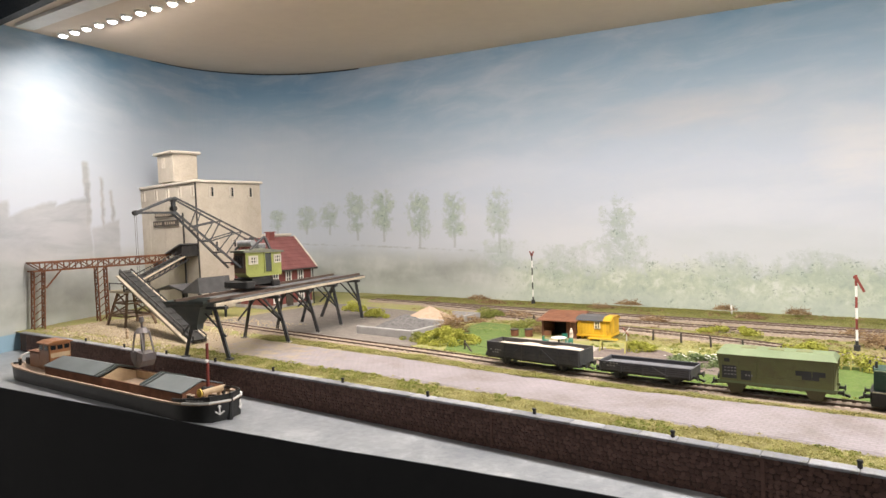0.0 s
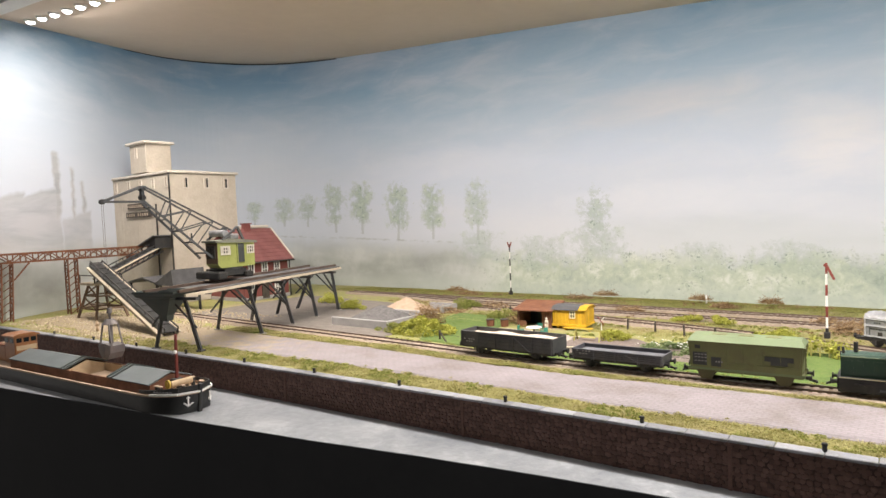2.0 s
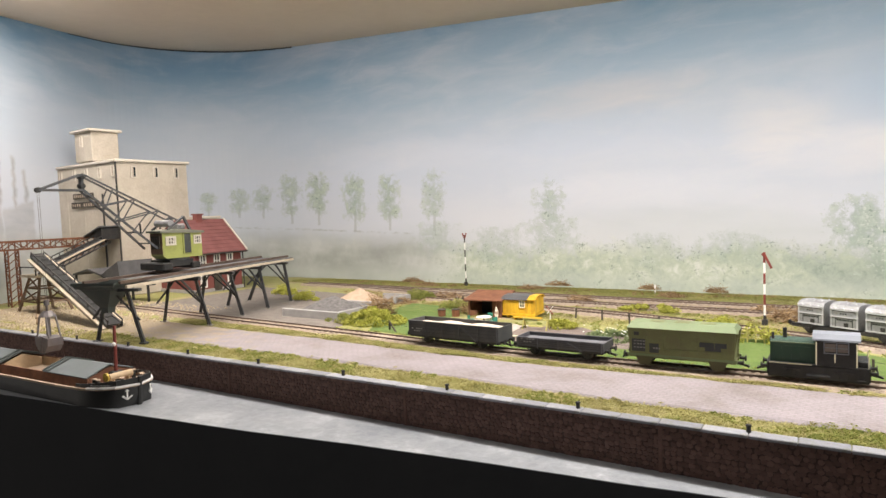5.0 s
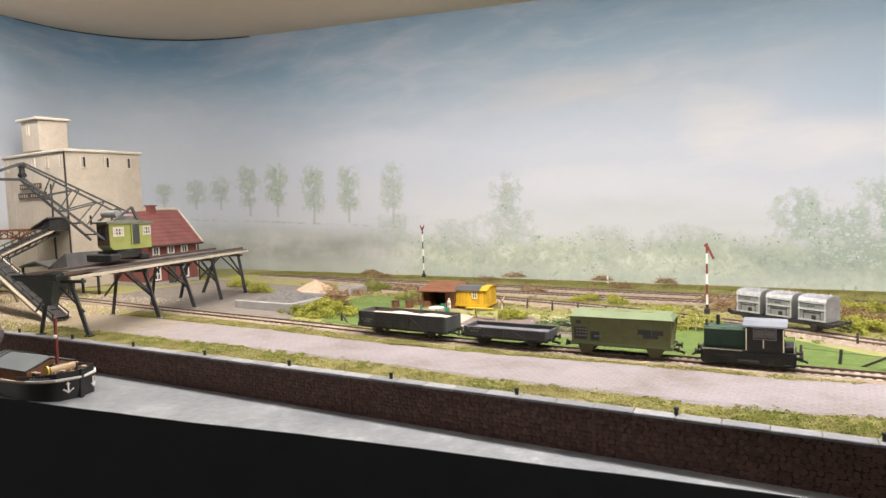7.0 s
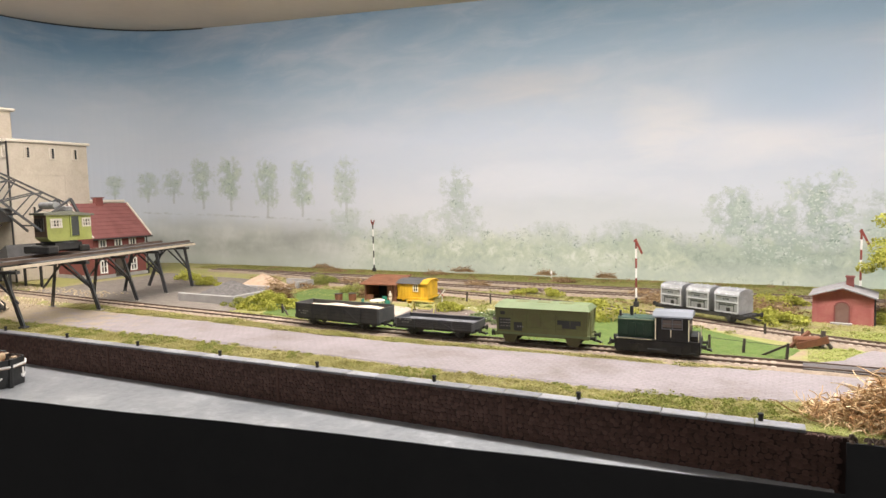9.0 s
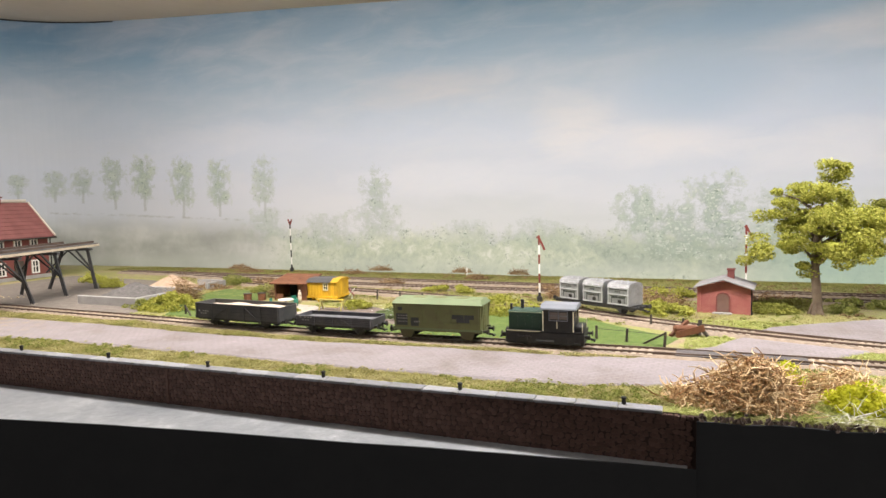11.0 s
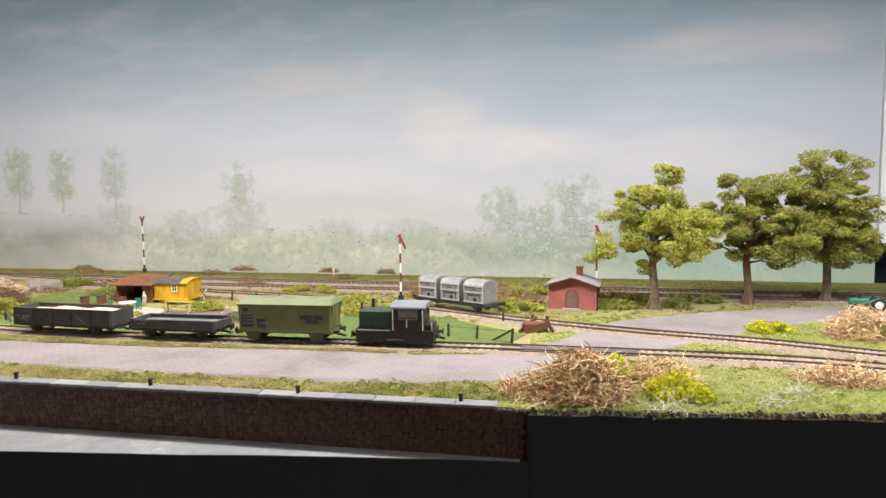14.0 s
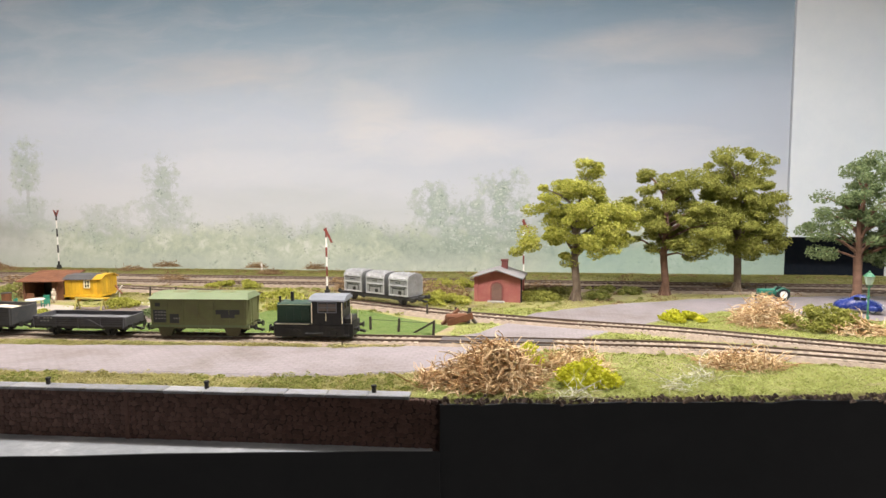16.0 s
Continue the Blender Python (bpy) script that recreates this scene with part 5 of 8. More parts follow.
def build_barge():
    b0 = thing("cargo_barge", -11.49, 3.56, WATER + 0.04, "black cargo barge with grey hatch covers and open hold", "barge", rz=4.2)
    L, B = 5.38, 0.355

    def half(s):
        if s < 0.09:
            return B * (0.72 + 0.28 * math.sin(s / 0.09 * math.pi / 2))
        if s > 0.875:
            return B * math.sqrt(max(0.0, 1 - ((s - 0.875) / 0.125) ** 2.4)) + 0.004
        return B

    def sheer(s):
        return 0.172 + 0.03 * max(0, 0.2 - s) / 0.2 + 0.03 * max(0, (s - 0.8) / 0.2) ** 1.6

    bm = bmesh.new()
    n = 48
    left, right = [], []
    st = [i / n for i in range(n + 1)]
    rows = []
    for s in st:
        h, z = half(s), sheer(s)
        sh = 0.97 if s < 0.9 else 0.93
        rows.append([bm.verts.new((s * L - (0.06 if s > 0.98 and k in (0, 5) else 0), y, zz)) for k, (y, zz) in enumerate(((-h * sh, -0.046), (-h, z * 0.5), (-h, z), (h, z), (h, z * 0.5), (h * sh, -0.046)))])
    for a, b in zip(rows, rows[1:]):
        for k in (0, 1, 3, 4):
            bm.faces.new((a[k], b[k], b[k + 1], a[k + 1]))
    bm.faces.new(rows[0])
    bm.faces.new(rows[-1][::-1])
    bmesh.ops.recalc_face_normals(bm, faces=bm.faces[:])
    hull = part("hull", bm, M_hull, b0, smooth=True)
    bm = bmesh.new()
    for a, b in zip(st, st[1:]):
        for e in (-1, 1):
            beam(bm, (a * L, e * half(a) * 1.01, sheer(a) - 0.01), (b * L, e * half(b) * 1.01, sheer(b) - 0.01), 0.03, 0.022)
    part("rubbing_strake", bm, M_tan, b0, "tan weathered rubbing strake")
    bm = bmesh.new()
    pts = [(s * L, -half(s) * 0.98) for s in st] + [(s * L, half(s) * 0.98) for s in reversed(st)]
    vs = [bm.verts.new((x, y, sheer(x / L) - 0.03)) for x, y in pts]
    m = len(st)
    for i in range(m - 1):
        bm.faces.new((vs[i], vs[i + 1], vs[2 * m - 2 - i], vs[2 * m - 1 - i]))
    part("deck", bm, M_tan, b0)
    # pale moulding round the bow, under the bulwark
    bm = bmesh.new()
    for a, b in zip(st, st[1:]):
        if a >= 0.9:
            for e in (-1, 1):
                beam(bm, (a * L, e * half(a) * 1.015, sheer(a) + 0.001), (b * L + 0.004, e * half(b) * 1.015, sheer(b) + 0.001), 0.034, 0.02)
    part("bow_moulding", bm, M_white, b0, "off-white moulding round the bow")
    # bulwark at the bow
    bm = bmesh.new()
    for a, b in zip(st, st[1:]):
        if a >= 0.86:
            for e in (-1, 1):
                h0, h1 = 0.02 + 0.045 * (a - 0.86) / 0.14, 0.02 + 0.045 * (b - 0.86) / 0.14
                beam(bm, (a * L, e * half(a) * 0.96, sheer(a) + 0.01 + h0 / 2), (b * L, e * half(b) * 0.96, sheer(b) + 0.01 + h1 / 2), 0.014, h0 + 0.01)
    part("bulwark", bm, M_hull, b0)
    # coaming and hatches
    x0, x1, y, zc = 1.22, 4.82, 0.265, 0.262
    for e in (-1, 1):
        solid("coaming", lambda b: box(b, x0, x1, e * y - 0.008, e * y + 0.008, 0.14, zc), M_woodbrown, b0, "brown coaming round the hold")
    for q in (x0 + 0.01, x1 - 0.01):
        solid("coaming_end", lambda b: prism(b, [(-y + 0.01, 0.14), (y - 0.01, 0.14), (y - 0.01, zc), (0, zc + 0.085), (-y + 0.01, zc)], q - 0.01, q + 0.01, "x"), M_woodbrown, b0)
    for a, c in ((x0, 2.86), (3.92, x1)):
        hatch = solid("hatch_cover", lambda b: prism(b, [(-y - 0.025, zc + 0.003), (-y - 0.025, zc + 0.014), (0, zc + 0.112), (y + 0.025, zc + 0.014), (y + 0.025, zc + 0.003), (0, zc + 0.098)], a, c, "x"), M_hatch, b0)
        for q in ((c,) if a < 2 else (a,)):
            for dq in (0.0, 0.09):
                qq = q - dq if a < 2 else q + dq
                for e in (-1, 1):
                    solid("cover_beam", lambda b: beam(b, (qq, e * (y + 0.025), zc + 0.018), (qq, 0, zc + 0.118), 0.028, 0.024), M_bunker, hatch)
    solid("hold_floor", lambda b: box(b, 2.86, 3.92, -y + 0.009, y - 0.009, 0.015, 0.03), M_paleboard, b0)
    for e in (-1, 1):
        solid("hold_lining", lambda b: box(b, 2.86, 3.92, e * (y - 0.014) - 0.004, e * (y - 0.014) + 0.004, 0.03, zc - 0.01), M_lining, b0, "tan boarded lining of the hold")
    for q in (2.86, 3.92):
        solid("bulkhead", lambda b: prism(b, [(-y + 0.02, 0.03), (y - 0.02, 0.03), (y - 0.02, zc - 0.01), (0, zc + 0.08), (-y + 0.02, zc - 0.01)], q - 0.008, q + 0.008, "x"), M_lining, b0)
    bm = bmesh.new()
    bmesh.ops.create_grid(bm, x_segments=24, y_segments=12, size=0.5)
    for v in bm.verts:
        v.co = Vector((3.39 + v.co.x * 1.03, v.co.y * 0.5, 0.13 + 0.07 * math.exp(-((v.co.x - 0.15) ** 2 + v.co.y ** 2) * 8) + 0.02 * noise.noise(v.co * 9)))
    part("sand_load", bm, M_sand, b0, "pale sand lying in the hold", True)
    # wheelhouse
    w = solid("wheelhouse", lambda b: box(b, 0.78, 1.12, -0.16, 0.16, 0.15, 0.575, 0.01), M_varnish, b0, "varnished wooden wheelhouse")
    solid("wheelhouse_roof", lambda b: prism(b, [(-0.185, 0.575), (-0.1, 0.605), (0.1, 0.605), (0.185, 0.575), (0.185, 0.56), (-0.185, 0.56)], 0.75, 1.15, "x"), M_varnish, w)
    for u in (-0.1, 0.0, 0.1):
        solid("pane", lambda b: box(b, 1.12, 1.126, u - 0.036, u + 0.036, 0.47, 0.535), M_darkglass, w)
    for u in (0.86, 1.03):
        solid("pane", lambda b: box(b, u - 0.055, u + 0.055, -0.166, -0.16, 0.47, 0.535), M_darkglass, w)
    solid("front_panel", lambda b: box(b, 1.12, 1.128, -0.14, 0.14, 0.35, 0.42), M_lining, w, "pale board below the panes")
    cab = solid("aft_cabin", lambda b: box(b, 0.36, 0.74, -0.14, 0.14, 0.15, 0.40, 0.015), M_varnish, b0)
    solid("cabin_roof", lambda b: box(b, 0.34, 0.76, -0.155, 0.155, 0.40, 0.415), M_woodbrown, cab)
    solid("skylight", lambda b: prism(b, [(-0.06, 0.415), (0.06, 0.415), (0.0, 0.46)], 0.45, 0.64, "x"), M_lining, cab)
    solid("chest", lambda b: box(b, 0.16, 0.3, -0.12, 0.04, 0.17, 0.28, 0.01), M_iron, b0)
    # white hoop at the stern
    bm = bmesh.new()
    for k in range(16):
        a, c = 2 * math.pi * k / 16, 2 * math.pi * (k + 1) / 16
        cyl(bm, (0.05 + 0.03 * math.cos(a), 0.14 * math.cos(a), 0.25 + 0.08 * math.sin(a)), (0.05 + 0.03 * math.cos(c), 0.14 * math.cos(c), 0.25 + 0.08 * math.sin(c)), 0.014, seg=6)
    part("stern_hoop", bm, M_white, b0, "white painted hoop")
    # foredeck gear
    solid("mast", lambda b: cyl(b, (4.9, 0.02, 0.16), (4.93, 0.02, 0.83), 0.022, 0.017, 8), M_red, b0, "short red mast")
    solid("mast_lamp", lambda b: (ball(b, (4.95, -0.01, 0.62), 0.026, 1), beam(b, (4.92, 0.02, 0.61), (4.96, -0.01, 0.61), 0.012)), M_white, b0)
    solid("mast_foot", lambda b: box(b, 4.86, 4.95, -0.05, 0.08, 0.16, 0.3, 0.012), M_iron, b0)
    wl = solid("windlass", lambda b: (cyl(b, (5.0, -0.13, 0.26), (5.0, 0.15, 0.26), 0.04, seg=12), box(b, 4.97, 5.03, -0.09, -0.07, 0.17, 0.29, 0.006), box(b, 4.97, 5.03, 0.09, 0.11, 0.17, 0.29, 0.006)), M_lining, b0)
    solid("hand_wheel", lambda b: (cyl(b, (5.0, -0.17, 0.27), (5.0, -0.15, 0.27), 0.05, seg=16), cyl(b, (5.0, -0.178, 0.27), (5.0, -0.17, 0.27), 0.022, seg=10)), M_brass, wl, "yellow brass wheel")
    solid("deck_hatch", lambda b: (box(b, 5.1, 5.2, -0.09, 0.05, 0.17, 0.205, 0.006), box(b, 5.12, 5.18, -0.07, 0.03, 0.205, 0.215, 0.004)), M_tan, b0)
    for x, yy in ((4.9, -0.24), (4.99, -0.25), (4.9, 0.24), (5.2, -0.1), (5.2, 0.14), (5.25, 0.12), (0.16, -0.2), (0.16, 0.2)):
        z_ = sheer(x / L) - 0.03
        bl = solid("mooring_bitt", lambda b: cyl(b, (x, yy, z_), (x, yy, z_ + 0.1), 0.023, seg=8), M_hull, b0)
        solid("bitt_cap", lambda b: cyl(b, (x, yy, z_ + 0.1), (x, yy, z_ + 0.112), 0.028, seg=8), M_tan, bl)
    solid("stem_head", lambda b: cyl(b, (L - 0.035, 0, -0.05), (L + 0.005, 0, 0.29), 0.03, 0.026, seg=8), M_hull, b0)
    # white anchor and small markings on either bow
    for e in (-1, 1):
        s = 0.993
        x, yy = s * L, e * (half(s) + 0.004)
        tx, ty = 0.66, -e * 0.75
        pt = lambda u, z, o=0.012: (x + tx * u + 0.7 * o, yy + ty * u + e * 0.7 * o, z)
        solid("anchor", lambda b: (beam(b, pt(0, 0.165), pt(0, 0.06), 0.013), beam(b, pt(-0.05, 0.095), pt(0, 0.055), 0.015), beam(b, pt(0.05, 0.095), pt(0, 0.055), 0.015), beam(b, pt(-0.02, 0.15), pt(0.02, 0.15), 0.01)), M_white, b0, "white painted anchor")
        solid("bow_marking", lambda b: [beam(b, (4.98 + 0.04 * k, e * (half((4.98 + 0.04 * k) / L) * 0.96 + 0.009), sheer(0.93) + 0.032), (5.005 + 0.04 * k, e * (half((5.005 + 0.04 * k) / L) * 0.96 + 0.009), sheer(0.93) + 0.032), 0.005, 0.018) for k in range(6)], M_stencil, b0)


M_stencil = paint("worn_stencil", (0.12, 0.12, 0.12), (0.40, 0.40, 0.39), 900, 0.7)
M_lining = paint("tan_boarding", (0.42, 0.31, 0.19), (0.58, 0.45, 0.29), 200, 0.75, dirt=(0.3, 0.2, 0.12))
M_tan = paint("tan_deck", (0.33, 0.24, 0.17), (0.52, 0.40, 0.30), 150, 0.7, dirt=(0.2, 0.15, 0.11))
M_brass = paint("yellow_brass", (0.45, 0.32, 0.05), (0.62, 0.46, 0.1), 150, 0.4, 0.3)
build_barge()


def build_bollards():
    first = thing("mooring_bollard", 0, quay_y(0) + 0.07, 0.02, "small black mooring bollard on the quay edge", "bollard", "bollards along the quay")
    solid("post", lambda b: cyl(b, (0, 0, -0.02), (0, 0, 0.035), 0.018, 0.015, 10), M_iron, first)
    solid("head", lambda b: cyl(b, (0, 0, 0.035), (0, 0, 0.048), 0.022, 0.019, 10), M_iron, first)
    for k in range(-9, 2):
        if k:
            x = 1.28 * k if k > -9 else -11.6
            copy_thing(first, pose(x * K, (quay_y(x) + 0.07) * K, 0.02 * K))


build_bollards()

# ---- railway stock ----


def wheelset(parent, x, r=0.06, cover=True, w=0.09):
    ws = solid("wheel", lambda b: [cyl(b, (x, e * 0.095 - 0.012, r + 0.01), (x, e * 0.095 + 0.012, r + 0.01), r, seg=14) for e in (-1, 1)] + [cyl(b, (x, -0.1, r + 0.01), (x, 0.1, r + 0.01), 0.012, seg=6)], M_iron, parent)
    if cover:
        for e in (-1, 1):
            solid("axle_guard", lambda b: (box(b, x - w * 0.5, x + w * 0.5, e * 0.135 - 0.006, e * 0.135 + 0.006, 0.05, 0.13, 0.004), box(b, x - 0.024, x + 0.024, e * 0.15 - 0.012, e * 0.15 + 0.012, 0.04, 0.09, 0.006), [beam(b, (x - w * (1.1 - 0.25 * k), e * 0.15, 0.118 - 0.012 * k), (x + w * (1.1 - 0.25 * k), e * 0.15, 0.118 - 0.012 * k), 0.016, 0.009) for k in range(3)], beam(b, (x - w * 1.2, e * 0.14, 0.13), (x - w * 0.5, e * 0.14, 0.06), 0.01), beam(b, (x + w * 1.2, e * 0.14, 0.13), (x + w * 0.5, e * 0.14, 0.06), 0.01)), M_iron, ws)
    return ws


def buffers(parent, x0, x1, z=0.115, material=None):
    for x, d in ((x0, -1), (x1, 1)):
        for e in (-1, 1):
            solid("buffer", lambda b: (cyl(b, (x, e * 0.1, z), (x + d * 0.05, e * 0.1, z), 0.015, seg=8), cyl(b, (x + d * 0.05, e * 0.1, z), (x + d * 0.06, e * 0.1, z), 0.03, seg=10)), M_iron, parent)
        solid("coupling", lambda b: (beam(b, (x, 0, z - 0.03), (x + d * 0.09, 0, z - 0.05), 0.02), beam(b, (x + d * 0.09, -0.03, z - 0.05), (x + d * 0.09, 0.03, z - 0.05), 0.015)), M_iron, parent)


RAIL_TOP = 0.048


def at_track(pts, x):
    line = along(pts, 400)
    i = min(range(len(line) - 1), key=lambda k: abs(line[k].x - x))
    d = line[i + 1] - line[i]
    return line[i].y, math.degrees(math.atan2(d.y, d.x))


M_wagonfloor = paint("grey_boards", (0.10, 0.105, 0.12), (0.19, 0.195, 0.215), 260, 0.85, dirt=(0.16, 0.13, 0.11))


def open_wagon(name, x, length, z0, z1, material, label, load):
    y, a = at_track(TRACK_1, x)
    w = thing(name, x, y, RAIL_TOP - 0.01, label, "goods wagon", "goods train", rz=a)
    h, s = length / 2, 0.165
    solid("underframe", lambda b: (box(b, -h, h, -0.14, 0.14, z0 - 0.035, z0 - 0.002), box(b, -h, h, -s, -s + 0.02, z0 - 0.02, z0 - 0.002), box(b, -h, h, s - 0.02, s, z0 - 0.02, z0 - 0.002)), M_iron, w)
    solid("floor_board", lambda b: box(b, -h + 0.009, h - 0.009, -s + 0.009, s - 0.009, z0, z0 + (0.015 if load else 0.05)), M_wagonfloor, w)
    for e in (-1, 1):
        for d in (-1, 1):
            solid("diagonal_brace", lambda b: beam(b, (d * h * 0.55, e * (s + 0.012), z0 - 0.01), (d * h * 0.2, e * (s + 0.012), z1 - 0.01), 0.01, 0.008), material, w)
    for e in (-1, 1):
        side = solid("side_wall", lambda b: box(b, -h, h, e * s - 0.008, e * s + 0.008, z0 - 0.005, z1, 0.003), material, w)
        n = 5 if z1 - z0 > 0.12 else 4
        for k in range(n + 1):
            q = -h + 0.01 + (2 * h - 0.02) * k / n
            solid("stake", lambda b: box(b, q - 0.005, q + 0.005, e * (s + 0.011) - 0.004, e * (s + 0.011) + 0.004, z0 - 0.02, z1 - 0.004), material, side)
        for k in (1, 2, 3):
            z = z0 + (z1 - z0) * k / 4
            solid("plank_joint", lambda b: box(b, -h + 0.01, h - 0.01, e * (s + 0.0085) - 0.001, e * (s + 0.0085) + 0.001, z - 0.002, z + 0.002), M_iron, side)
        solid("top_rim", lambda b: box(b, -h, h, e * s - 0.012, e * s + 0.012, z1, z1 + 0.008), material, side)
        # small worn stencil marks
        solid("marking", lambda b: [box(b, -h + 0.05 + 0.035 * k, -h + 0.075 + 0.035 * k, e * (s + 0.0095) - 0.001, e * (s + 0.0095) + 0.001, z, z + 0.014) for k in range(5) for z in (z0 + 0.07, z0 + 0.04) if (k + int(z * 100)) % 4], M_stencil, side)
    for d in (-1, 1):
        solid("end_wall", lambda b: box(b, d * h - 0.008, d * h + 0.008, -s, s, z0 - 0.005, z1 + (0.012 if d < 0 else 0), 0.003), material, w)
    for e in (-1, 1):
        solid("truss_rod", lambda b: (beam(b, (-h * 0.6, e * 0.13, z0 - 0.04), (-h * 0.25, e * 0.13, 0.05), 0.012), beam(b, (-h * 0.25, e * 0.13, 0.05), (h * 0.25, e * 0.13, 0.05), 0.012), beam(b, (h * 0.25, e * 0.13, 0.05), (h * 0.6, e * 0.13, z0 - 0.04), 0.012)), M_iron, w)
    for d in (-1, 1):
        wheelset(w, d * h * 0.62)
    buffers(w, -h, h)
    if load:
        bm = bmesh.new()
        bmesh.ops.create_grid(bm, x_segments=40, y_segments=10, size=0.5)
        for v in bm.verts:
            u, q = v.co.x, v.co.y
            z = z1 - 0.045 + 0.047 * max(math.exp(-((u + 0.12) / 0.14) ** 2), math.exp(-((u - 0.27) / 0.17) ** 2)) * math.cos(q * 2.4) + 0.006 * noise.noise(v.co * 30)
            v.co = Vector((u * (length - 0.03), q * (2 * s - 0.02), z))
        part("load", bm, M_paleload, w, "two heaps of pale sand", True)
    return w


open_wagon("open_wagon", -3.47, 1.30, 0.12, 0.285, M_wagon, "dark grey open wagon loaded with pale sand", True)
open_wagon("flat_wagon", -2.09, 0.98, 0.12, 0.205, M_wagon2, "slate-grey low-sided wagon standing empty", False)


M_hopperframe = paint("grimy_olive", (0.06, 0.058, 0.032), (0.12, 0.11, 0.06), 200, 0.8, dirt=(0.09, 0.06, 0.04), dirt_amount=0.6)


def hopper_wagon():
    x = -0.84
    y, a = at_track(TRACK_1, x)
    w = thing("covered_wagon", x, y, RAIL_TOP - 0.01, "weathered olive-green covered hopper wagon with dark panels", "goods wagon", "goods train", rz=a)
    h, s = 0.50, 0.165
    solid("underframe", lambda b: (box(b, -h, h, -0.14, 0.14, 0.10, 0.125), [beam(b, (-h + 0.12 * k, e * 0.15, 0.10), (-h + 0.12 * k, e * 0.15, 0.135), 0.014) for k in range(9) for e in (-1, 1)]), M_hopper, w)
    solid("sole_bar", lambda b: [box(b, -h - 0.01, h + 0.01, e * 0.155 - 0.01, e * 0.155 + 0.01, 0.118, 0.142) for e in (-1, 1)], M_hopper_roof, w)
    body = solid("body", lambda b: prism(b, [(-h + 0.015, 0.142), (h - 0.015, 0.142), (h - 0.005, 0.40), (-h + 0.005, 0.40)], -s, s, "y"), M_hopper, w)
    bm = bmesh.new()
    eave = [bm.verts.new(p) for p in ((-h - 0.012, -s - 0.012, 0.40), (h + 0.012, -s - 0.012, 0.40), (h + 0.012, s + 0.012, 0.40), (-h - 0.012, s + 0.012, 0.40))]
    top = [bm.verts.new(p) for p in ((-h + 0.02, -0.10, 0.45), (h - 0.02, -0.10, 0.45), (h - 0.02, 0.10, 0.45), (-h + 0.02, 0.10, 0.45))]
    for k in range(4):
        bm.faces.new((eave[k], eave[(k + 1) % 4], top[(k + 1) % 4], top[k]))
    bm.faces.new(eave[::-1])
    bm.faces.new(top)
    bmesh.ops.recalc_face_normals(bm, faces=bm.faces[:])
    part("roof", bm, M_hopper_roof, w, "pale green flat-topped roof")
    solid("roof_hatch", lambda b: [box(b, u - 0.07, u + 0.07, -0.05, 0.05, 0.45, 0.454, 0.002) for u in (-0.24, 0.0, 0.24)], M_hopper, w)
    solid("ladder", lambda b: [beam(b, (h + 0.012, v, 0.13), (h + 0.012, v, 0.39), 0.006) for v in (-0.13, -0.07)] + [beam(b, (h + 0.012, -0.13, 0.16 + 0.045 * k), (h + 0.012, -0.07, 0.16 + 0.045 * k), 0.005) for k in range(6)], M_hopper, w)
    for e in (-1, 1):
        q = e * (s + 0.004)
        solid("panel", lambda b: box(b, -0.46, -0.33, q - 0.003, q + 0.003, 0.165, 0.29), M_darkpanel, body)
        solid("panel", lambda b: box(b, -0.44, -0.39, q - 0.003, q + 0.003, 0.325, 0.36), M_darkpanel, body)
        solid("panel", lambda b: box(b, -0.29, -0.2, q - 0.003, q + 0.003, 0.16, 0.25), M_darkpanel, body)
        solid("panel", lambda b: (box(b, 0.18, 0.42, q - 0.003, q + 0.003, 0.25, 0.295), box(b, 0.23, 0.37, q - 0.003, q + 0.003, 0.215, 0.25)), M_darkpanel, body)
        solid("marking", lambda b: [box(b, -0.44 + 0.03 * k, -0.42 + 0.03 * k, q + e * 0.004 - 0.001, q + e * 0.004 + 0.001, z, z + 0.01) for k in range(4) for z in (0.2, 0.235, 0.265)] + [box(b, -0.25 + 0.025 * k, -0.235 + 0.025 * k, q + e * 0.004 - 0.001, q + e * 0.004 + 0.001, 0.2, 0.215) for k in range(3)], M_stencil, body)
        for k in range(7):
            u = -h + 0.03 + (2 * h - 0.06) * k / 6
            solid("rib", lambda b: box(b, u - 0.004, u + 0.004, q - 0.003, q + 0.002, 0.15, 0.40), M_hopper, body)
        solid("rail_strip", lambda b: (box(b, -0.14, 0.4, q - 0.004, q + 0.004, 0.195, 0.203), box(b, -h, h, q - 0.006, q + 0.006, 0.385, 0.40)), M_hopper, body)
    for d in (-1, 1):
        for e in (-1, 1):
            solid("end_brace", lambda b: beam(b, (d * (h - 0.03), e * 0.13, 0.14), (d * (h + 0.005), e * 0.13, 0.39), 0.018), M_hopper, w)
        ws = solid("wheel", lambda b: [cyl(b, (d * 0.34, e * 0.095 - 0.012, 0.065), (d * 0.34, e * 0.095 + 0.012, 0.065), 0.055, seg=14) for e in (-1, 1)], M_iron, w)
        for e in (-1, 1):
            solid("axle_guard", lambda b: (prism(b, [(d * 0.34 - 0.09, 0.125), (d * 0.34 + 0.09, 0.125), (d * 0.34 + 0.05, 0.03), (d * 0.34 - 0.05, 0.03)], e * 0.15 - 0.012, e * 0.15 + 0.012, "y")), M_hopperframe, ws)
    buffers(w, -h, h)


hopper_wagon()


# pale pane colour stands in for the lit cab interior
M_cabpane = paint("lit_cab_pane", (0.17, 0.145, 0.13), (0.30, 0.26, 0.235), 200, 0.15, bump=0)


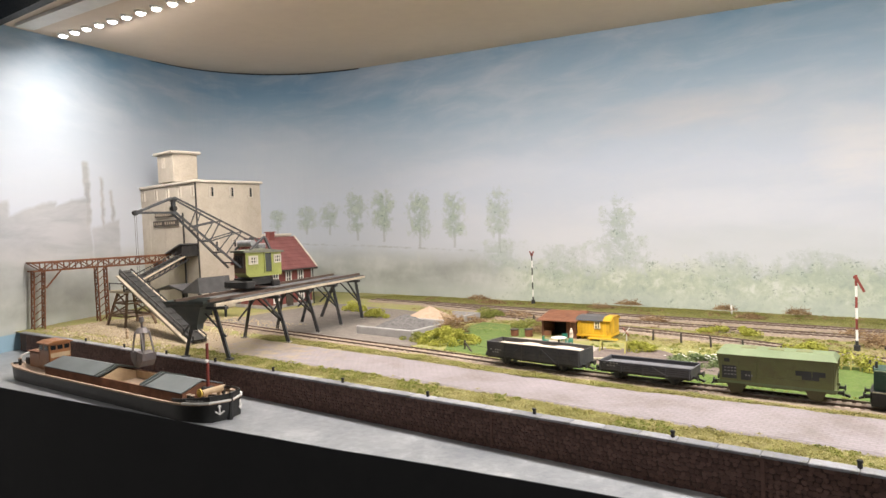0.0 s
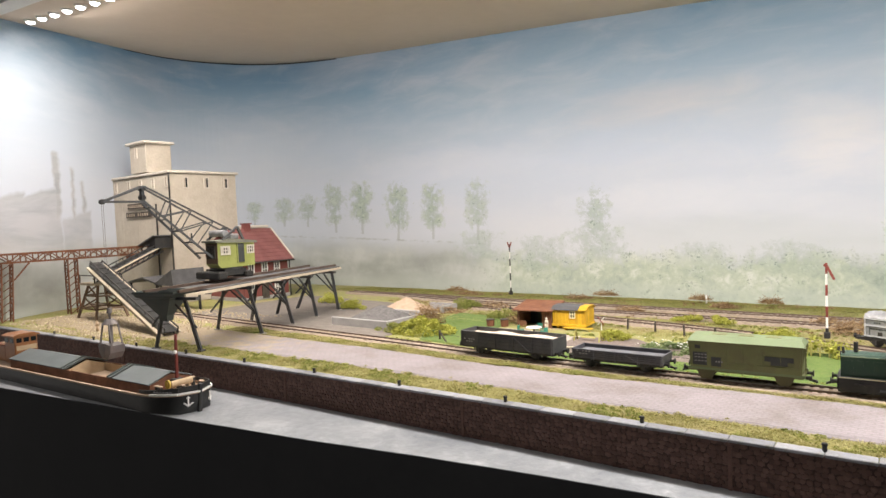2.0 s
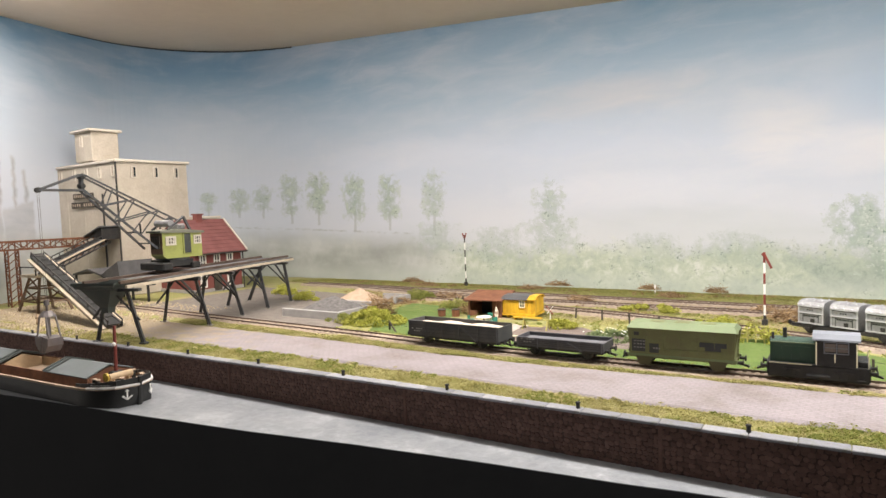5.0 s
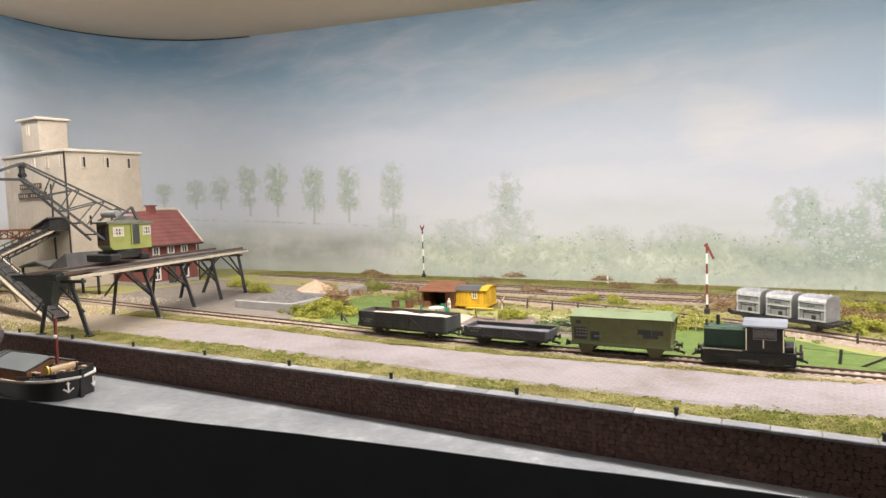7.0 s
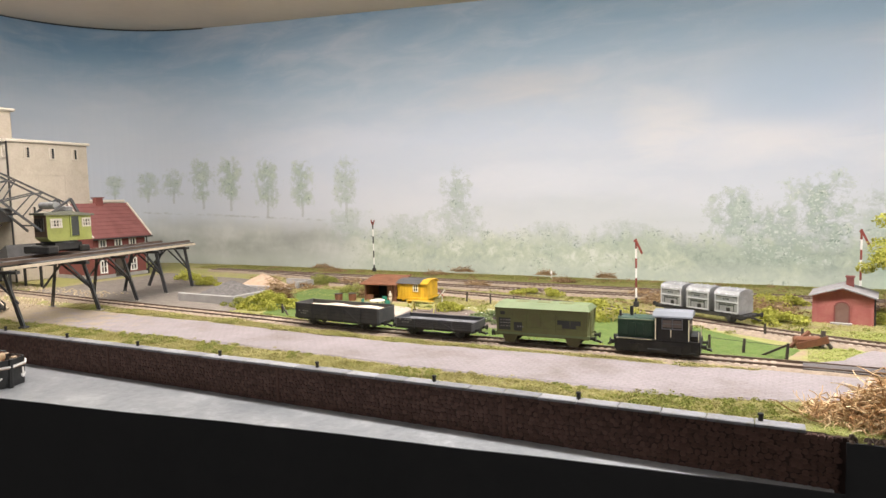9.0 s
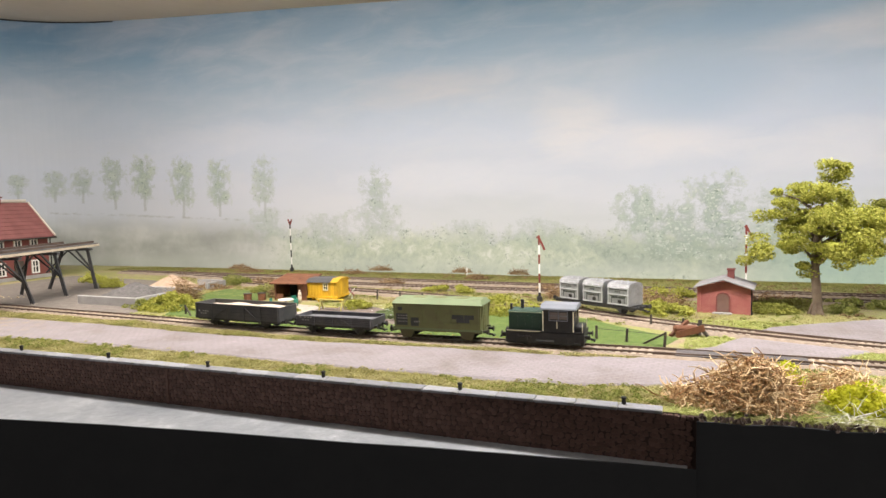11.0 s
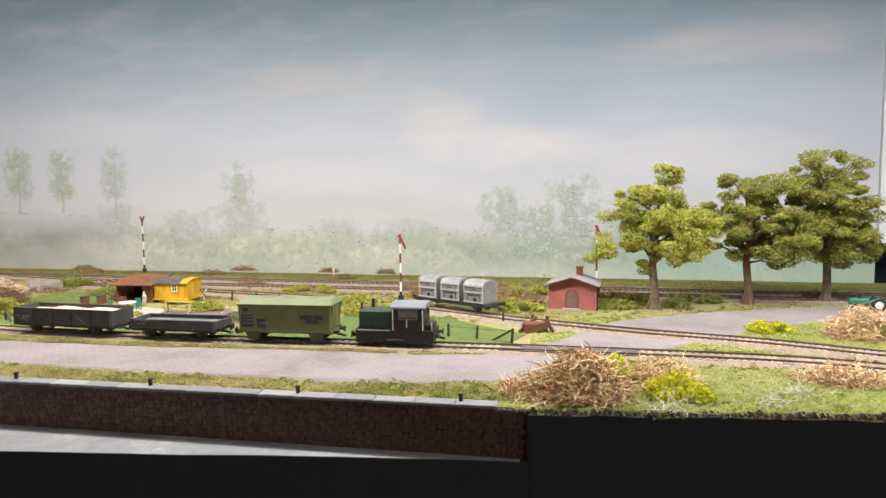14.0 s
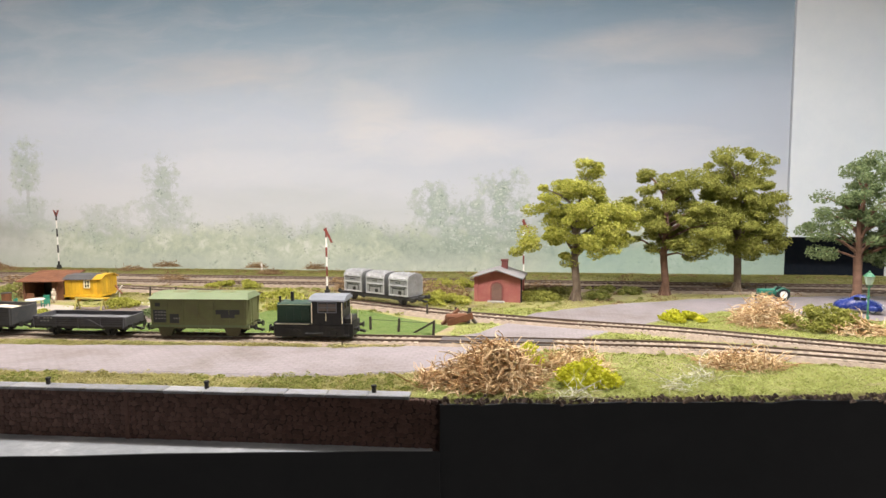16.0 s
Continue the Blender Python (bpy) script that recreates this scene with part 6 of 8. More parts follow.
def shunter():
    x = 0.31
    y, a = at_track(TRACK_1, x)
    w = thing("shunting_locomotive", x, y, RAIL_TOP - 0.01, "small dark green shunting locomotive with a pale blue cab roof", "locomotive", "goods train", rz=a)
    h, s = 0.39, 0.15
    solid("frame", lambda b: (box(b, -h, h, -s, s, 0.03, 0.155, 0.008), box(b, -h - 0.006, -h, -s, s, 0.05, 0.17), box(b, h, h + 0.006, -s, s, 0.05, 0.17)), M_loco_black, w)
    solid("running_plate", lambda b: box(b, -h, h, -s - 0.008, s + 0.008, 0.155, 0.163), M_loco_black, w)
    for e in (-1, 1):
        solid("lining", lambda b: box(b, -h + 0.01, -0.04, e * (s + 0.009) - 0.001, e * (s + 0.009) + 0.001, 0.157, 0.164), M_cream, w)
        for u in (-0.2, 0.2):
            solid("axle_box", lambda b: box(b, u - 0.035, u + 0.035, e * (s + 0.004) - 0.006, e * (s + 0.004) + 0.006, 0.05, 0.11, 0.004), M_loco_black, w)
    hood = solid("engine_hood", lambda b: prism(b, [(-0.11, 0.163), (0.11, 0.163), (0.11, 0.335), (0.09, 0.36), (-0.09, 0.36), (-0.11, 0.335)], -h + 0.02, -0.01, "x"), M_loco_green, w)
    for e in (-1, 1):
        solid("louvre_panel", lambda b: [box(b, -0.33 + 0.075 * k, -0.275 + 0.075 * k, e * 0.1115 - 0.003, e * 0.1115 + 0.003, 0.19, 0.31) for k in range(4)], M_loco_green, hood)
    solid("hood_edge", lambda b: [box(b, -h + 0.02, -0.01, e * 0.105 - 0.004, e * 0.105 + 0.004, 0.336, 0.344) for e in (-1, 1)], M_hopper_roof, hood)
    solid("exhaust", lambda b: cyl(b, (-h + 0.13, 0.03, 0.35), (-h + 0.13, 0.03, 0.45), 0.018, seg=8), M_iron, hood)
    solid("headlamp", lambda b: (cyl(b, (-h + 0.01, 0, 0.34), (-h + 0.05, 0, 0.34), 0.028, seg=10), cyl(b, (-h + 0.04, -0.07, 0.36), (-h + 0.04, -0.07, 0.42), 0.012, seg=6)), M_iron, hood)
    cab = solid("cab", lambda b: (box(b, -0.01, 0.30, -s, s, 0.163, 0.385)), M_loco_black, w)
    solid("cab_roof", lambda b: prism(b, [(-s - 0.015, 0.385), (s + 0.015, 0.385), (s + 0.01, 0.40), (0.08, 0.432), (-0.08, 0.432), (-s - 0.01, 0.40)], -0.035, 0.325, "x"), M_loco_roof, w, "pale blue-grey cab roof")
    for e in (-1, 1):
        solid("window", lambda b: (box(b, 0.06, 0.14, e * (s + 0.002) - 0.002, e * (s + 0.002) + 0.002, 0.29, 0.36), box(b, 0.155, 0.23, e * (s + 0.002) - 0.002, e * (s + 0.002) + 0.002, 0.29, 0.36)), M_cabpane, cab)
        solid("window_frame", lambda b: [box(b, *q, e * (s + 0.005) - 0.002, e * (s + 0.005) + 0.002, z0, z1) for q, z0, z1 in (((0.05, 0.058), 0.28, 0.37), ((0.06, 0.23), 0.322, 0.328), ((0.144, 0.152), 0.28, 0.37), ((0.232, 0.24), 0.28, 0.37), ((0.05, 0.24), 0.37, 0.376), ((0.05, 0.24), 0.272, 0.28))], M_loco_roof, cab)
        for u in (-0.005, 0.135, 0.295):
            solid("handrail", lambda b: cyl(b, (u, e * (s + 0.014), 0.17 if u != 0.135 else 0.20), (u, e * (s + 0.014), 0.37 if u != 0.135 else 0.27), 0.005, seg=5), M_cream, cab)
    for d, u in ((1, 0.30), (-1, -0.01)):
        solid("window", lambda b: [box(b, u + d * 0.001 - 0.002, u + d * 0.001 + 0.002, v - 0.04, v + 0.04, 0.3, 0.36) for v in (-0.07, 0.07)], M_darkglass, cab)
    solid("rear_locker", lambda b: box(b, 0.30, h - 0.01, -0.12, 0.12, 0.163, 0.22, 0.01), M_loco_black, w)
    for u in (-0.2, 0.2):
        solid("wheel", lambda b: [cyl(b, (u, e * 0.095 - 0.012, 0.06), (u, e * 0.095 + 0.012, 0.06), 0.05, seg=14) for e in (-1, 1)], M_iron, w)
    buffers(w, -h, h)
    for e in (-1, 1):
        solid("step", lambda b: (box(b, 0.3, 0.36, e * 0.165 - 0.015, e * 0.165 + 0.015, 0.05, 0.06), beam(b, (0.305, e * 0.165, 0.05), (0.305, e * 0.155, 0.155), 0.008), beam(b, (0.355, e * 0.165, 0.05), (0.355, e * 0.155, 0.155), 0.008)), M_loco_black, w)
        for u in (-0.2, 0.2):
            solid("leaf_spring", lambda b: [beam(b, (u - 0.07, e * 0.158, 0.10 + 0.006 * k), (u + 0.07, e * 0.158, 0.10 + 0.006 * k), 0.01, 0.005) for k in range(3)], M_iron, w)
        solid("air_tank", lambda b: cyl(b, (-0.08, e * 0.14, 0.06), (0.1, e * 0.14, 0.06), 0.026, seg=10), M_iron, w)
        solid("cab_step_rail", lambda b: cyl(b, (h - 0.01, e * 0.14, 0.16), (h - 0.01, e * 0.14, 0.26), 0.004, seg=5), M_cream, w)


shunter()


# lighter silver: highlights of ribs and straps put into their colour
M_silverlight = paint("silver_highlight", (0.42, 0.43, 0.45), (0.60, 0.61, 0.63), 160, 0.45, 0.2)


def container_wagon():
    x = 0.50
    y, a = 8.68, -27.0
    w = thing("container_wagon", x, y, RAIL_TOP - 0.01, "black flat wagon carrying three silver containers", "goods wagon", rz=a)
    h = 0.62
    solid("underframe", lambda b: (box(b, -h, h, -0.13, 0.13, 0.085, 0.115, 0.004), [box(b, -h, h, e * 0.14 - 0.01, e * 0.14 + 0.01, 0.08, 0.118) for e in (-1, 1)]), M_iron, w)
    for u in (-0.42, 0.42):
        wheelset(w, u)
    buffers(w, -h, h)
    for k in (-1, 0, 1):
        c = thing("freight_container", x, y, 0.0, "silver-grey ribbed freight container with a rounded lid", "container", "containers on the wagon", rz=a)
        c.matrix_world = pose(x * K, y * K, RAIL_TOP * K, 0, 0, a) @ pose(k * 0.385 * K, 0, 0.112 * K) @ Matrix.Diagonal((0.93, 1, 0.98, 1))
        q, s = 0.165, 0.15
        solid("body", lambda b: prism(b, [(-s + 0.02, 0.0), (s - 0.02, 0.0), (s, 0.03), (s, 0.20), (s - 0.02, 0.235), (-s + 0.02, 0.235), (-s, 0.20), (-s, 0.03)], -q, q, "x"), M_silver, c)
        solid("lid", lambda b: prism(b, [(-s - 0.006, 0.235), (s + 0.006, 0.235), (s - 0.02, 0.275), (0.06, 0.295), (-0.06, 0.295), (-s + 0.02, 0.275)], -q - 0.004, q + 0.004, "x"), M_silver, c)
        for e in (-1, 1):
            solid("rib", lambda b: [box(b, -q, q, e * (s + 0.005) - 0.005, e * (s + 0.005) + 0.005, z, z + 0.016) for z in (0.215, 0.135, 0.012)] + [box(b, u - 0.006, u + 0.006, e * (s + 0.004) - 0.004, e * (s + 0.004) + 0.004, 0.03, 0.215) for u in (-q + 0.01, q - 0.01)], M_silverlight, c)
            # level dark lines draw the shadow under the ribs; upright ones are seams
            solid("seam_shadow", lambda b: [box(b, -q + 0.02, q - 0.02, e * (s + 0.003) - 0.003, e * (s + 0.003) + 0.003, z, z + 0.007) for z in (0.207, 0.126)] + [box(b, u - 0.003, u + 0.003, e * (s + 0.003) - 0.003, e * (s + 0.003) + 0.003, 0.03, 0.126) for u in (-0.1, 0.1)], M_darkpanel, c)
            solid("hatch", lambda b: box(b, 0.0, 0.05, e * (s + 0.004) - 0.004, e * (s + 0.004) + 0.004, 0.03, 0.075), M_iron, c)
            solid("marking", lambda b: [box(b, -0.09 + 0.032 * i, -0.065 + 0.032 * i, e * (s + 0.002) - 0.002, e * (s + 0.002) + 0.002, 0.098, 0.114) for i in range(6)] + [box(b, -0.05 + 0.03 * i, -0.03 + 0.03 * i, e * (s + 0.002) - 0.002, e * (s + 0.002) + 0.002, 0.172, 0.186) for i in range(3)], M_darkpanel, c)
        for u in (-0.1, 0.0, 0.1):
            solid("lid_strap", lambda b: [beam(b, (u, e * (s + 0.004), 0.236), (u, e * 0.06, 0.299), 0.012) for e in (-1, 1)], M_silverlight, c)


container_wagon()

# ---- display lamps ----


def build_leds():
    first = None
    for k in range(42):
        x = -14.7 + 0.54 * k
        y = 5.6 + 0.027 * k
        z = ceil_z(x, y) - 0.02
        if first is None:
            first = thing("led_lamp", x, y, z, "small bright white lamp under the ceiling board", "lamp", "lamps in the strip")
            solid("holder", lambda b: cyl(b, (0, 0, 0.02), (0, 0, -0.03), 0.12, 0.10, 14), M_white, first)
            solid("lens", lambda b: ball(b, (0, 0, -0.03), 0.085, 2, (1, 1, 0.5)), M_led, first)
        else:
            copy_thing(first, pose(x * K, y * K, z * K))
    tagged(solid("strip_tray", lambda b: beam(b, (-14.3, 4.72, ceil_z(-14.3, 4.72) - 0.05), (8, 5.4, ceil_z(8, 5.4) - 0.05), 0.35, 0.06), M_white), "white tray along the front of the ceiling", "tray", kind="structure")


def led_paint():
    m, nt, bs = nodes_of("lamp_glow")
    bs.inputs["Emission Color"].default_value = (1, 0.97, 0.92, 1)
    bs.inputs["Emission Strength"].default_value = 12
    return m


M_led = led_paint()
build_leds()

# ---- garden plot and yard ----


def build_bin():
    g = thing("gravel_bin", -7.0, 7.95, 0, "low concrete bay holding dark gravel", "gravel bay")
    x0, x1, y0, y1 = -0.6, 0.70, -0.62, 0.55
    for a in ((x0, x1, y0, y0 + 0.05), (x1 - 0.05, x1, y0 + 0.05, y1), (x0, x1 - 0.05, y1 - 0.05, y1)):
        solid("bay_wall", lambda b: box(b, *a, 0, 0.15, 0.01), M_cement, g)
    bm = bmesh.new()
    bmesh.ops.create_grid(bm, x_segments=36, y_segments=36, size=0.5)
    for v in bm.verts:
        u, q = v.co.x, v.co.y
        z = 0.05 + 0.26 * max(0, 1 - math.hypot(u * 1.9, q * 1.9)) ** 0.9 + 0.025 * noise.noise((u * 16, q * 16, 0))
        v.co = Vector((u * 1.2 + 0.03, q * 1.1 - 0.05, z))
    part("gravel", bm, M_gravel, g, smooth=True)
    h = thing("sand_heap", -7.55, 9.25, 0, "cone of pale sand in a concrete bay", "sand heap")
    bm = bmesh.new()
    bmesh.ops.create_grid(bm, x_segments=30, y_segments=30, size=0.5)
    for v in bm.verts:
        u, q = v.co.x, v.co.y
        z = 0.26 * max(0, 1 - math.hypot(u, q) * 2) ** 0.85 + 0.012 * noise.noise((u * 14, q * 14, 2)) - 0.005
        v.co = Vector((u * 1.1, q * 0.8, z))
    part("sand", bm, M_sand, h, smooth=True)
    solid("bay_wall", lambda b: (box(b, 0.3, 0.95, 0.32, 0.37, 0, 0.13), box(b, 0.9, 0.95, -0.1, 0.32, 0, 0.13)), M_cement, h)


build_bin()


def build_shed():
    s = thing("garden_shed", -3.98, 8.62, 0, "yellow boarded wagon body used as a garden shed", "shed", rz=6)
    x0, x1, d = -0.05, 0.46, 0.40
    solid("wagon_frame", lambda b: (box(b, x0 - 0.02, x1 + 0.02, -0.02, d, 0.045, 0.075), [box(b, x, x + 0.04, 0.03, 0.07, 0, 0.045) for x in (x0 + 0.05, x1 - 0.1)], [box(b, x, x + 0.04, d - 0.07, d - 0.03, 0, 0.045) for x in (x0 + 0.05, x1 - 0.1)]), M_yellow, s)
    solid("body", lambda b: prism(b, [(0.0, 0.075), (d, 0.075), (d, 0.29), (d * 0.75, 0.325), (d * 0.25, 0.325), (0, 0.29)], x0, x1, "x"), M_yellow, s)
    n = 10
    for k in range(n):
        a = x0 + (x1 - x0) * k / n
        if not 0.22 < a + 0.03 < 0.33:
            solid("board", lambda b: box(b, a + 0.002, a + (x1 - x0) / n - 0.002, -0.008, -0.001, 0.08, 0.29), M_yellow, s)
    for k in range(7):
        a = d * k / 7
        solid("board", lambda b: box(b, x1 + 0.001, x1 + 0.008, a + 0.002, a + d / 7 - 0.002, 0.08, 0.295), M_yellow, s)
    window_in(s, "y", 0.27, 0.225, 0.09, 0.12, M_cream, 0.014, 1, at=-0.001)
    solid("roof", lambda b: prism(b, [(-0.03, 0.285), (d * 0.22, 0.332), (d * 0.78, 0.332), (d + 0.03, 0.285), (d + 0.03, 0.295), (d * 0.78, 0.345), (d * 0.22, 0.345), (-0.03, 0.295)], x0 - 0.02, x1 + 0.02 - 0.12, "x"), M_slate_dark, s, "dark tarred curved roof")
    solid("end_roof", lambda b: prism(b, [(-0.03, 0.285), (d * 0.22, 0.332), (d * 0.78, 0.332), (d + 0.03, 0.285), (d + 0.03, 0.295), (d * 0.78, 0.345), (d * 0.22, 0.345), (-0.03, 0.295)], x1 - 0.099, x1 + 0.03, "x"), M_yellow, s)
    solid("step", lambda b: (box(b, 0.15, 0.6, -0.12, -0.03, 0.03, 0.042), [box(b, x, x + 0.02, -0.11, -0.05, 0, 0.03) for x in (0.18, 0.55)]), M_yellow, s, "yellow plank step")
    lean = solid("lean_to", lambda b: (box(b, -0.62, -0.6, -0.02, 0.42, 0, 0.30), box(b, -0.6, -0.06, 0.40, 0.42, 0, 0.31)), M_woodbrown, s, "brown wooden lean-to")
    for x in (-0.62, -0.16):
        solid("post", lambda b: beam(b, (x + 0.01, -0.03, 0), (x + 0.01, -0.03, 0.27), 0.026), M_woodbrown, lean)
    solid("front_wall", lambda b: box(b, -0.22, -0.06, -0.025, -0.008, 0.0, 0.28), M_woodbrown, lean)
    solid("low_board", lambda b: box(b, -0.6, -0.48, -0.025, -0.008, 0.0, 0.1), M_woodbrown, lean)
    for k in range(8):
        x = -0.68 + 0.083 * k
        solid("roof_board", lambda b: prism(b, [(-0.11, 0.265), (0.45, 0.355), (0.45, 0.37), (-0.11, 0.28)], x + 0.001, x + 0.08, "x"), M_rust, lean)
    # black sheet standing in for the shade inside the lean-to
    solid("shade_sheet", lambda b: box(b, -0.55, -0.1, 0.30, 0.31, 0, 0.28), M_black, lean)


build_shed()


M_slat = paint("faded_yellow_slats", (0.36, 0.32, 0.085), (0.56, 0.51, 0.17), 200, 0.8, dirt=(0.25, 0.22, 0.09))


def build_garden():
    # table and chairs
    t = thing("garden_table", -4.08, 8.12, 0, "small white garden table outside the shed", "table")
    solid("tabletop", lambda b: cyl(b, (0, 0, 0.085), (0, 0, 0.095), 0.115, seg=20), M_white, t)
    solid("pedestal", lambda b: (cyl(b, (0, 0, 0), (0, 0, 0.085), 0.012, seg=6), cyl(b, (0, 0, 0), (0, 0, 0.01), 0.05, seg=10)), M_iron, t)
    first = None
    for x, y, a in ((-4.26, 8.05, 100), (-3.88, 8.06, -110), (-4.1, 8.32, 10)):
        if first is None:
            first = thing("garden_chair", x, y, 0, "dark green garden chair beside the white table", "chair", "chairs round the table", rz=a)
            solid("seat", lambda b: box(b, -0.04, 0.04, -0.04, 0.04, 0.05, 0.06), M_tractor, first)
            solid("backrest", lambda b: box(b, -0.04, 0.04, 0.034, 0.042, 0.06, 0.115), M_tractor, first)
            for u in (-0.033, 0.033):
                for v in (-0.033, 0.033):
                    solid("leg", lambda b: beam(b, (u, v, 0), (u, v, 0.05), 0.01), M_tractor, first)
        else:
            copy_thing(first, pose(x * K, y * K, 0, 0, 0, a))
    # yellow frame (swing) with a plank lying before it
    w = thing("garden_swing", -3.12, 7.9, 0, "yellow wooden swing frame on bare earth", "swing")
    solid("top_beam", lambda b: beam(b, (-0.2, 0, 0.16), (0.2, 0, 0.15), 0.014), M_slat, w)
    for x in (-0.2, 0.2):
        for e in (-1, 1):
            solid("leg", lambda b: beam(b, (x * 0.9, e * 0.06, 0), (x * 0.9, 0, 0.155), 0.014), M_slat, w)
    solid("plank_seat", lambda b: box(b, -0.1, 0.1, -0.02, 0.02, 0.05, 0.06), M_slat, w)
    p = thing("seesaw", -2.98, 7.32, 0, "tilted pale yellow seesaw plank", "seesaw", rz=-14)
    solid("plank", lambda b: beam(b, (-0.25, 0, 0.01), (0.22, 0, 0.07), 0.04, 0.012), M_cream, p)
    solid("pivot", lambda b: prism(b, [(-0.03, 0), (0.03, 0), (0, 0.035)], -0.03, 0.03, "y"), M_slat, p)
    # trellis with climbing green, yellow slats
    r = thing("bean_trellis", -1.32, 7.55, 0, "yellow slatted trellis with climbing beans", "trellis")
    for k in range(9):
        x = -0.32 + 0.08 * k
        solid("slat", lambda b: beam(b, (x, 0, 0), (x, 0, 0.2 + 0.02 * (k % 2)), 0.014), M_slat, r)
    solid("rail", lambda b: (beam(b, (-0.33, 0, 0.15), (0.33, 0, 0.15), 0.012), beam(b, (-0.33, 0, 0.07), (0.33, 0, 0.07), 0.012)), M_slat, r)
    r2 = thing("bean_trellis", -0.6, 8.15, 0, "yellow slatted trellis beside the rear fence", "trellis")
    for k in range(7):
        x = -0.27 + 0.09 * k
        solid("slat", lambda b: beam(b, (x, 0, 0), (x, 0, 0.17 + 0.02 * (k % 2)), 0.014), M_slat, r2)
    solid("rail", lambda b: (beam(b, (-0.29, 0, 0.14), (0.29, 0, 0.14), 0.012), beam(b, (-0.29, 0, 0.06), (0.29, 0, 0.06), 0.012)), M_slat, r2)
    k2 = thing("warning_cross", -3.3, 8.75, 0, "small red and white warning cross on a post", "sign")
    solid("post", lambda b: beam(b, (0, 0, 0), (0, 0, 0.1), 0.014), M_white, k2)
    solid("cross_arm", lambda b: beam(b, (-0.05, -0.01, 0.08), (0.05, -0.01, 0.2), 0.02, 0.008), M_white, k2)
    solid("cross_arm", lambda b: beam(b, (0.05, -0.018, 0.08), (-0.05, -0.018, 0.2), 0.02, 0.008), M_red, k2)
    wp = thing("white_post", -2.82, 12.45, -0.07, "thin white lineside post in the verge", "post")
    solid("stake", lambda b: box(b, -0.014, 0.014, -0.01, 0.01, -0.02, 0.17, 0.003), M_white, wp)
    solid("plate", lambda b: box(b, -0.018, 0.018, -0.014, -0.01, 0.11, 0.16, 0.001), M_white, wp)
    for x, y in ((-5.0, 8.35), (-4.8, 8.45)):
        u = thing("rain_barrel", x, y, 0, "rusty brown garden barrel", "barrel", "barrels by the plot")
        solid("drum", lambda b: cyl(b, (0, 0, 0), (0, 0, 0.11), 0.06, 0.065, 12), M_rust, u)
        solid("rim", lambda b: cyl(b, (0, 0, 0.11), (0, 0, 0.12), 0.07, seg=12), M_postwood, u)
    for poly, nm in (([(-3.3, 7.15), (-2.5, 7.1), (-2.2, 7.9), (-2.6, 8.3), (-3.4, 8.05)], "garden_bed"), ([(-2.3, 7.25), (-0.95, 7.2), (-0.85, 7.9), (-1.6, 8.2), (-2.15, 7.95)], "garden_bed"), ([(-4.9, 7.75), (-3.4, 7.5), (-3.3, 8.1), (-4.4, 8.3), (-5.0, 8.2)], "garden_path")):
        flat_patch(nm, poly, 0.012, 0.03, M_soil if nm == "garden_bed" else M_path, "dark dug garden soil" if nm == "garden_bed" else "pale sandy garden path by the shed", "soil" if nm == "garden_bed" else "path")


M_soil = paint("dug_soil", (0.13, 0.10, 0.085), (0.25, 0.20, 0.175), 600, 0.95, bump=0.9)
M_path = paint("sandy_path", (0.34, 0.29, 0.25), (0.55, 0.49, 0.43), 400, 0.95, bump=0.7)
build_garden()


def build_fences():
    def fence(name, pts, h, label, wires=(0.1,)):
        f = thing(name, 0, 0, 0, label, "fence")
        for i, (x, y) in enumerate(pts):
            lean = 0.012 * math.sin(i * 7.3)
            solid("post", lambda b: cyl(b, (x, y, -0.01), (x + lean, y, h * (1 + 0.1 * math.sin(i * 3.1))), 0.016, 0.013, 6), M_postwood, f)
        for z in wires:
            for (a, b_), (c, d) in zip(pts, pts[1:]):
                solid("wire", lambda b: cyl(b, (a, b_, z), (c, d, z), 0.0022, seg=4), M_iron, f)
        return f

    f = fence("post_fence", [(-5.05, 7.1), (-4.47, 6.94), (-3.99, 6.91), (-3.48, 6.88), (-3.0, 6.94), (-2.67, 6.94), (-2.22, 7.02), (-1.82, 7.03), (-1.38, 7.05), (-0.9, 7.02)], 0.14, "row of short dark wooden fence posts")
    solid("stay", lambda b: beam(b, (-5.05, 7.1, 0.12), (-4.85, 7.0, 0.0), 0.018), M_postwood, f)
    fence("post_fence", [(-5.4, 9.6), (-4.9, 9.45), (-3.0, 9.0), (-2.57, 8.95), (-2.12, 8.82), (-1.68, 8.72), (-1.2, 8.55), (-0.7, 8.35), (-0.25, 8.15)], 0.15, "dark wooden fence posts beside the rear track")
    f = fence("post_fence", [(0.72, 7.15), (1.04, 7.08), (1.42, 7.02)], 0.15, "dark wooden fence posts by the green plot", (0.12,))
    solid("stay", lambda b: beam(b, (1.42, 7.02, 0.13), (1.2, 7.05, 0.0), 0.02), M_postwood, f)
    fence("post_fence", [(1.2, 8.0), (1.55, 7.85)], 0.14, "two short dark posts near the siding", ())


build_fences()


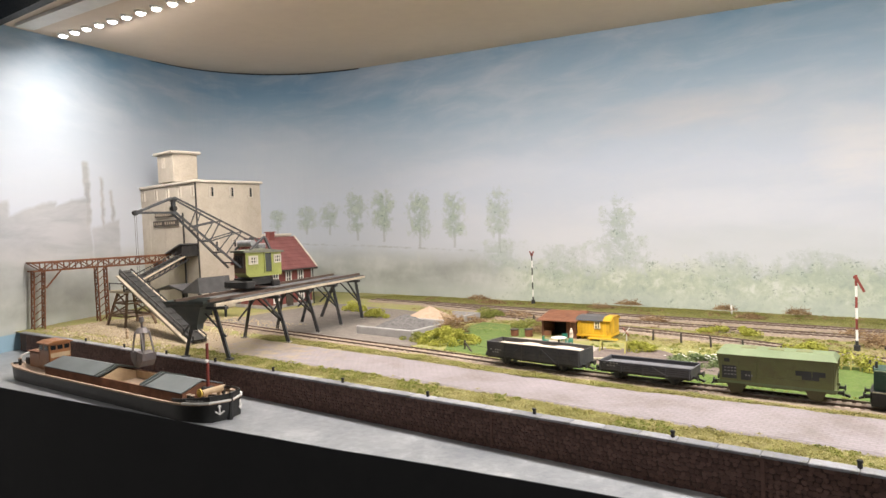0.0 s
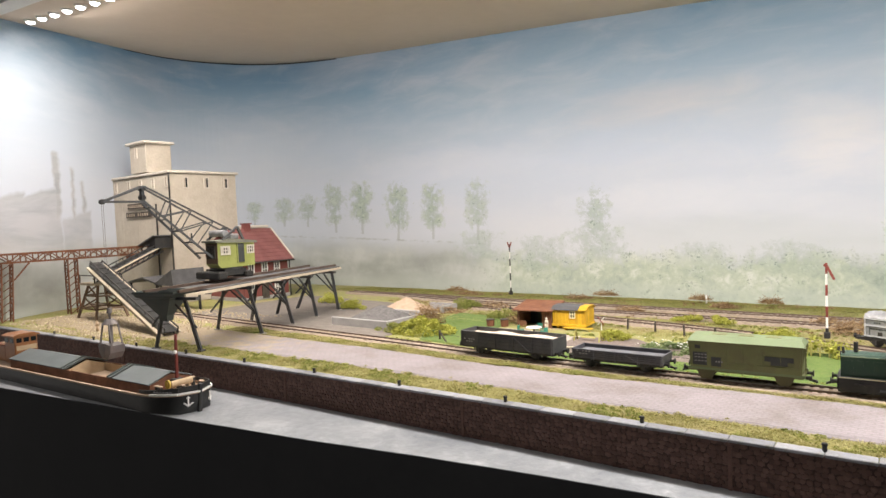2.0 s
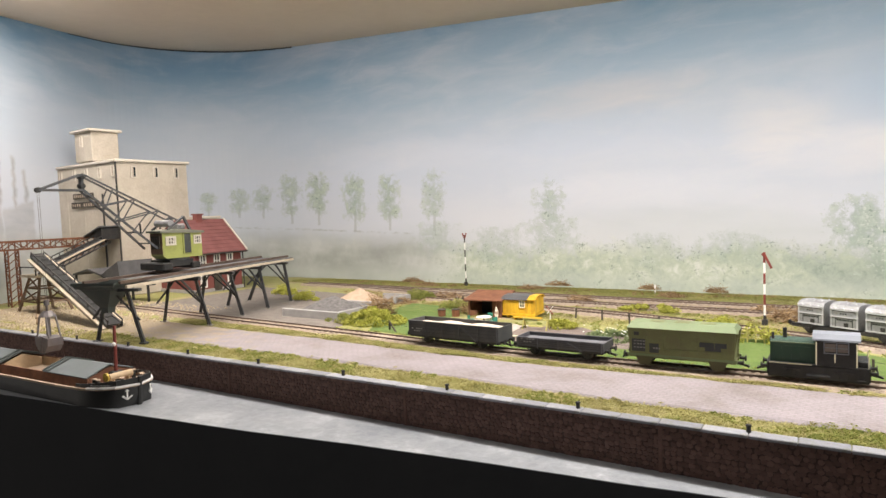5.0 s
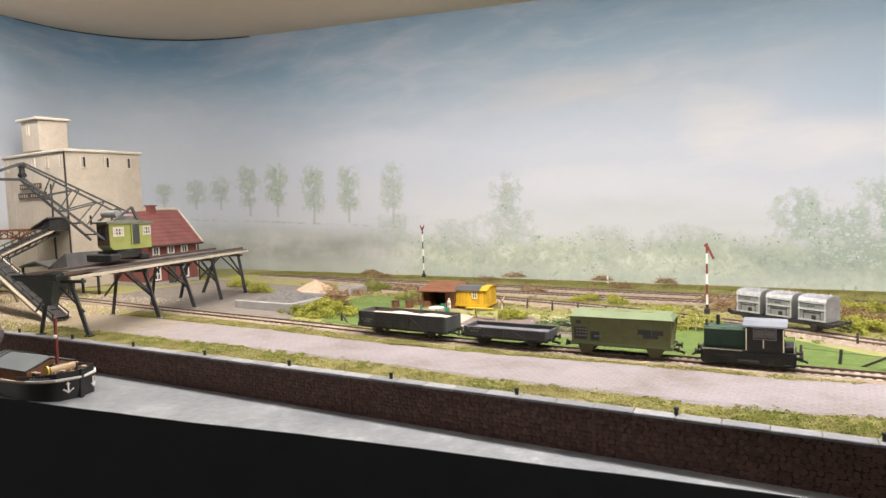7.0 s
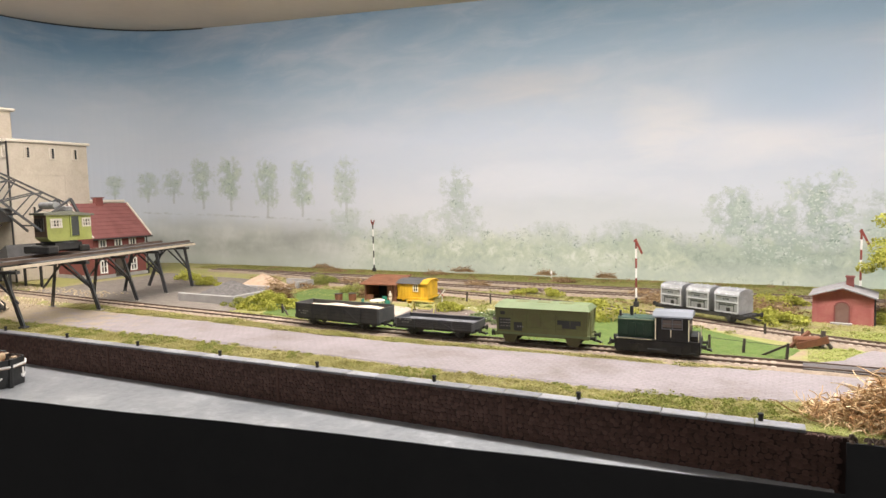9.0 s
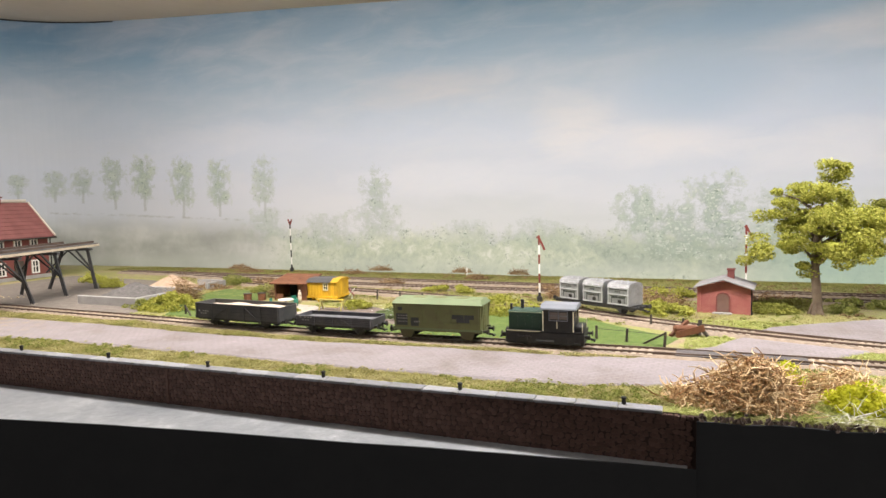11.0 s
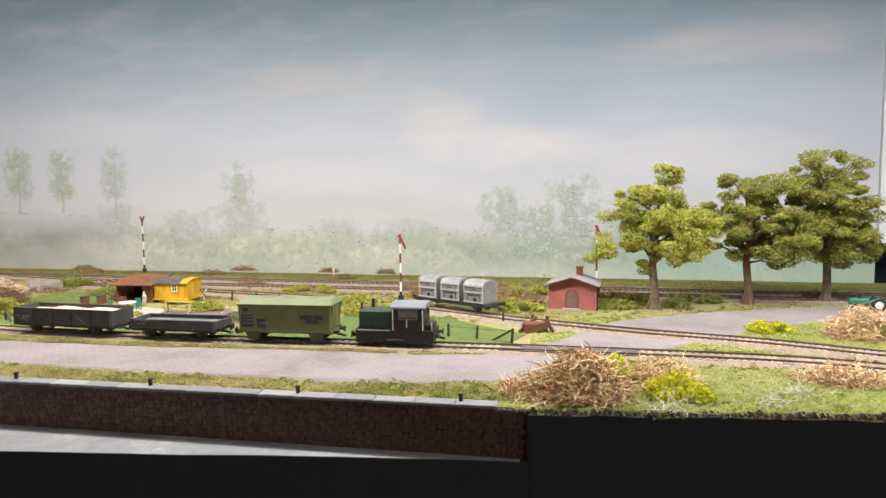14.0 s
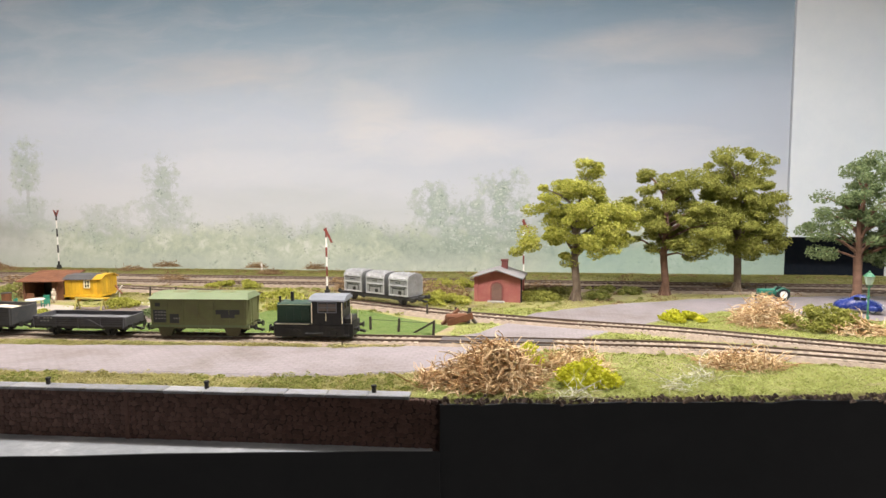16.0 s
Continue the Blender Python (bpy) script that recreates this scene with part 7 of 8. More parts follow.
def build_scrap():
    s = thing("rusty_scrap", 1.63, 7.6, 0, "rusty brown heap of scrap and old sleepers", "scrap heap", rz=15)
    solid("crate", lambda b: (box(b, -0.16, 0.1, -0.06, 0.06, 0.02, 0.11, 0.02)), M_rust, s)
    solid("beam", lambda b: beam(b, (-0.2, -0.02, 0.0), (0.0, 0.05, 0.15), 0.035), M_woodbrown, s)
    solid("beam", lambda b: beam(b, (0.1, 0.0, 0.0), (0.12, 0.02, 0.17), 0.035), M_postwood, s)
    solid("beam", lambda b: beam(b, (0.18, -0.04, 0.0), (0.1, 0.02, 0.13), 0.03), M_postwood, s)
    solid("plate", lambda b: beam(b, (-0.15, -0.08, 0.02), (0.14, -0.07, 0.1), 0.012, 0.07), M_rust, s)


build_scrap()


def signal_post(x, y, h, c1, c2, arm, label):
    s = thing("signal_post", x, y, 0, label, "signal")
    solid("base", lambda b: cyl(b, (0, 0, -0.02), (0, 0, h * 0.13), 0.022, 0.018, 8), M_iron, s)
    n = 6
    for k in range(n):
        z0, z1 = h * (0.13 + 0.87 * k / n), h * (0.13 + 0.87 * (k + 1) / n)
        solid("band", lambda b: cyl(b, (0, 0, z0), (0, 0, z1), 0.0145, seg=8), (c2, c1)[k % 2], s)
    solid("foot_box", lambda b: box(b, -0.035, 0.035, -0.03, 0.03, -0.02, 0.07, 0.006), M_iron, s)
    if arm == "arm":
        solid("arm", lambda b: (beam(b, (0.0, -0.02, h * 0.98), (0.09, -0.02, h * 0.78), 0.03, 0.012), cyl(b, (-0.01, -0.03, h * 0.97), (-0.01, 0.0, h * 0.97), 0.02, seg=8)), M_red, s, "red signal arm hanging down")
    else:
        solid("fork", lambda b: (beam(b, (0, 0, h * 0.93), (-0.05, 0, h * 1.04), 0.022), beam(b, (0, 0, h * 0.93), (0.05, 0, h * 1.04), 0.022)), M_red, s, "red forked head")


signal_post(-6.93, 12.1, 1.12, M_iron, M_white, "fork", "thin black and white banded signal post")
signal_post(-0.5, 9.43, 0.97, M_red, M_white, "arm", "thin red and white banded signal post")
signal_post(2.31, 11.05, 1.02, M_red, M_white, "arm", "thin red and white signal behind the brick hut")


def build_hut():
    h = thing("brick_hut", 1.98, 9.02, 0, "small faded red brick lineside hut with a grey roof", "hut", rz=-6)
    w, d, e, p = 0.29, 0.46, 0.335, 0.43
    bm = bmesh.new()
    prism(bm, [(-w, 0), (w, 0), (w, e), (0, p), (-w, e)], 0, d, "y")
    part("wall", bm, M_hut_red, h)
    for sx in (-1, 1):
        solid("roof", lambda b: prism(b, [(0, p + 0.003), (0, p + 0.018), (sx * (w + 0.06), e + 0.0), (sx * (w + 0.06), e - 0.014)], -0.07, d + 0.07, "y"), M_slate, h, "grey sheet roof")
    solid("door", lambda b: prism(b, [(-0.075, 0.02), (0.065, 0.02), (0.065, 0.215), (0.045, 0.245), (-0.005, 0.258), (-0.055, 0.245), (-0.075, 0.215)], -0.008, 0.004, "y"), M_grubby, h, "weathered brown arched door")
    solid("door_arch", lambda b: [beam(b, (p[0], -0.006, p[1]), (q[0], -0.006, q[1]), 0.014, 0.016) for p, q in (((-0.08, 0.02), (-0.08, 0.215)), ((-0.08, 0.215), (-0.058, 0.252)), ((-0.058, 0.252), (-0.005, 0.267)), ((-0.005, 0.267), (0.048, 0.252)), ((0.048, 0.252), (0.07, 0.215)), ((0.07, 0.215), (0.07, 0.02)))], M_brick_red, h)
    solid("door_step", lambda b: box(b, -0.12, 0.1, -0.07, 0.0, 0, 0.02), M_cement, h)
    c = solid("chimney", lambda b: (box(b, 0.02, 0.1, 0.26, 0.34, p - 0.06, p + 0.10), box(b, 0.01, 0.11, 0.25, 0.35, p + 0.10, p + 0.115)), M_brick_red, h)
    for y in (-0.03, d - 0.02):
        for sx in (-1, 1):
            solid("quoin", lambda b: box(b, sx * w - 0.02, sx * w + 0.02, y + 0.02, y + 0.04, 0, e), M_hut_red, h)
    solid("downpipe", lambda b: cyl(b, (w + 0.03, 0.02, 0.0), (w + 0.03, 0.02, e), 0.01, seg=6), M_iron, h)


M_grubby = paint("grubby_door", (0.13, 0.07, 0.055), (0.21, 0.125, 0.10), 300, 0.8)
build_hut()

# ---- crossing planks and road vehicles ----


def build_crossing():
    c = thing("crossing_deck", 2.1, 6.69, 0.02, "grey plank level crossing between the rails", "crossing")
    for k in range(4):
        solid("plank", lambda b: box(b, -0.55, 0.55, -0.07 + 0.037 * k, -0.038 + 0.037 * k, 0.002, 0.02, 0.002), M_crossing, c)
    for a, b_ in ((-0.135, -0.11), (0.11, 0.135)):
        solid("edge_plank", lambda b: box(b, -0.55, 0.55, a, b_, -0.004, 0.016, 0.002), M_crossing, c)


M_crossing = paint("dark_planks", (0.085, 0.075, 0.075), (0.15, 0.135, 0.135), 300, 0.85)
build_crossing()


def vehicle_wheel(parent, x, y, r, w, rim):
    t = solid("wheel", lambda b: cyl(b, (x, y - w / 2, r), (x, y + w / 2, r), r, seg=18), M_rubber, parent)
    solid("rim", lambda b: cyl(b, (x, y - w / 2 - 0.004, r), (x, y + w / 2 + 0.004, r), r * 0.58, seg=14), rim, t)


def build_tractor():
    t = thing("farm_tractor", 5.62, 9.48, 0.018, "green farm tractor with pale wheel rims", "tractor", rz=178)
    t.scale = (0.85, 0.85, 0.85)
    solid("bonnet", lambda b: box(b, -0.02, 0.24, -0.05, 0.05, 0.09, 0.17, 0.015), M_tractor, t)
    solid("body", lambda b: (box(b, -0.18, 0.0, -0.045, 0.045, 0.07, 0.13, 0.01), box(b, 0.02, 0.22, -0.03, 0.03, 0.05, 0.09)), M_tractor, t)
    solid("seat", lambda b: (box(b, -0.16, -0.09, -0.035, 0.035, 0.13, 0.145), box(b, -0.17, -0.155, -0.035, 0.035, 0.14, 0.19)), M_iron, t)
    solid("steering_wheel", lambda b: (cyl(b, (-0.03, 0, 0.15), (-0.055, 0, 0.21), 0.005, seg=5), cyl(b, (-0.052, 0, 0.205), (-0.058, 0, 0.212), 0.035, seg=12)), M_iron, t)
    for e in (-1, 1):
        solid("mudguard", lambda b: [beam(b, (-0.11 + 0.105 * math.cos(a), e * 0.1, 0.085 + 0.105 * math.sin(a)), (-0.11 + 0.105 * math.cos(a + 0.5), e * 0.1, 0.085 + 0.105 * math.sin(a + 0.5)), 0.06, 0.008) for a in (0.6, 1.1, 1.6, 2.1)], M_tractor, t)
        vehicle_wheel(t, -0.11, e * 0.1, 0.095, 0.05, M_white)
        vehicle_wheel(t, 0.19, e * 0.085, 0.05, 0.03, M_white)
    solid("exhaust", lambda b: cyl(b, (0.12, 0.02, 0.17), (0.12, 0.02, 0.24), 0.007, seg=6), M_iron, t)


build_tractor()


def build_car():
    c = thing("small_car", 6.28, 8.66, 0.018, "small rounded blue saloon car", "car", rz=-32)
    prof = [(-0.25, 0.05), (-0.24, 0.10), (-0.19, 0.135), (-0.10, 0.155), (-0.05, 0.19), (0.0, 0.205), (0.06, 0.20), (0.11, 0.155), (0.17, 0.135), (0.23, 0.105), (0.25, 0.06), (0.24, 0.04), (-0.24, 0.04)]
    bm = bmesh.new()
    rings = []
    for y, f, dz in ((-0.085, 0.86, 0.0), (-0.08, 0.96, 0.0), (-0.06, 1.0, 0.003), (0.06, 1.0, 0.003), (0.08, 0.96, 0), (0.085, 0.86, 0)):
        rings.append([bm.verts.new((x * (0.94 + 0.06 * f), y * (0.78 if z > 0.15 else 1.0), 0.04 + (z - 0.04) * (0.9 + 0.1 * f) + dz)) for x, z in prof])
    n = len(prof)
    for a, b in zip(rings, rings[1:]):
        for i in range(n):
            bm.faces.new((a[i], a[(i + 1) % n], b[(i + 1) % n], b[i]))
    bm.faces.new(rings[0][::-1])
    bm.faces.new(rings[-1])
    bmesh.ops.recalc_face_normals(bm, faces=bm.faces[:])
    body = part("body", bm, M_car, c, smooth=True)
    for e in (-1, 1):
        for x in (-0.15, 0.15):
            vehicle_wheel(c, x, e * 0.072, 0.042, 0.028, M_silver)
            solid("fender", lambda b: ball(b, (x, e * 0.07, 0.06), 0.06, 2, (1.0, 0.42, 0.75)), M_car, body, smooth=True)
        solid("side_window", lambda b: (box(b, -0.04, 0.02, e * 0.072 - 0.003, e * 0.072 + 0.003, 0.155, 0.188), box(b, 0.03, 0.085, e * 0.072 - 0.003, e * 0.072 + 0.003, 0.155, 0.185)), M_darkglass, body)
        solid("headlight", lambda b: ball(b, (0.235, e * 0.06, 0.085), 0.015, 1), M_white, body)
    solid("windscreen", lambda b: beam(b, (0.073, 0, 0.192), (0.108, 0, 0.16), 0.1, 0.006), M_darkglass, body)
    solid("bumper", lambda b: (box(b, 0.25, 0.258, -0.075, 0.075, 0.045, 0.055), box(b, -0.258, -0.25, -0.075, 0.075, 0.045, 0.055)), M_silver, c)


build_car()


def build_street_lamp():
    s = thing("street_lamp", 6.06, 8.0, 0.0, "old green cast-iron street lamp", "street lamp")
    solid("post", lambda b: (cyl(b, (0, 0, 0), (0, 0, 0.09), 0.024, 0.018, 8), cyl(b, (0, 0, 0.09), (0, 0, 0.44), 0.011, 0.009, 8), cyl(b, (0, 0, 0.30), (0, 0, 0.315), 0.018, seg=8)), M_lampgreen, s)
    solid("ladder_bar", lambda b: (beam(b, (-0.035, 0, 0.43), (0, 0, 0.40), 0.008), beam(b, (0.035, 0, 0.43), (0, 0, 0.40), 0.008)), M_lampgreen, s)
    solid("lantern", lambda b: cyl(b, (0, 0, 0.44), (0, 0, 0.53), 0.03, 0.052, 6), M_lampglass, s, "pale lantern glass")
    solid("cap", lambda b: (cyl(b, (0, 0, 0.53), (0, 0, 0.57), 0.06, 0.02, 6), ball(b, (0, 0, 0.58), 0.014, 1)), M_lampgreen, s)


M_lampglass = paint("lantern_glass", (0.42, 0.55, 0.48), (0.55, 0.66, 0.6), 200, 0.2)
build_street_lamp()


def figurine(x, y, z, material, label):
    bm = bmesh.new()
    cyl(bm, (0, 0, 0), (0, 0, 0.10), 0.022, 0.03, 8)
    cyl(bm, (0, 0, 0.10), (0, 0, 0.155), 0.034, 0.022, 8)
    ball(bm, (0, 0, 0.175), 0.02, 1)
    ob = part("figurine", bm, material, smooth=True)
    ob.matrix_world = pose(x * K, y * K, z * K)
    tagged(ob, label, "figurine")


figurine(6.45, 8.3, 0.018, M_blue, "tiny plain blue plastic figurine on the road")
figurine(-11.1, 5.0, 0.018, M_skinless, "tiny plain ochre plastic figurine on the quay")
figurine(-4.0, 8.36, 0.012, M_paleload, "tiny plain pale plastic figurine by the shed")

# ---- plants ----


def stuff(name, verts, faces, material, label, category, parent=None, kind="stuff", smooth=False):
    me = bpy.data.meshes.new(name)
    me.from_pydata([tuple(v) for v in (np.asarray(verts) * K)], [], faces)
    me.materials.append(material)
    ob = new(name, me)
    if parent is not None:
        ob.parent = parent
        return ob
    return tagged(ob, label, category, kind=kind)


RNG = np.random.default_rng(5)


def leaf_cloud(centres, radii, per, size):
    """Small leaf triangles on lumpy clumps."""
    n = len(centres)
    c = np.repeat(np.asarray(centres), per, axis=0)
    r = np.repeat(np.asarray(radii), per)[:, None]
    d = RNG.normal(size=(n * per, 3))
    d /= np.linalg.norm(d, axis=1)[:, None]
    d[:, 2] *= 0.62
    p = c + d * r * (0.55 + 0.5 * RNG.random((n * per, 1)))
    a = RNG.normal(size=(n * per, 3))
    a /= np.linalg.norm(a, axis=1)[:, None]
    a[:, 2] *= 0.55
    b = np.cross(a, d + 0.3 * RNG.normal(size=d.shape))
    b /= np.linalg.norm(b, axis=1)[:, None] + 1e-6
    s = size * (0.6 + 0.8 * RNG.random((n * per, 1)))
    v = np.stack([p - a * s, p + b * s * 0.7, p + a * s, p - b * s * 0.7], axis=1).reshape(-1, 3)
    f = np.arange(len(v)).reshape(-1, 4).tolist()
    return v, f


def build_tree(x, y, h, lobes, leaf, bark, label, trunk_r=0.085, seed=1, clumps=95, low=0.5):
    rnd = random.Random(seed)
    t = thing("tree", x, y, 0, label, "tree", "trees by the road")
    # lobes: (dx, dy, z, radius, radius up)
    pts = []
    weights = [a[3] ** 2 * a[4] for a in lobes]
    while len(pts) < clumps:
        a = rnd.choices(lobes, weights)[0]
        d = Vector((rnd.gauss(0, 1), rnd.gauss(0, 1), rnd.gauss(0, 1))).normalized() * (rnd.random() ** 0.28)
        pts.append(Vector((a[0] + d.x * a[3] * 1.1, a[1] + d.y * a[3], a[2] + d.z * a[4] * 1.08)))
    bm = bmesh.new()
    spine = [Vector((0, 0, -0.03)), Vector((0.015, 0, 0.12)), Vector((rnd.uniform(-.03, .03), 0.01, h * 0.3)), Vector((rnd.uniform(-.05, .05), 0, h * 0.55)), Vector((rnd.uniform(-.08, .08), 0, h * 0.85))]
    rad = [trunk_r * 1.15, trunk_r * 0.85, trunk_r * 0.8, trunk_r * 0.5, trunk_r * 0.15]
    for (a, b), (r0, r1) in zip(zip(spine, spine[1:]), zip(rad, rad[1:])):
        cyl(bm, a, b, r0, r1, 9, False)
    for k in range(5):
        a = k * 1.26 + seed
        cyl(bm, (math.cos(a) * trunk_r * 1.5, math.sin(a) * trunk_r * 1.5, -0.03), (math.cos(a) * trunk_r * 0.4, math.sin(a) * trunk_r * 0.4, 0.16), trunk_r * 0.35, trunk_r * 0.3, 6, False)
    part("trunk", bm, bark, t, smooth=True)
    bm = bmesh.new()
    for k in range(26):
        p = pts[rnd.randrange(len(pts))]
        u = min(0.95, max(0.3, (p.z - 0.25) / h))
        s = spine[2].lerp(spine[4], min(1, max(0, (u - 0.3) / 0.6)))
        m = s.lerp(p, 0.5) + Vector((0, 0, 0.05))
        cyl(bm, s, m, trunk_r * 0.33, trunk_r * 0.2, 5, False)
        cyl(bm, m, p, trunk_r * 0.2, trunk_r * 0.06, 5, False)
    part("branchwork", bm, bark, t, smooth=True)
    radii = [rnd.uniform(0.08, 0.165) for _ in pts]
    v, f = leaf_cloud([tuple(p) for p in pts], radii, 330, 0.015)
    stuff("crown", v, f, leaf, "", "", t)


build_tree(3.03, 9.25, 1.85, [(0.04, 0, 1.64, 0.32, 0.22), (-0.1, 0, 1.3, 0.5, 0.28), (0.2, 0, 1.05, 0.55, 0.3), (-0.45, 0, 0.85, 0.3, 0.16), (0.3, 0, 0.75, 0.42, 0.16), (-0.68, 0.0, 0.68, 0.16, 0.12), (0.05, 0, 0.55, 0.28, 0.1)], M_leaf_y, M_bark, "model tree with loose yellow-green foliage", 0.062, 3, 140)
build_tree(4.3, 9.85, 1.85, [(0.1, 0, 1.6, 0.42, 0.2), (-0.1, 0, 1.2, 0.62, 0.26), (0.3, 0, 1.0, 0.6, 0.3), (-0.4, 0, 0.95, 0.3, 0.18), (0.25, 0, 0.66, 0.45, 0.14), (-0.45, 0, 1.45, 0.16, 0.1)], M_leaf_g, M_bark2, "broad model tree with dense olive foliage", 0.06, 5, 160)
build_tree(5.34, 10.1, 2.05, [(0.0, 0, 1.8, 0.42, 0.2), (0.15, 0, 1.4, 0.5, 0.3), (0.05, 0, 1.0, 0.5, 0.26), (0.2, 0, 0.7, 0.4, 0.15), (-0.3, 0, 1.5, 0.25, 0.2)], M_leaf_g, M_bark, "tall model tree with dense olive foliage", 0.062, 8, 160)
build_tree(6.6, 9.4, 1.95, [(0.05, 0, 1.7, 0.28, 0.2), (0.0, 0, 1.3, 0.45, 0.25), (-0.3, 0, 0.95, 0.35, 0.2), (0.4, 0, 1.0, 0.4, 0.3), (-0.45, 0, 0.6, 0.18, 0.14), (0.4, 0, 0.6, 0.3, 0.15)], M_leaf_b, M_bark2, "model tree with sparse grey-green foliage", 0.065, 11, 95)


def shrub(name, x, y, rx, ry, h, material, label, n=22, size=0.018, seed=0):
    c, r = [], []
    rnd = random.Random(seed + int(x * 100))
    for _ in range(n):
        a, q = rnd.uniform(0, 6.283), math.sqrt(rnd.random())
        c.append((x + rx * q * math.cos(a), y + ry * q * math.sin(a), h * (1 - q * q) * rnd.uniform(0.35, 0.9) + 0.02))
        r.append(rnd.uniform(0.35, 0.6) * min(h, 0.16) + 0.015)
    v, f = leaf_cloud(c, r, 120, size * 0.85)
    v[:, 2] = np.maximum(v[:, 2], 0.004)
    return stuff(name, v, f, material, label, "shrub", kind="")


def tangle(name, x, y, rx, ry, h, material, label, n=500, seed=0, length=0.22, thick=0.0062):
    """A heap of dry stalks: bent three-sided strands."""
    rnd = random.Random(seed + 17)
    V, F = [], []
    for _ in range(n):
        a, q = rnd.uniform(0, 6.283), math.sqrt(rnd.random())
        top = h * (1 - q ** 2)
        p = Vector((x + rx * q * math.cos(a), y + ry * q * math.sin(a), rnd.uniform(0.0, 0.9) * top))
        d = Vector((rnd.gauss(0, 1), rnd.gauss(0, 1), rnd.gauss(0.05, 0.45))).normalized()
        ln = length * rnd.uniform(0.35, 1.0)
        ring = None
        for k in range(5):
            w = thick * (1 - 0.16 * k)
            u = d.orthogonal().normalized()
            s = d.cross(u)
            base = len(V)
            for j in range(3):
                e = p + (u * math.cos(2.094 * j) + s * math.sin(2.094 * j)) * w
                e.z = max(e.z, 0.003)
                V.append(tuple(e))
            if ring is not None:
                for j in range(3):
                    F.append((ring + j, ring + (j + 1) % 3, base + (j + 1) % 3, base + j))
            ring = base
            p = p + d * (ln / 4)
            d = (d + Vector((rnd.gauss(0, 0.5), rnd.gauss(0, 0.5), rnd.gauss(-0.15, 0.4)))).normalized()
    return stuff(name, V, F, material, label, "dry brush", kind="")


tangle("dry_brush", 2.15, 5.42, 0.36, 0.26, 0.40, M_straw, "big heap of dry straw-coloured brushwood", 1500, 1, 0.24, 0.0075)
tangle("dry_brush", 1.92, 5.36, 0.42, 0.22, 0.2, M_straw, "straggling dry straw at the heap's foot", 620, 2, 0.24, 0.007)
tangle("dry_brush", 2.78, 5.85, 0.27, 0.22, 0.23, M_straw, "smaller heap of dry brushwood", 520, 3)
tangle("dry_brush", 4.18, 6.13, 0.36, 0.16, 0.13, M_straw, "low tangle of dry brown stalks", 520, 4, 0.26)
tangle("dry_brush", 5.0, 7.95, 0.36, 0.3, 0.38, M_straw, "heap of dry straw beside the road", 900, 5, 0.24, 0.007)
tangle("dry_brush", 5.75, 7.55, 0.34, 0.2, 0.16, M_straw, "dry straw among green shrubs", 350, 6)
tangle("dry_weed", -6.1, 8.1, 0.2, 0.2, 0.42, M_rustweed, "brown withered reeds beside the bay", 420, 7, 0.34)
tangle("dry_weed", -4.75, 8.9, 0.22, 0.2, 0.24, M_rustweed, "brown withered bush behind the shed", 240, 8, 0.22)
shrub("green_shrub", 2.86, 5.5, 0.24, 0.15, 0.14, M_leaf_bright, "bright yellow-green shrub in the meadow", 26)
shrub("green_shrub", 2.32, 5.75, 0.14, 0.12, 0.36, M_leaf_bright, "yellow-green shrub within the dry brush", 14)
shrub("green_shrub", 4.12, 7.98, 0.22, 0.18, 0.12, M_leaf_bright, "low yellow-green shrub by the road", 18)
shrub("green_shrub", 5.5, 7.72, 0.45, 0.25, 0.26, M_leaf_g, "spreading olive shrub beside the road", 34)
shrub("green_shrub", 3.35, 9.35, 0.12, 0.12, 0.16, M_weed, "small dark shrub at the tree's foot", 10)
shrub("green_shrub", -5.65, 7.45, 0.5, 0.34, 0.26, M_leaf_y, "big yellow-green bush beside the gravel bay", 50)
shrub("green_shrub", -6.1, 7.35, 0.4, 0.22, 0.12, M_weed, "low green bush by the track", 24)
shrub("green_shrub", -5.3, 9.2, 0.25, 0.2, 0.14, M_weed, "dark green bush in the garden", 18)
shrub("green_shrub", -4.0, 7.62, 0.5, 0.14, 0.08, M_leaf_y, "row of leafy garden greens", 34, 0.014)
shrub("green_shrub", -2.85, 8.15, 0.24, 0.14, 0.12, M_leaf_y, "leafy yellow-green bush in the garden", 18)
shrub("green_shrub", -1.9, 7.75, 0.4, 0.25, 0.1, M_leaf_b, "bed of pale green garden plants", 36, 0.014)
shrub("green_shrub", -1.3, 7.6, 0.34, 0.08, 0.2, M_leaf_y, "climbing beans on the trellis", 26, 0.014)
shrub("green_shrub", -1.0, 8.9, 0.3, 0.16, 0.16, M_leaf_y, "yellow-green weeds between the tracks", 22)
shrub("green_shrub", 1.3, 8.85, 0.3, 0.2, 0.16, M_leaf_y, "yellow-green weeds beside the hut", 20)
shrub("green_shrub", 2.6, 9.35, 0.3, 0.2, 0.1, M_leaf_g, "weeds between hut and tree", 18)
shrub("green_shrub", -9.9, 9.4, 0.3, 0.2, 0.22, M_leaf_y, "bush under the loading bridge", 20)
for i, (x, y, rx, h) in enumerate(((-0.1, 10.0, 0.5, 0.2), (0.9, 9.6, 0.45, 0.22), (2.7, 10.0, 0.4, 0.14), (-2.3, 11.6, 0.25, 0.1), (-5.2, 11.9, 0.3, 0.1), (-7.8, 11.7, 0.4, 0.1), (1.3, 9.3, 0.3, 0.16), (-0.6, 10.4, 0.25, 0.14), (5.5, 10.5, 0.35, 0.1), (-3.6, 10.6, 0.25, 0.12), (-6.6, 9.3, 0.35, 0.12))):
    tangle("rusty_weed", x, y, rx, rx * 0.5, h, M_rustweed, "rusty brown dry weeds by the tracks", 260, 20 + i, 0.16, 0.006)
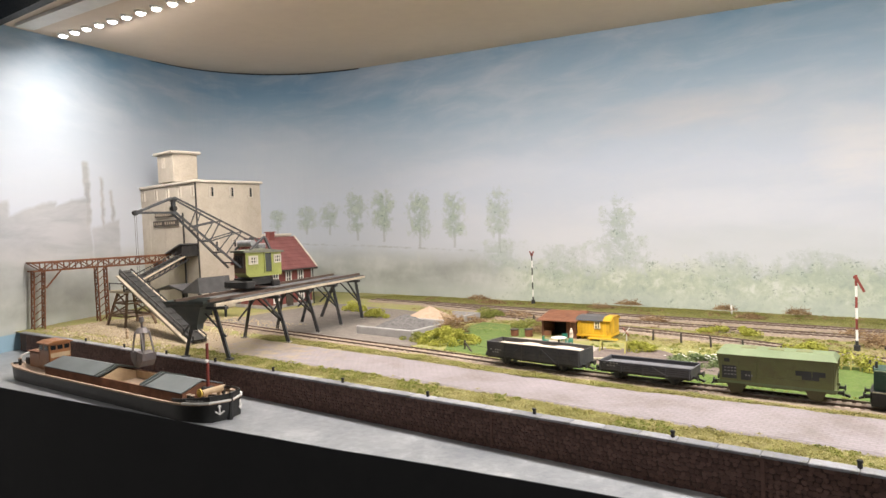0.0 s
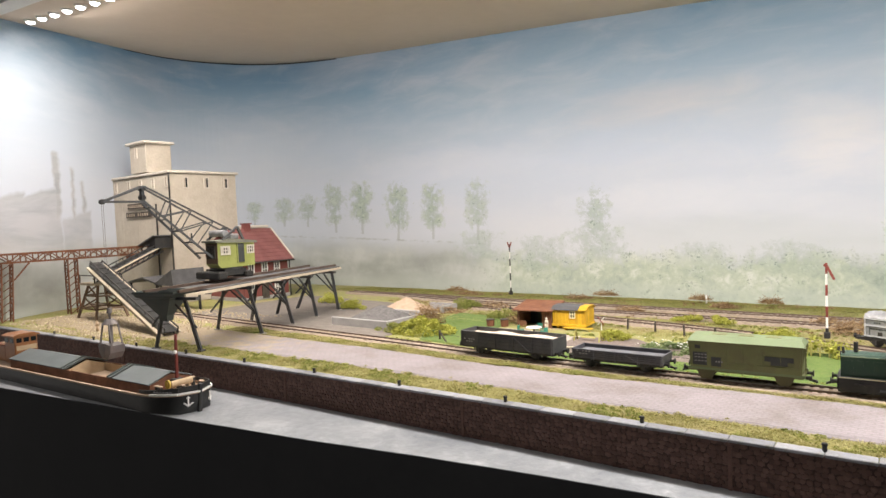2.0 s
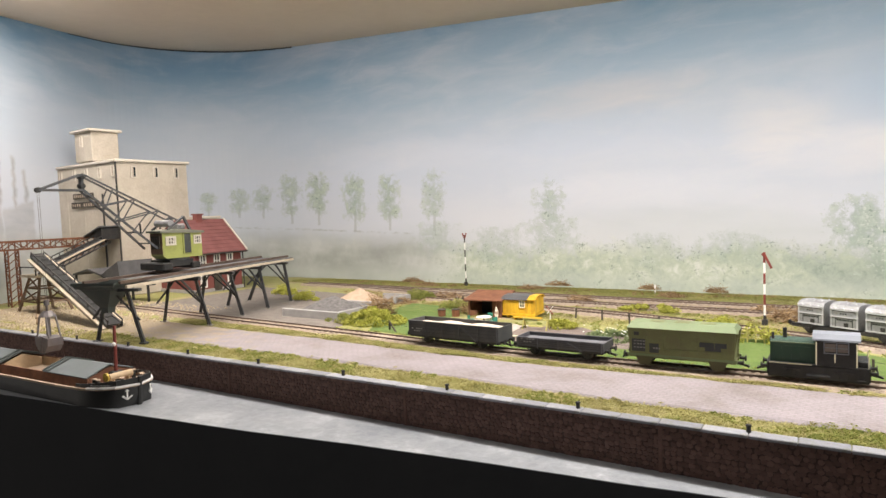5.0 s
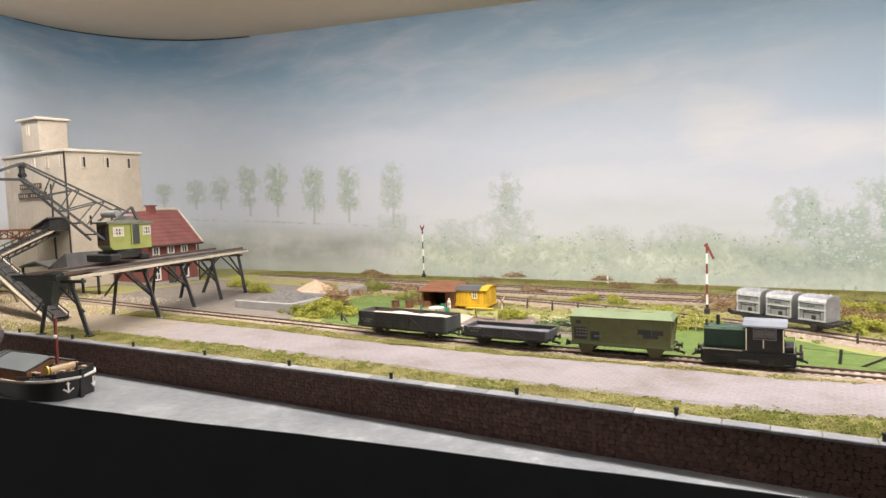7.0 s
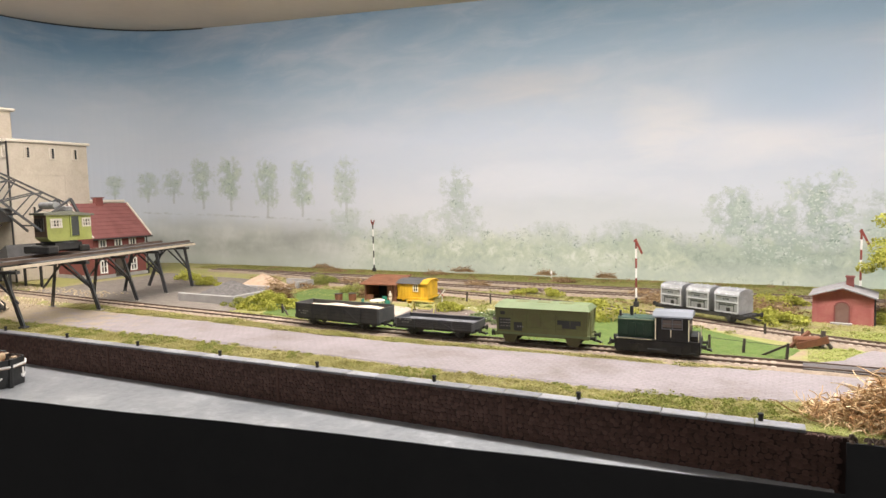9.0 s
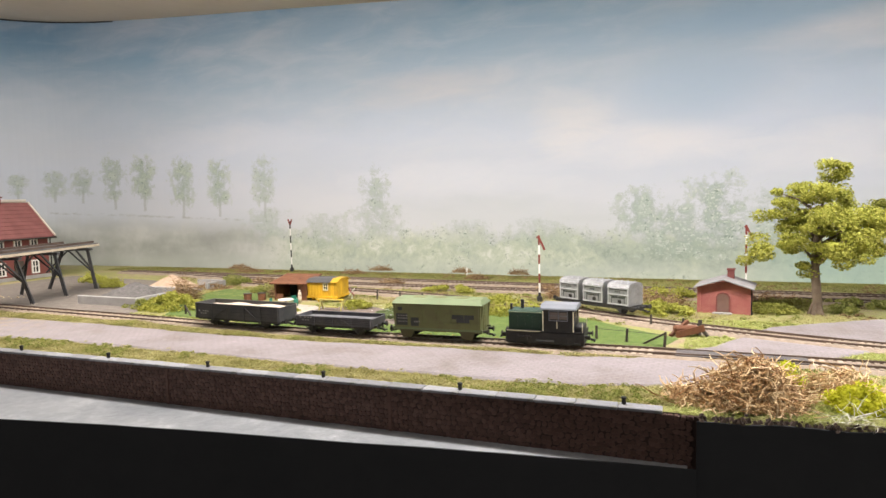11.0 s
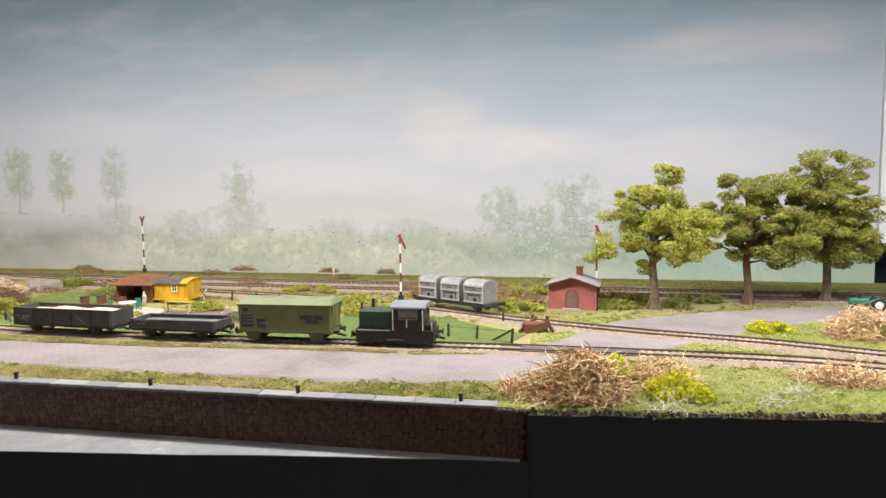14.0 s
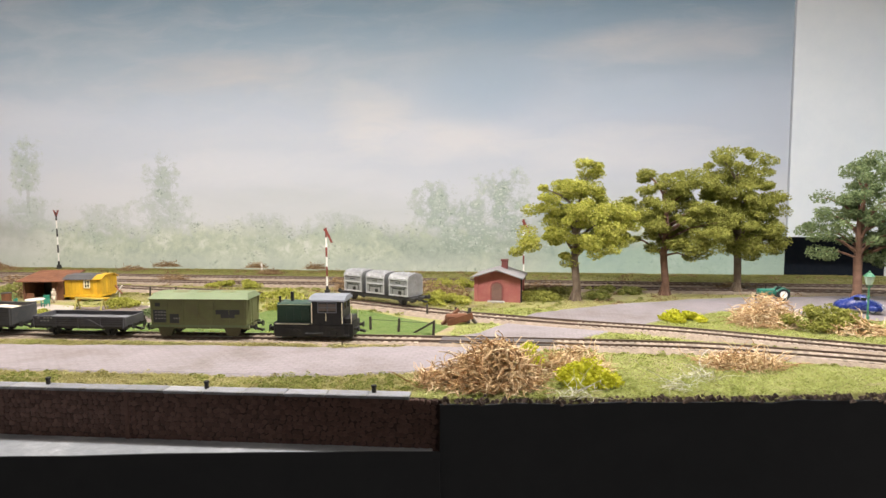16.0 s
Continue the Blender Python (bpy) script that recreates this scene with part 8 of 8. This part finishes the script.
for i, (x, y, rx, h, mat, text) in enumerate(((1.25, 10.1, 0.42, 0.2, M_leaf_y, "yellowish weeds behind the siding"), (0.2, 10.05, 0.4, 0.18, M_leaf_y, "yellowish weeds around the signal's foot"), (-0.45, 8.25, 0.42, 0.18, M_leaf_y, "yellow-green bush behind the trellis"), (2.75, 9.62, 0.45, 0.14, M_farverge, "olive weeds between hut and tree"),
                                              (2.5, 9.25, 0.3, 0.12, M_leaf_g, "low weeds beside the brick hut"), (-6.6, 9.9, 0.32, 0.17, M_weed, "dark green bush behind the bay"), (-2.2, 10.0, 0.45, 0.1, M_leaf_y, "low yellow weeds between the tracks"), (3.6, 10.0, 0.5, 0.08, M_weed, "low growth under the trees"), (-8.7, 8.9, 0.3, 0.16, M_leaf_y, "bush at the bridge's foot"))):
    shrub("green_shrub", x, y, rx, rx * 0.5, h, mat, text, 26, 0.016, i)
for i, (x, y, rx, h) in enumerate(((1.05, 9.85, 0.5, 0.2), (2.45, 9.75, 0.3, 0.2), (-0.2, 9.75, 0.3, 0.24), (-4.9, 12.55, 0.28, 0.12), (-2.95, 12.5, 0.2, 0.1), (-1.7, 12.4, 0.2, 0.12), (-8.6, 12.3, 0.3, 0.12), (-6.1, 10.1, 0.45, 0.16))):
    tangle("rusty_weed", x, y, rx, rx * 0.5, h, M_rustweed, "rusty brown dry weeds by the tracks", 300, 60 + i, 0.15, 0.0055)
for i, (x, y) in enumerate(((2.72, 5.2), (3.75, 5.72), (3.5, 5.45))):
    tangle("pale_straw", x, y, 0.14, 0.1, 0.06, M_palestraw, "thin bleached straws lying in the meadow", 40, 90 + i, 0.34, 0.0035)
# white flowers on the garden bed
rf = random.Random(4)
V, F = [], []
for _ in range(46):
    x, y, z = -1.9 + rf.gauss(0, 0.22), 7.78 + rf.gauss(0, 0.12), rf.uniform(0.07, 0.13)
    b = len(V)
    V += [(x - 0.016, y, z), (x, y - 0.016, z + 0.006), (x + 0.016, y, z), (x, y + 0.016, z + 0.006)]
    F.append((b, b + 1, b + 2, b + 3))
stuff("white_blossom", V, F, M_white, "scattered white blossoms on the garden bed", "flowers")


def grass(name, area, test, n, h0, h1, material, label, seed, lift=0.0):
    """Short static-grass blades over an area where test(x, y) holds."""
    g = np.random.default_rng(seed)
    x = g.uniform(area[0], area[1], n)
    y = g.uniform(area[2], area[3], n)
    keep = [k for k in range(n) if test(x[k], y[k])]
    x, y = x[keep], y[keep]
    m = len(x)
    a = g.uniform(0, 6.283, m)
    h = g.uniform(h0, h1, m)
    w = 0.004 + 0.004 * g.random(m)
    lx, ly = g.normal(0, 1.3, m) * h, g.normal(0, 1.3, m) * h
    h = h * 0.6
    z0 = np.array([ground_z(a_, b_) for a_, b_ in zip(x, y)]) - 0.002 + lift
    v = np.stack([np.stack([x - w * np.cos(a), y - w * np.sin(a), z0], 1), np.stack([x + w * np.cos(a), y + w * np.sin(a), z0], 1), np.stack([x + lx, y + ly, h + z0 + 0.002], 1)], 1).reshape(-1, 3)
    stuff(name, v, np.arange(3 * m).reshape(-1, 3).tolist(), material, label, "grass")


def patchy(x, y, f, level, s=0.0):
    return noise.noise((x * f, y * f, s)) > level


def track_far(x, y):
    for pts in (TRACK_1, TRACK_2, TRACK_3, TRACK_4):
        xs, ys = zip(*pts)
        if abs(y - np.interp(x, xs, ys)) < 0.2:
            return False
    return True


def off_road(x, y):
    """Beside the road; a little growth creeps over its edge."""
    q = 0.05 * noise.noise((x * 4, y * 4, 8))
    return not inside(x, y + q, ROAD)


verge = lambda x, y: quay_y(x) + 0.13 < y and off_road(x, y) and y < 5.7 and patchy(x, y, 2.2, -0.55)
grass("verge_grass", (-10.5, 1.9, 4.4, 5.7), verge, 190000, 0.006, 0.026, M_grass, "dry yellow-green static grass along the quay", 1)
grass("verge_weed", (-10.5, 1.9, 4.4, 5.6), lambda x, y: quay_y(x) + 0.14 < y and off_road(x, y) and patchy(x, y, 2.6, 0.22, 4), 60000, 0.012, 0.045, M_weed, "greener tufts of weed along the quay", 2)
grass("meadow_grass", (1.6, 8.6, 4.95, 8.6), lambda x, y: y > meadow_edge(x) + 0.02 and off_road(x, y) and track_far(x, y) and patchy(x, y, 1.6, -0.6), 170000, 0.008, 0.028, M_meadow, "dry static grass on the meadow", 3)
grass("meadow_weed", (1.6, 8.6, 4.95, 8.6), lambda x, y: y > meadow_edge(x) + 0.02 and off_road(x, y) and track_far(x, y) and patchy(x, y, 2.4, 0.2, 3), 22000, 0.01, 0.03, M_weed, "greener grass tufts on the meadow", 4)
grass("trackside_grass", (-9, 1.4, 6.1, 6.5), lambda x, y: off_road(x, y) and patchy(x, y, 3, -0.45, 6) and np.interp(x, *zip(*TRACK_1)) - y > 0.15, 90000, 0.01, 0.034, M_grass, "dry grass beside the quay track", 5, 0.012)
grass("trackside_weed", (-9, 1.4, 6.1, 6.5), lambda x, y: off_road(x, y) and patchy(x, y, 2.6, 0.15, 16) and np.interp(x, *zip(*TRACK_1)) - y > 0.15, 40000, 0.012, 0.04, M_weed, "greener tufts beside the quay track", 15, 0.012)
grass("lawn_grass", (-6.4, 1.7, 6.75, 9.4), lambda x, y: inside(x, y, LAWN), 120000, 0.008, 0.03, M_lawn, "bright green garden lawn", 6)
grass("far_grass", (-12, 8.5, 11.2, 13.3), lambda x, y: track_far(x, y) and patchy(x, y, 1.2, -0.5, 1), 110000, 0.012, 0.04, M_farverge, "green verge at the backdrop's foot", 7)
grass("between_grass", (-9, 8.5, 8.6, 11.2), lambda x, y: track_far(x, y) and off_road(x, y) and patchy(x, y, 1.5, -0.3, 9) and not inside(x, y, SILO_YARD), 110000, 0.01, 0.04, M_grass, "dry grass between the rear tracks", 8)
grass("left_grass", (-14.2, -8, 4.2, 5.3), lambda x, y: y > quay_y(x) + 0.13 and patchy(x, y, 2.0, 0.0, 2), 14000, 0.02, 0.06, M_grass, "sparse dry grass by the silo quay", 9)


def moss(name, area, test, n, material, label, seed, r0=0.02, r1=0.05):
    g = random.Random(seed)
    c, r = [], []
    while len(c) < n:
        x, y = g.uniform(area[0], area[1]), g.uniform(area[2], area[3])
        if test(x, y):
            q = g.uniform(r0, r1)
            c.append((x, y, q * 0.12 + ground_z(x, y)))
            r.append(q)
    v, f = leaf_cloud(c, r, 60, 0.009)
    stuff(name, v, f, material, label, "moss")


moss("verge_moss", (-9.5, 1.9, 4.4, 5.6), lambda x, y: quay_y(x) + 0.15 < y and off_road(x, y) and patchy(x, y, 1.6, 0.05, 4), 420, M_weed, "olive moss cushions along the quay", 31)
moss("verge_moss", (-9.5, 1.9, 4.4, 5.6), lambda x, y: quay_y(x) + 0.15 < y and off_road(x, y), 260, M_grass, "yellowish moss cushions along the quay", 32, 0.015, 0.04)
moss("between_moss", (-6.5, 4, 8.0, 10.1), lambda x, y: track_far(x, y) and off_road(x, y) and not inside(x, y, SILO_YARD) and not inside(x, y, LAWN) and patchy(x, y, 1.4, -0.1, 21), 420, M_weed, "yellow-green growth between the rear tracks", 36, 0.02, 0.06)
moss("meadow_moss", (1.8, 8, 5.05, 8.4), lambda x, y: y > meadow_edge(x) + 0.05 and off_road(x, y) and track_far(x, y), 260, M_meadow, "yellow-green moss cushions on the meadow", 33)
moss("track_moss", (-9, 5, 6.2, 7.1), lambda x, y: off_road(x, y) and not inside(x, y, SILO_YARD) and 0.14 < abs(y - np.interp(x, *zip(*TRACK_1))) < 0.34, 520, M_weed, "green moss beside the track", 34, 0.012, 0.035)
moss("far_moss", (-10, 8, 8.9, 12.6), lambda x, y: track_far(x, y) and off_road(x, y) and not inside(x, y, SILO_YARD) and patchy(x, y, 1.3, 0.1, 12), 300, M_rustweed, "brownish moss between the rear tracks", 35, 0.03, 0.09)


def lawn_ground():
    flat_patch("lawn", LAWN, 0.010, 0.03, M_lawnsoil, "bright green lawn of the garden plot", "lawn")


M_lawnsoil = paint("lawn_green", (0.06, 0.11, 0.018), (0.125, 0.19, 0.04), 300, 0.95, bump=0.9, dirt=(0.24, 0.23, 0.09), dirt_amount=0.4)
lawn_ground()

# loose stones and rubble on the bare ground near the silo
rs = random.Random(9)
V, F = [], []
for _ in range(2600):
    x, y = rs.uniform(-14.2, -9.3), rs.uniform(4.6, 7.6)
    if y < quay_y(x) + 0.2:
        continue
    s = rs.uniform(0.008, 0.028)
    b = len(V)
    V += [(x - s, y - s, 0.0), (x + s, y - s * 0.8, 0.0), (x + s * 0.9, y + s, 0.0), (x - s, y + s, 0.0), (x + rs.uniform(-.3, .3) * s, y, 0.012 + s * 0.9)]
    F += [(b, b + 1, b + 4), (b + 1, b + 2, b + 4), (b + 2, b + 3, b + 4), (b + 3, b, b + 4)]
stuff("rubble", V, F, island_paint("rubble_stone", [(0.2, (0.30, 0.24, 0.16)), (0.5, (0.46, 0.38, 0.26)), (0.8, (0.62, 0.54, 0.40))], thin=0), "loose sandy rubble on the quay", "rubble")

# ragged dark earth clods along the meadow's front edge
rc = random.Random(41)
V, F = [], []
for _ in range(900):
    x = rc.uniform(1.78, 8.8)
    y, z, q = meadow_edge(x) - 0.005 + rc.gauss(0, 0.015), rc.gauss(-0.02, 0.012), rc.uniform(0.006, 0.02)
    b = len(V)
    V += [(x - q, y - q * rc.uniform(.5, 1), z - q), (x + q, y - q * rc.uniform(.5, 1), z - q * .6), (x + q * .8, y + q, z), (x - q, y + q, z), (x + rc.uniform(-.5, .5) * q, y, z + q * rc.uniform(.5, 1.2))]
    F += [(b, b + 1, b + 4), (b + 1, b + 2, b + 4), (b + 2, b + 3, b + 4), (b + 3, b, b + 4), (b, b + 3, b + 2, b + 1)]
stuff("earth_clods", V, F, island_paint("dark_clod", [(0.2, (0.03, 0.022, 0.018)), (0.5, (0.07, 0.05, 0.04)), (0.85, (0.14, 0.10, 0.075))], thin=0), "ragged dark earth along the layout's front edge", "earth")

# ---- quay stones ----


def build_coping():
    shapes = []
    for k in range(3):
        bm = bmesh.new()
        box(bm, -0.153, 0.153, -0.006, 0.112, -0.012, 0.014, 0.005)
        for v in bm.verts:
            v.co += Vector((0, 0.004 * noise.noise(v.co * 20 + Vector((k * 9, 0, 0))), 0.004 * noise.noise(v.co * 17 + Vector((0, k * 5, 0)))))
        shapes.append(mesh_of("coping_stone", bm, M_coping))
    x = -14.1
    i = 0
    while x < 1.68:
        ob = new("coping_stone", shapes[i % 3])
        ob.parent = QUAY
        dy = quay_y(x + 0.15) - quay_y(x - 0.15)
        ob.matrix_basis = pose(x * K, (quay_y(x) + 0.0) * K, 0, 0, 0, math.degrees(math.atan2(dy, 0.3)))
        x += 0.31
        i += 1


build_coping()


def build_wall_stones():
    rnd = random.Random(12)
    top, bottom = -0.008, WATER - 0.04
    rows = 11
    rh = (top - bottom) / rows
    shapes = []
    for k in range(10):
        bm = bmesh.new()
        n = 7
        out = [(math.cos(2 * math.pi * j / n + 0.4) * rnd.uniform(0.8, 1.25), math.sin(2 * math.pi * j / n + 0.4) * rnd.uniform(0.85, 1.15)) for j in range(n)]
        wide = rnd.uniform(0.8, 1.25)
        b = [bm.verts.new((u * 0.0245 * wide, 0.03, v * rh * 0.62)) for u, v in out]
        f = [bm.verts.new((u * 0.024 * wide, 0.003, v * rh * 0.6)) for u, v in out]
        g = [bm.verts.new((u * 0.017 * wide, -0.001 - 0.003 * rnd.random(), v * rh * 0.42)) for u, v in out]
        for p, q in ((b, f), (f, g)):
            for j in range(n):
                bm.faces.new((p[j], p[(j + 1) % n], q[(j + 1) % n], q[j]))
        bm.faces.new(g)
        bmesh.ops.recalc_face_normals(bm, faces=bm.faces[:])
        shapes.append(bm)
    data = [mesh_of("wall_stone", s.copy(), M_wallstone) for s in shapes]
    V, F = [], []
    count = 0
    for r in range(rows):
        z = bottom + rh * (r + 0.5)
        x = -14.0 + (0.03 if r % 2 else 0)
        while x < 1.74:
            xx, zz = x + rnd.uniform(-0.009, 0.009), z + rnd.uniform(-0.008, 0.008)
            k = rnd.randrange(10)
            near = 0.6 < x < 1.74 and count < 290
            if near:
                ob = new("wall_stone", data[k])
                ob.parent = QUAY
                ob.matrix_basis = pose(xx * K, quay_y(xx) * K, zz * K)
                count += 1
            else:
                base = len(V)
                yy = quay_y(xx)
                V += [(v.co.x + xx, v.co.y + yy, v.co.z + zz) for v in shapes[k].verts]
                shapes[k].verts.index_update()
                F += [tuple(base + v.index for v in f.verts) for f in shapes[k].faces]
            x += 0.043
    for s in shapes:
        s.free()
    ob = stuff("stonework", V, F, M_wallstone_rest, "", "", QUAY)
    ob["kind"] = "stuff"


def island_stone():
    m, nt, bs = nodes_of("quay_stone_rest")
    rnd = nt.nodes.new("ShaderNodeNewGeometry").outputs["Random Per Island"]
    co = coords(nt)
    fine = noise_tex(nt, co, 900, 4, 0.65)
    big = noise_tex(nt, co, 14, 4, 0.6)
    col = ramp(nt, mth(nt, "ADD", mth(nt, "MULTIPLY", rnd, 0.5), mth(nt, "ADD", mth(nt, "MULTIPLY", fine, 0.25), mth(nt, "MULTIPLY", big, 0.25))), [(0.25, (0.085, 0.046, 0.038)), (0.5, (0.112, 0.062, 0.05)), (0.75, (0.155, 0.087, 0.069))])
    nt.links.new(col, bs.inputs["Base Color"])
    bs.inputs["Roughness"].default_value = 0.75
    bump_to(nt, bs, fine, 0.6, 0.0006)
    return m


M_wallstone_rest = island_stone()
build_wall_stones()
# thin stone-coloured strips added in place of the wall's dark vertical stains
for i, x in enumerate((-9.2, -5.55, -3.0, -0.6)):
    ob = solid("fender_strip", lambda b: box(b, -0.014, 0.014, -0.012, 0.0, WATER - 0.02, -0.02), M_wallstone, QUAY)
    ob.matrix_basis = pose(x * K, quay_y(x) * K, 0)
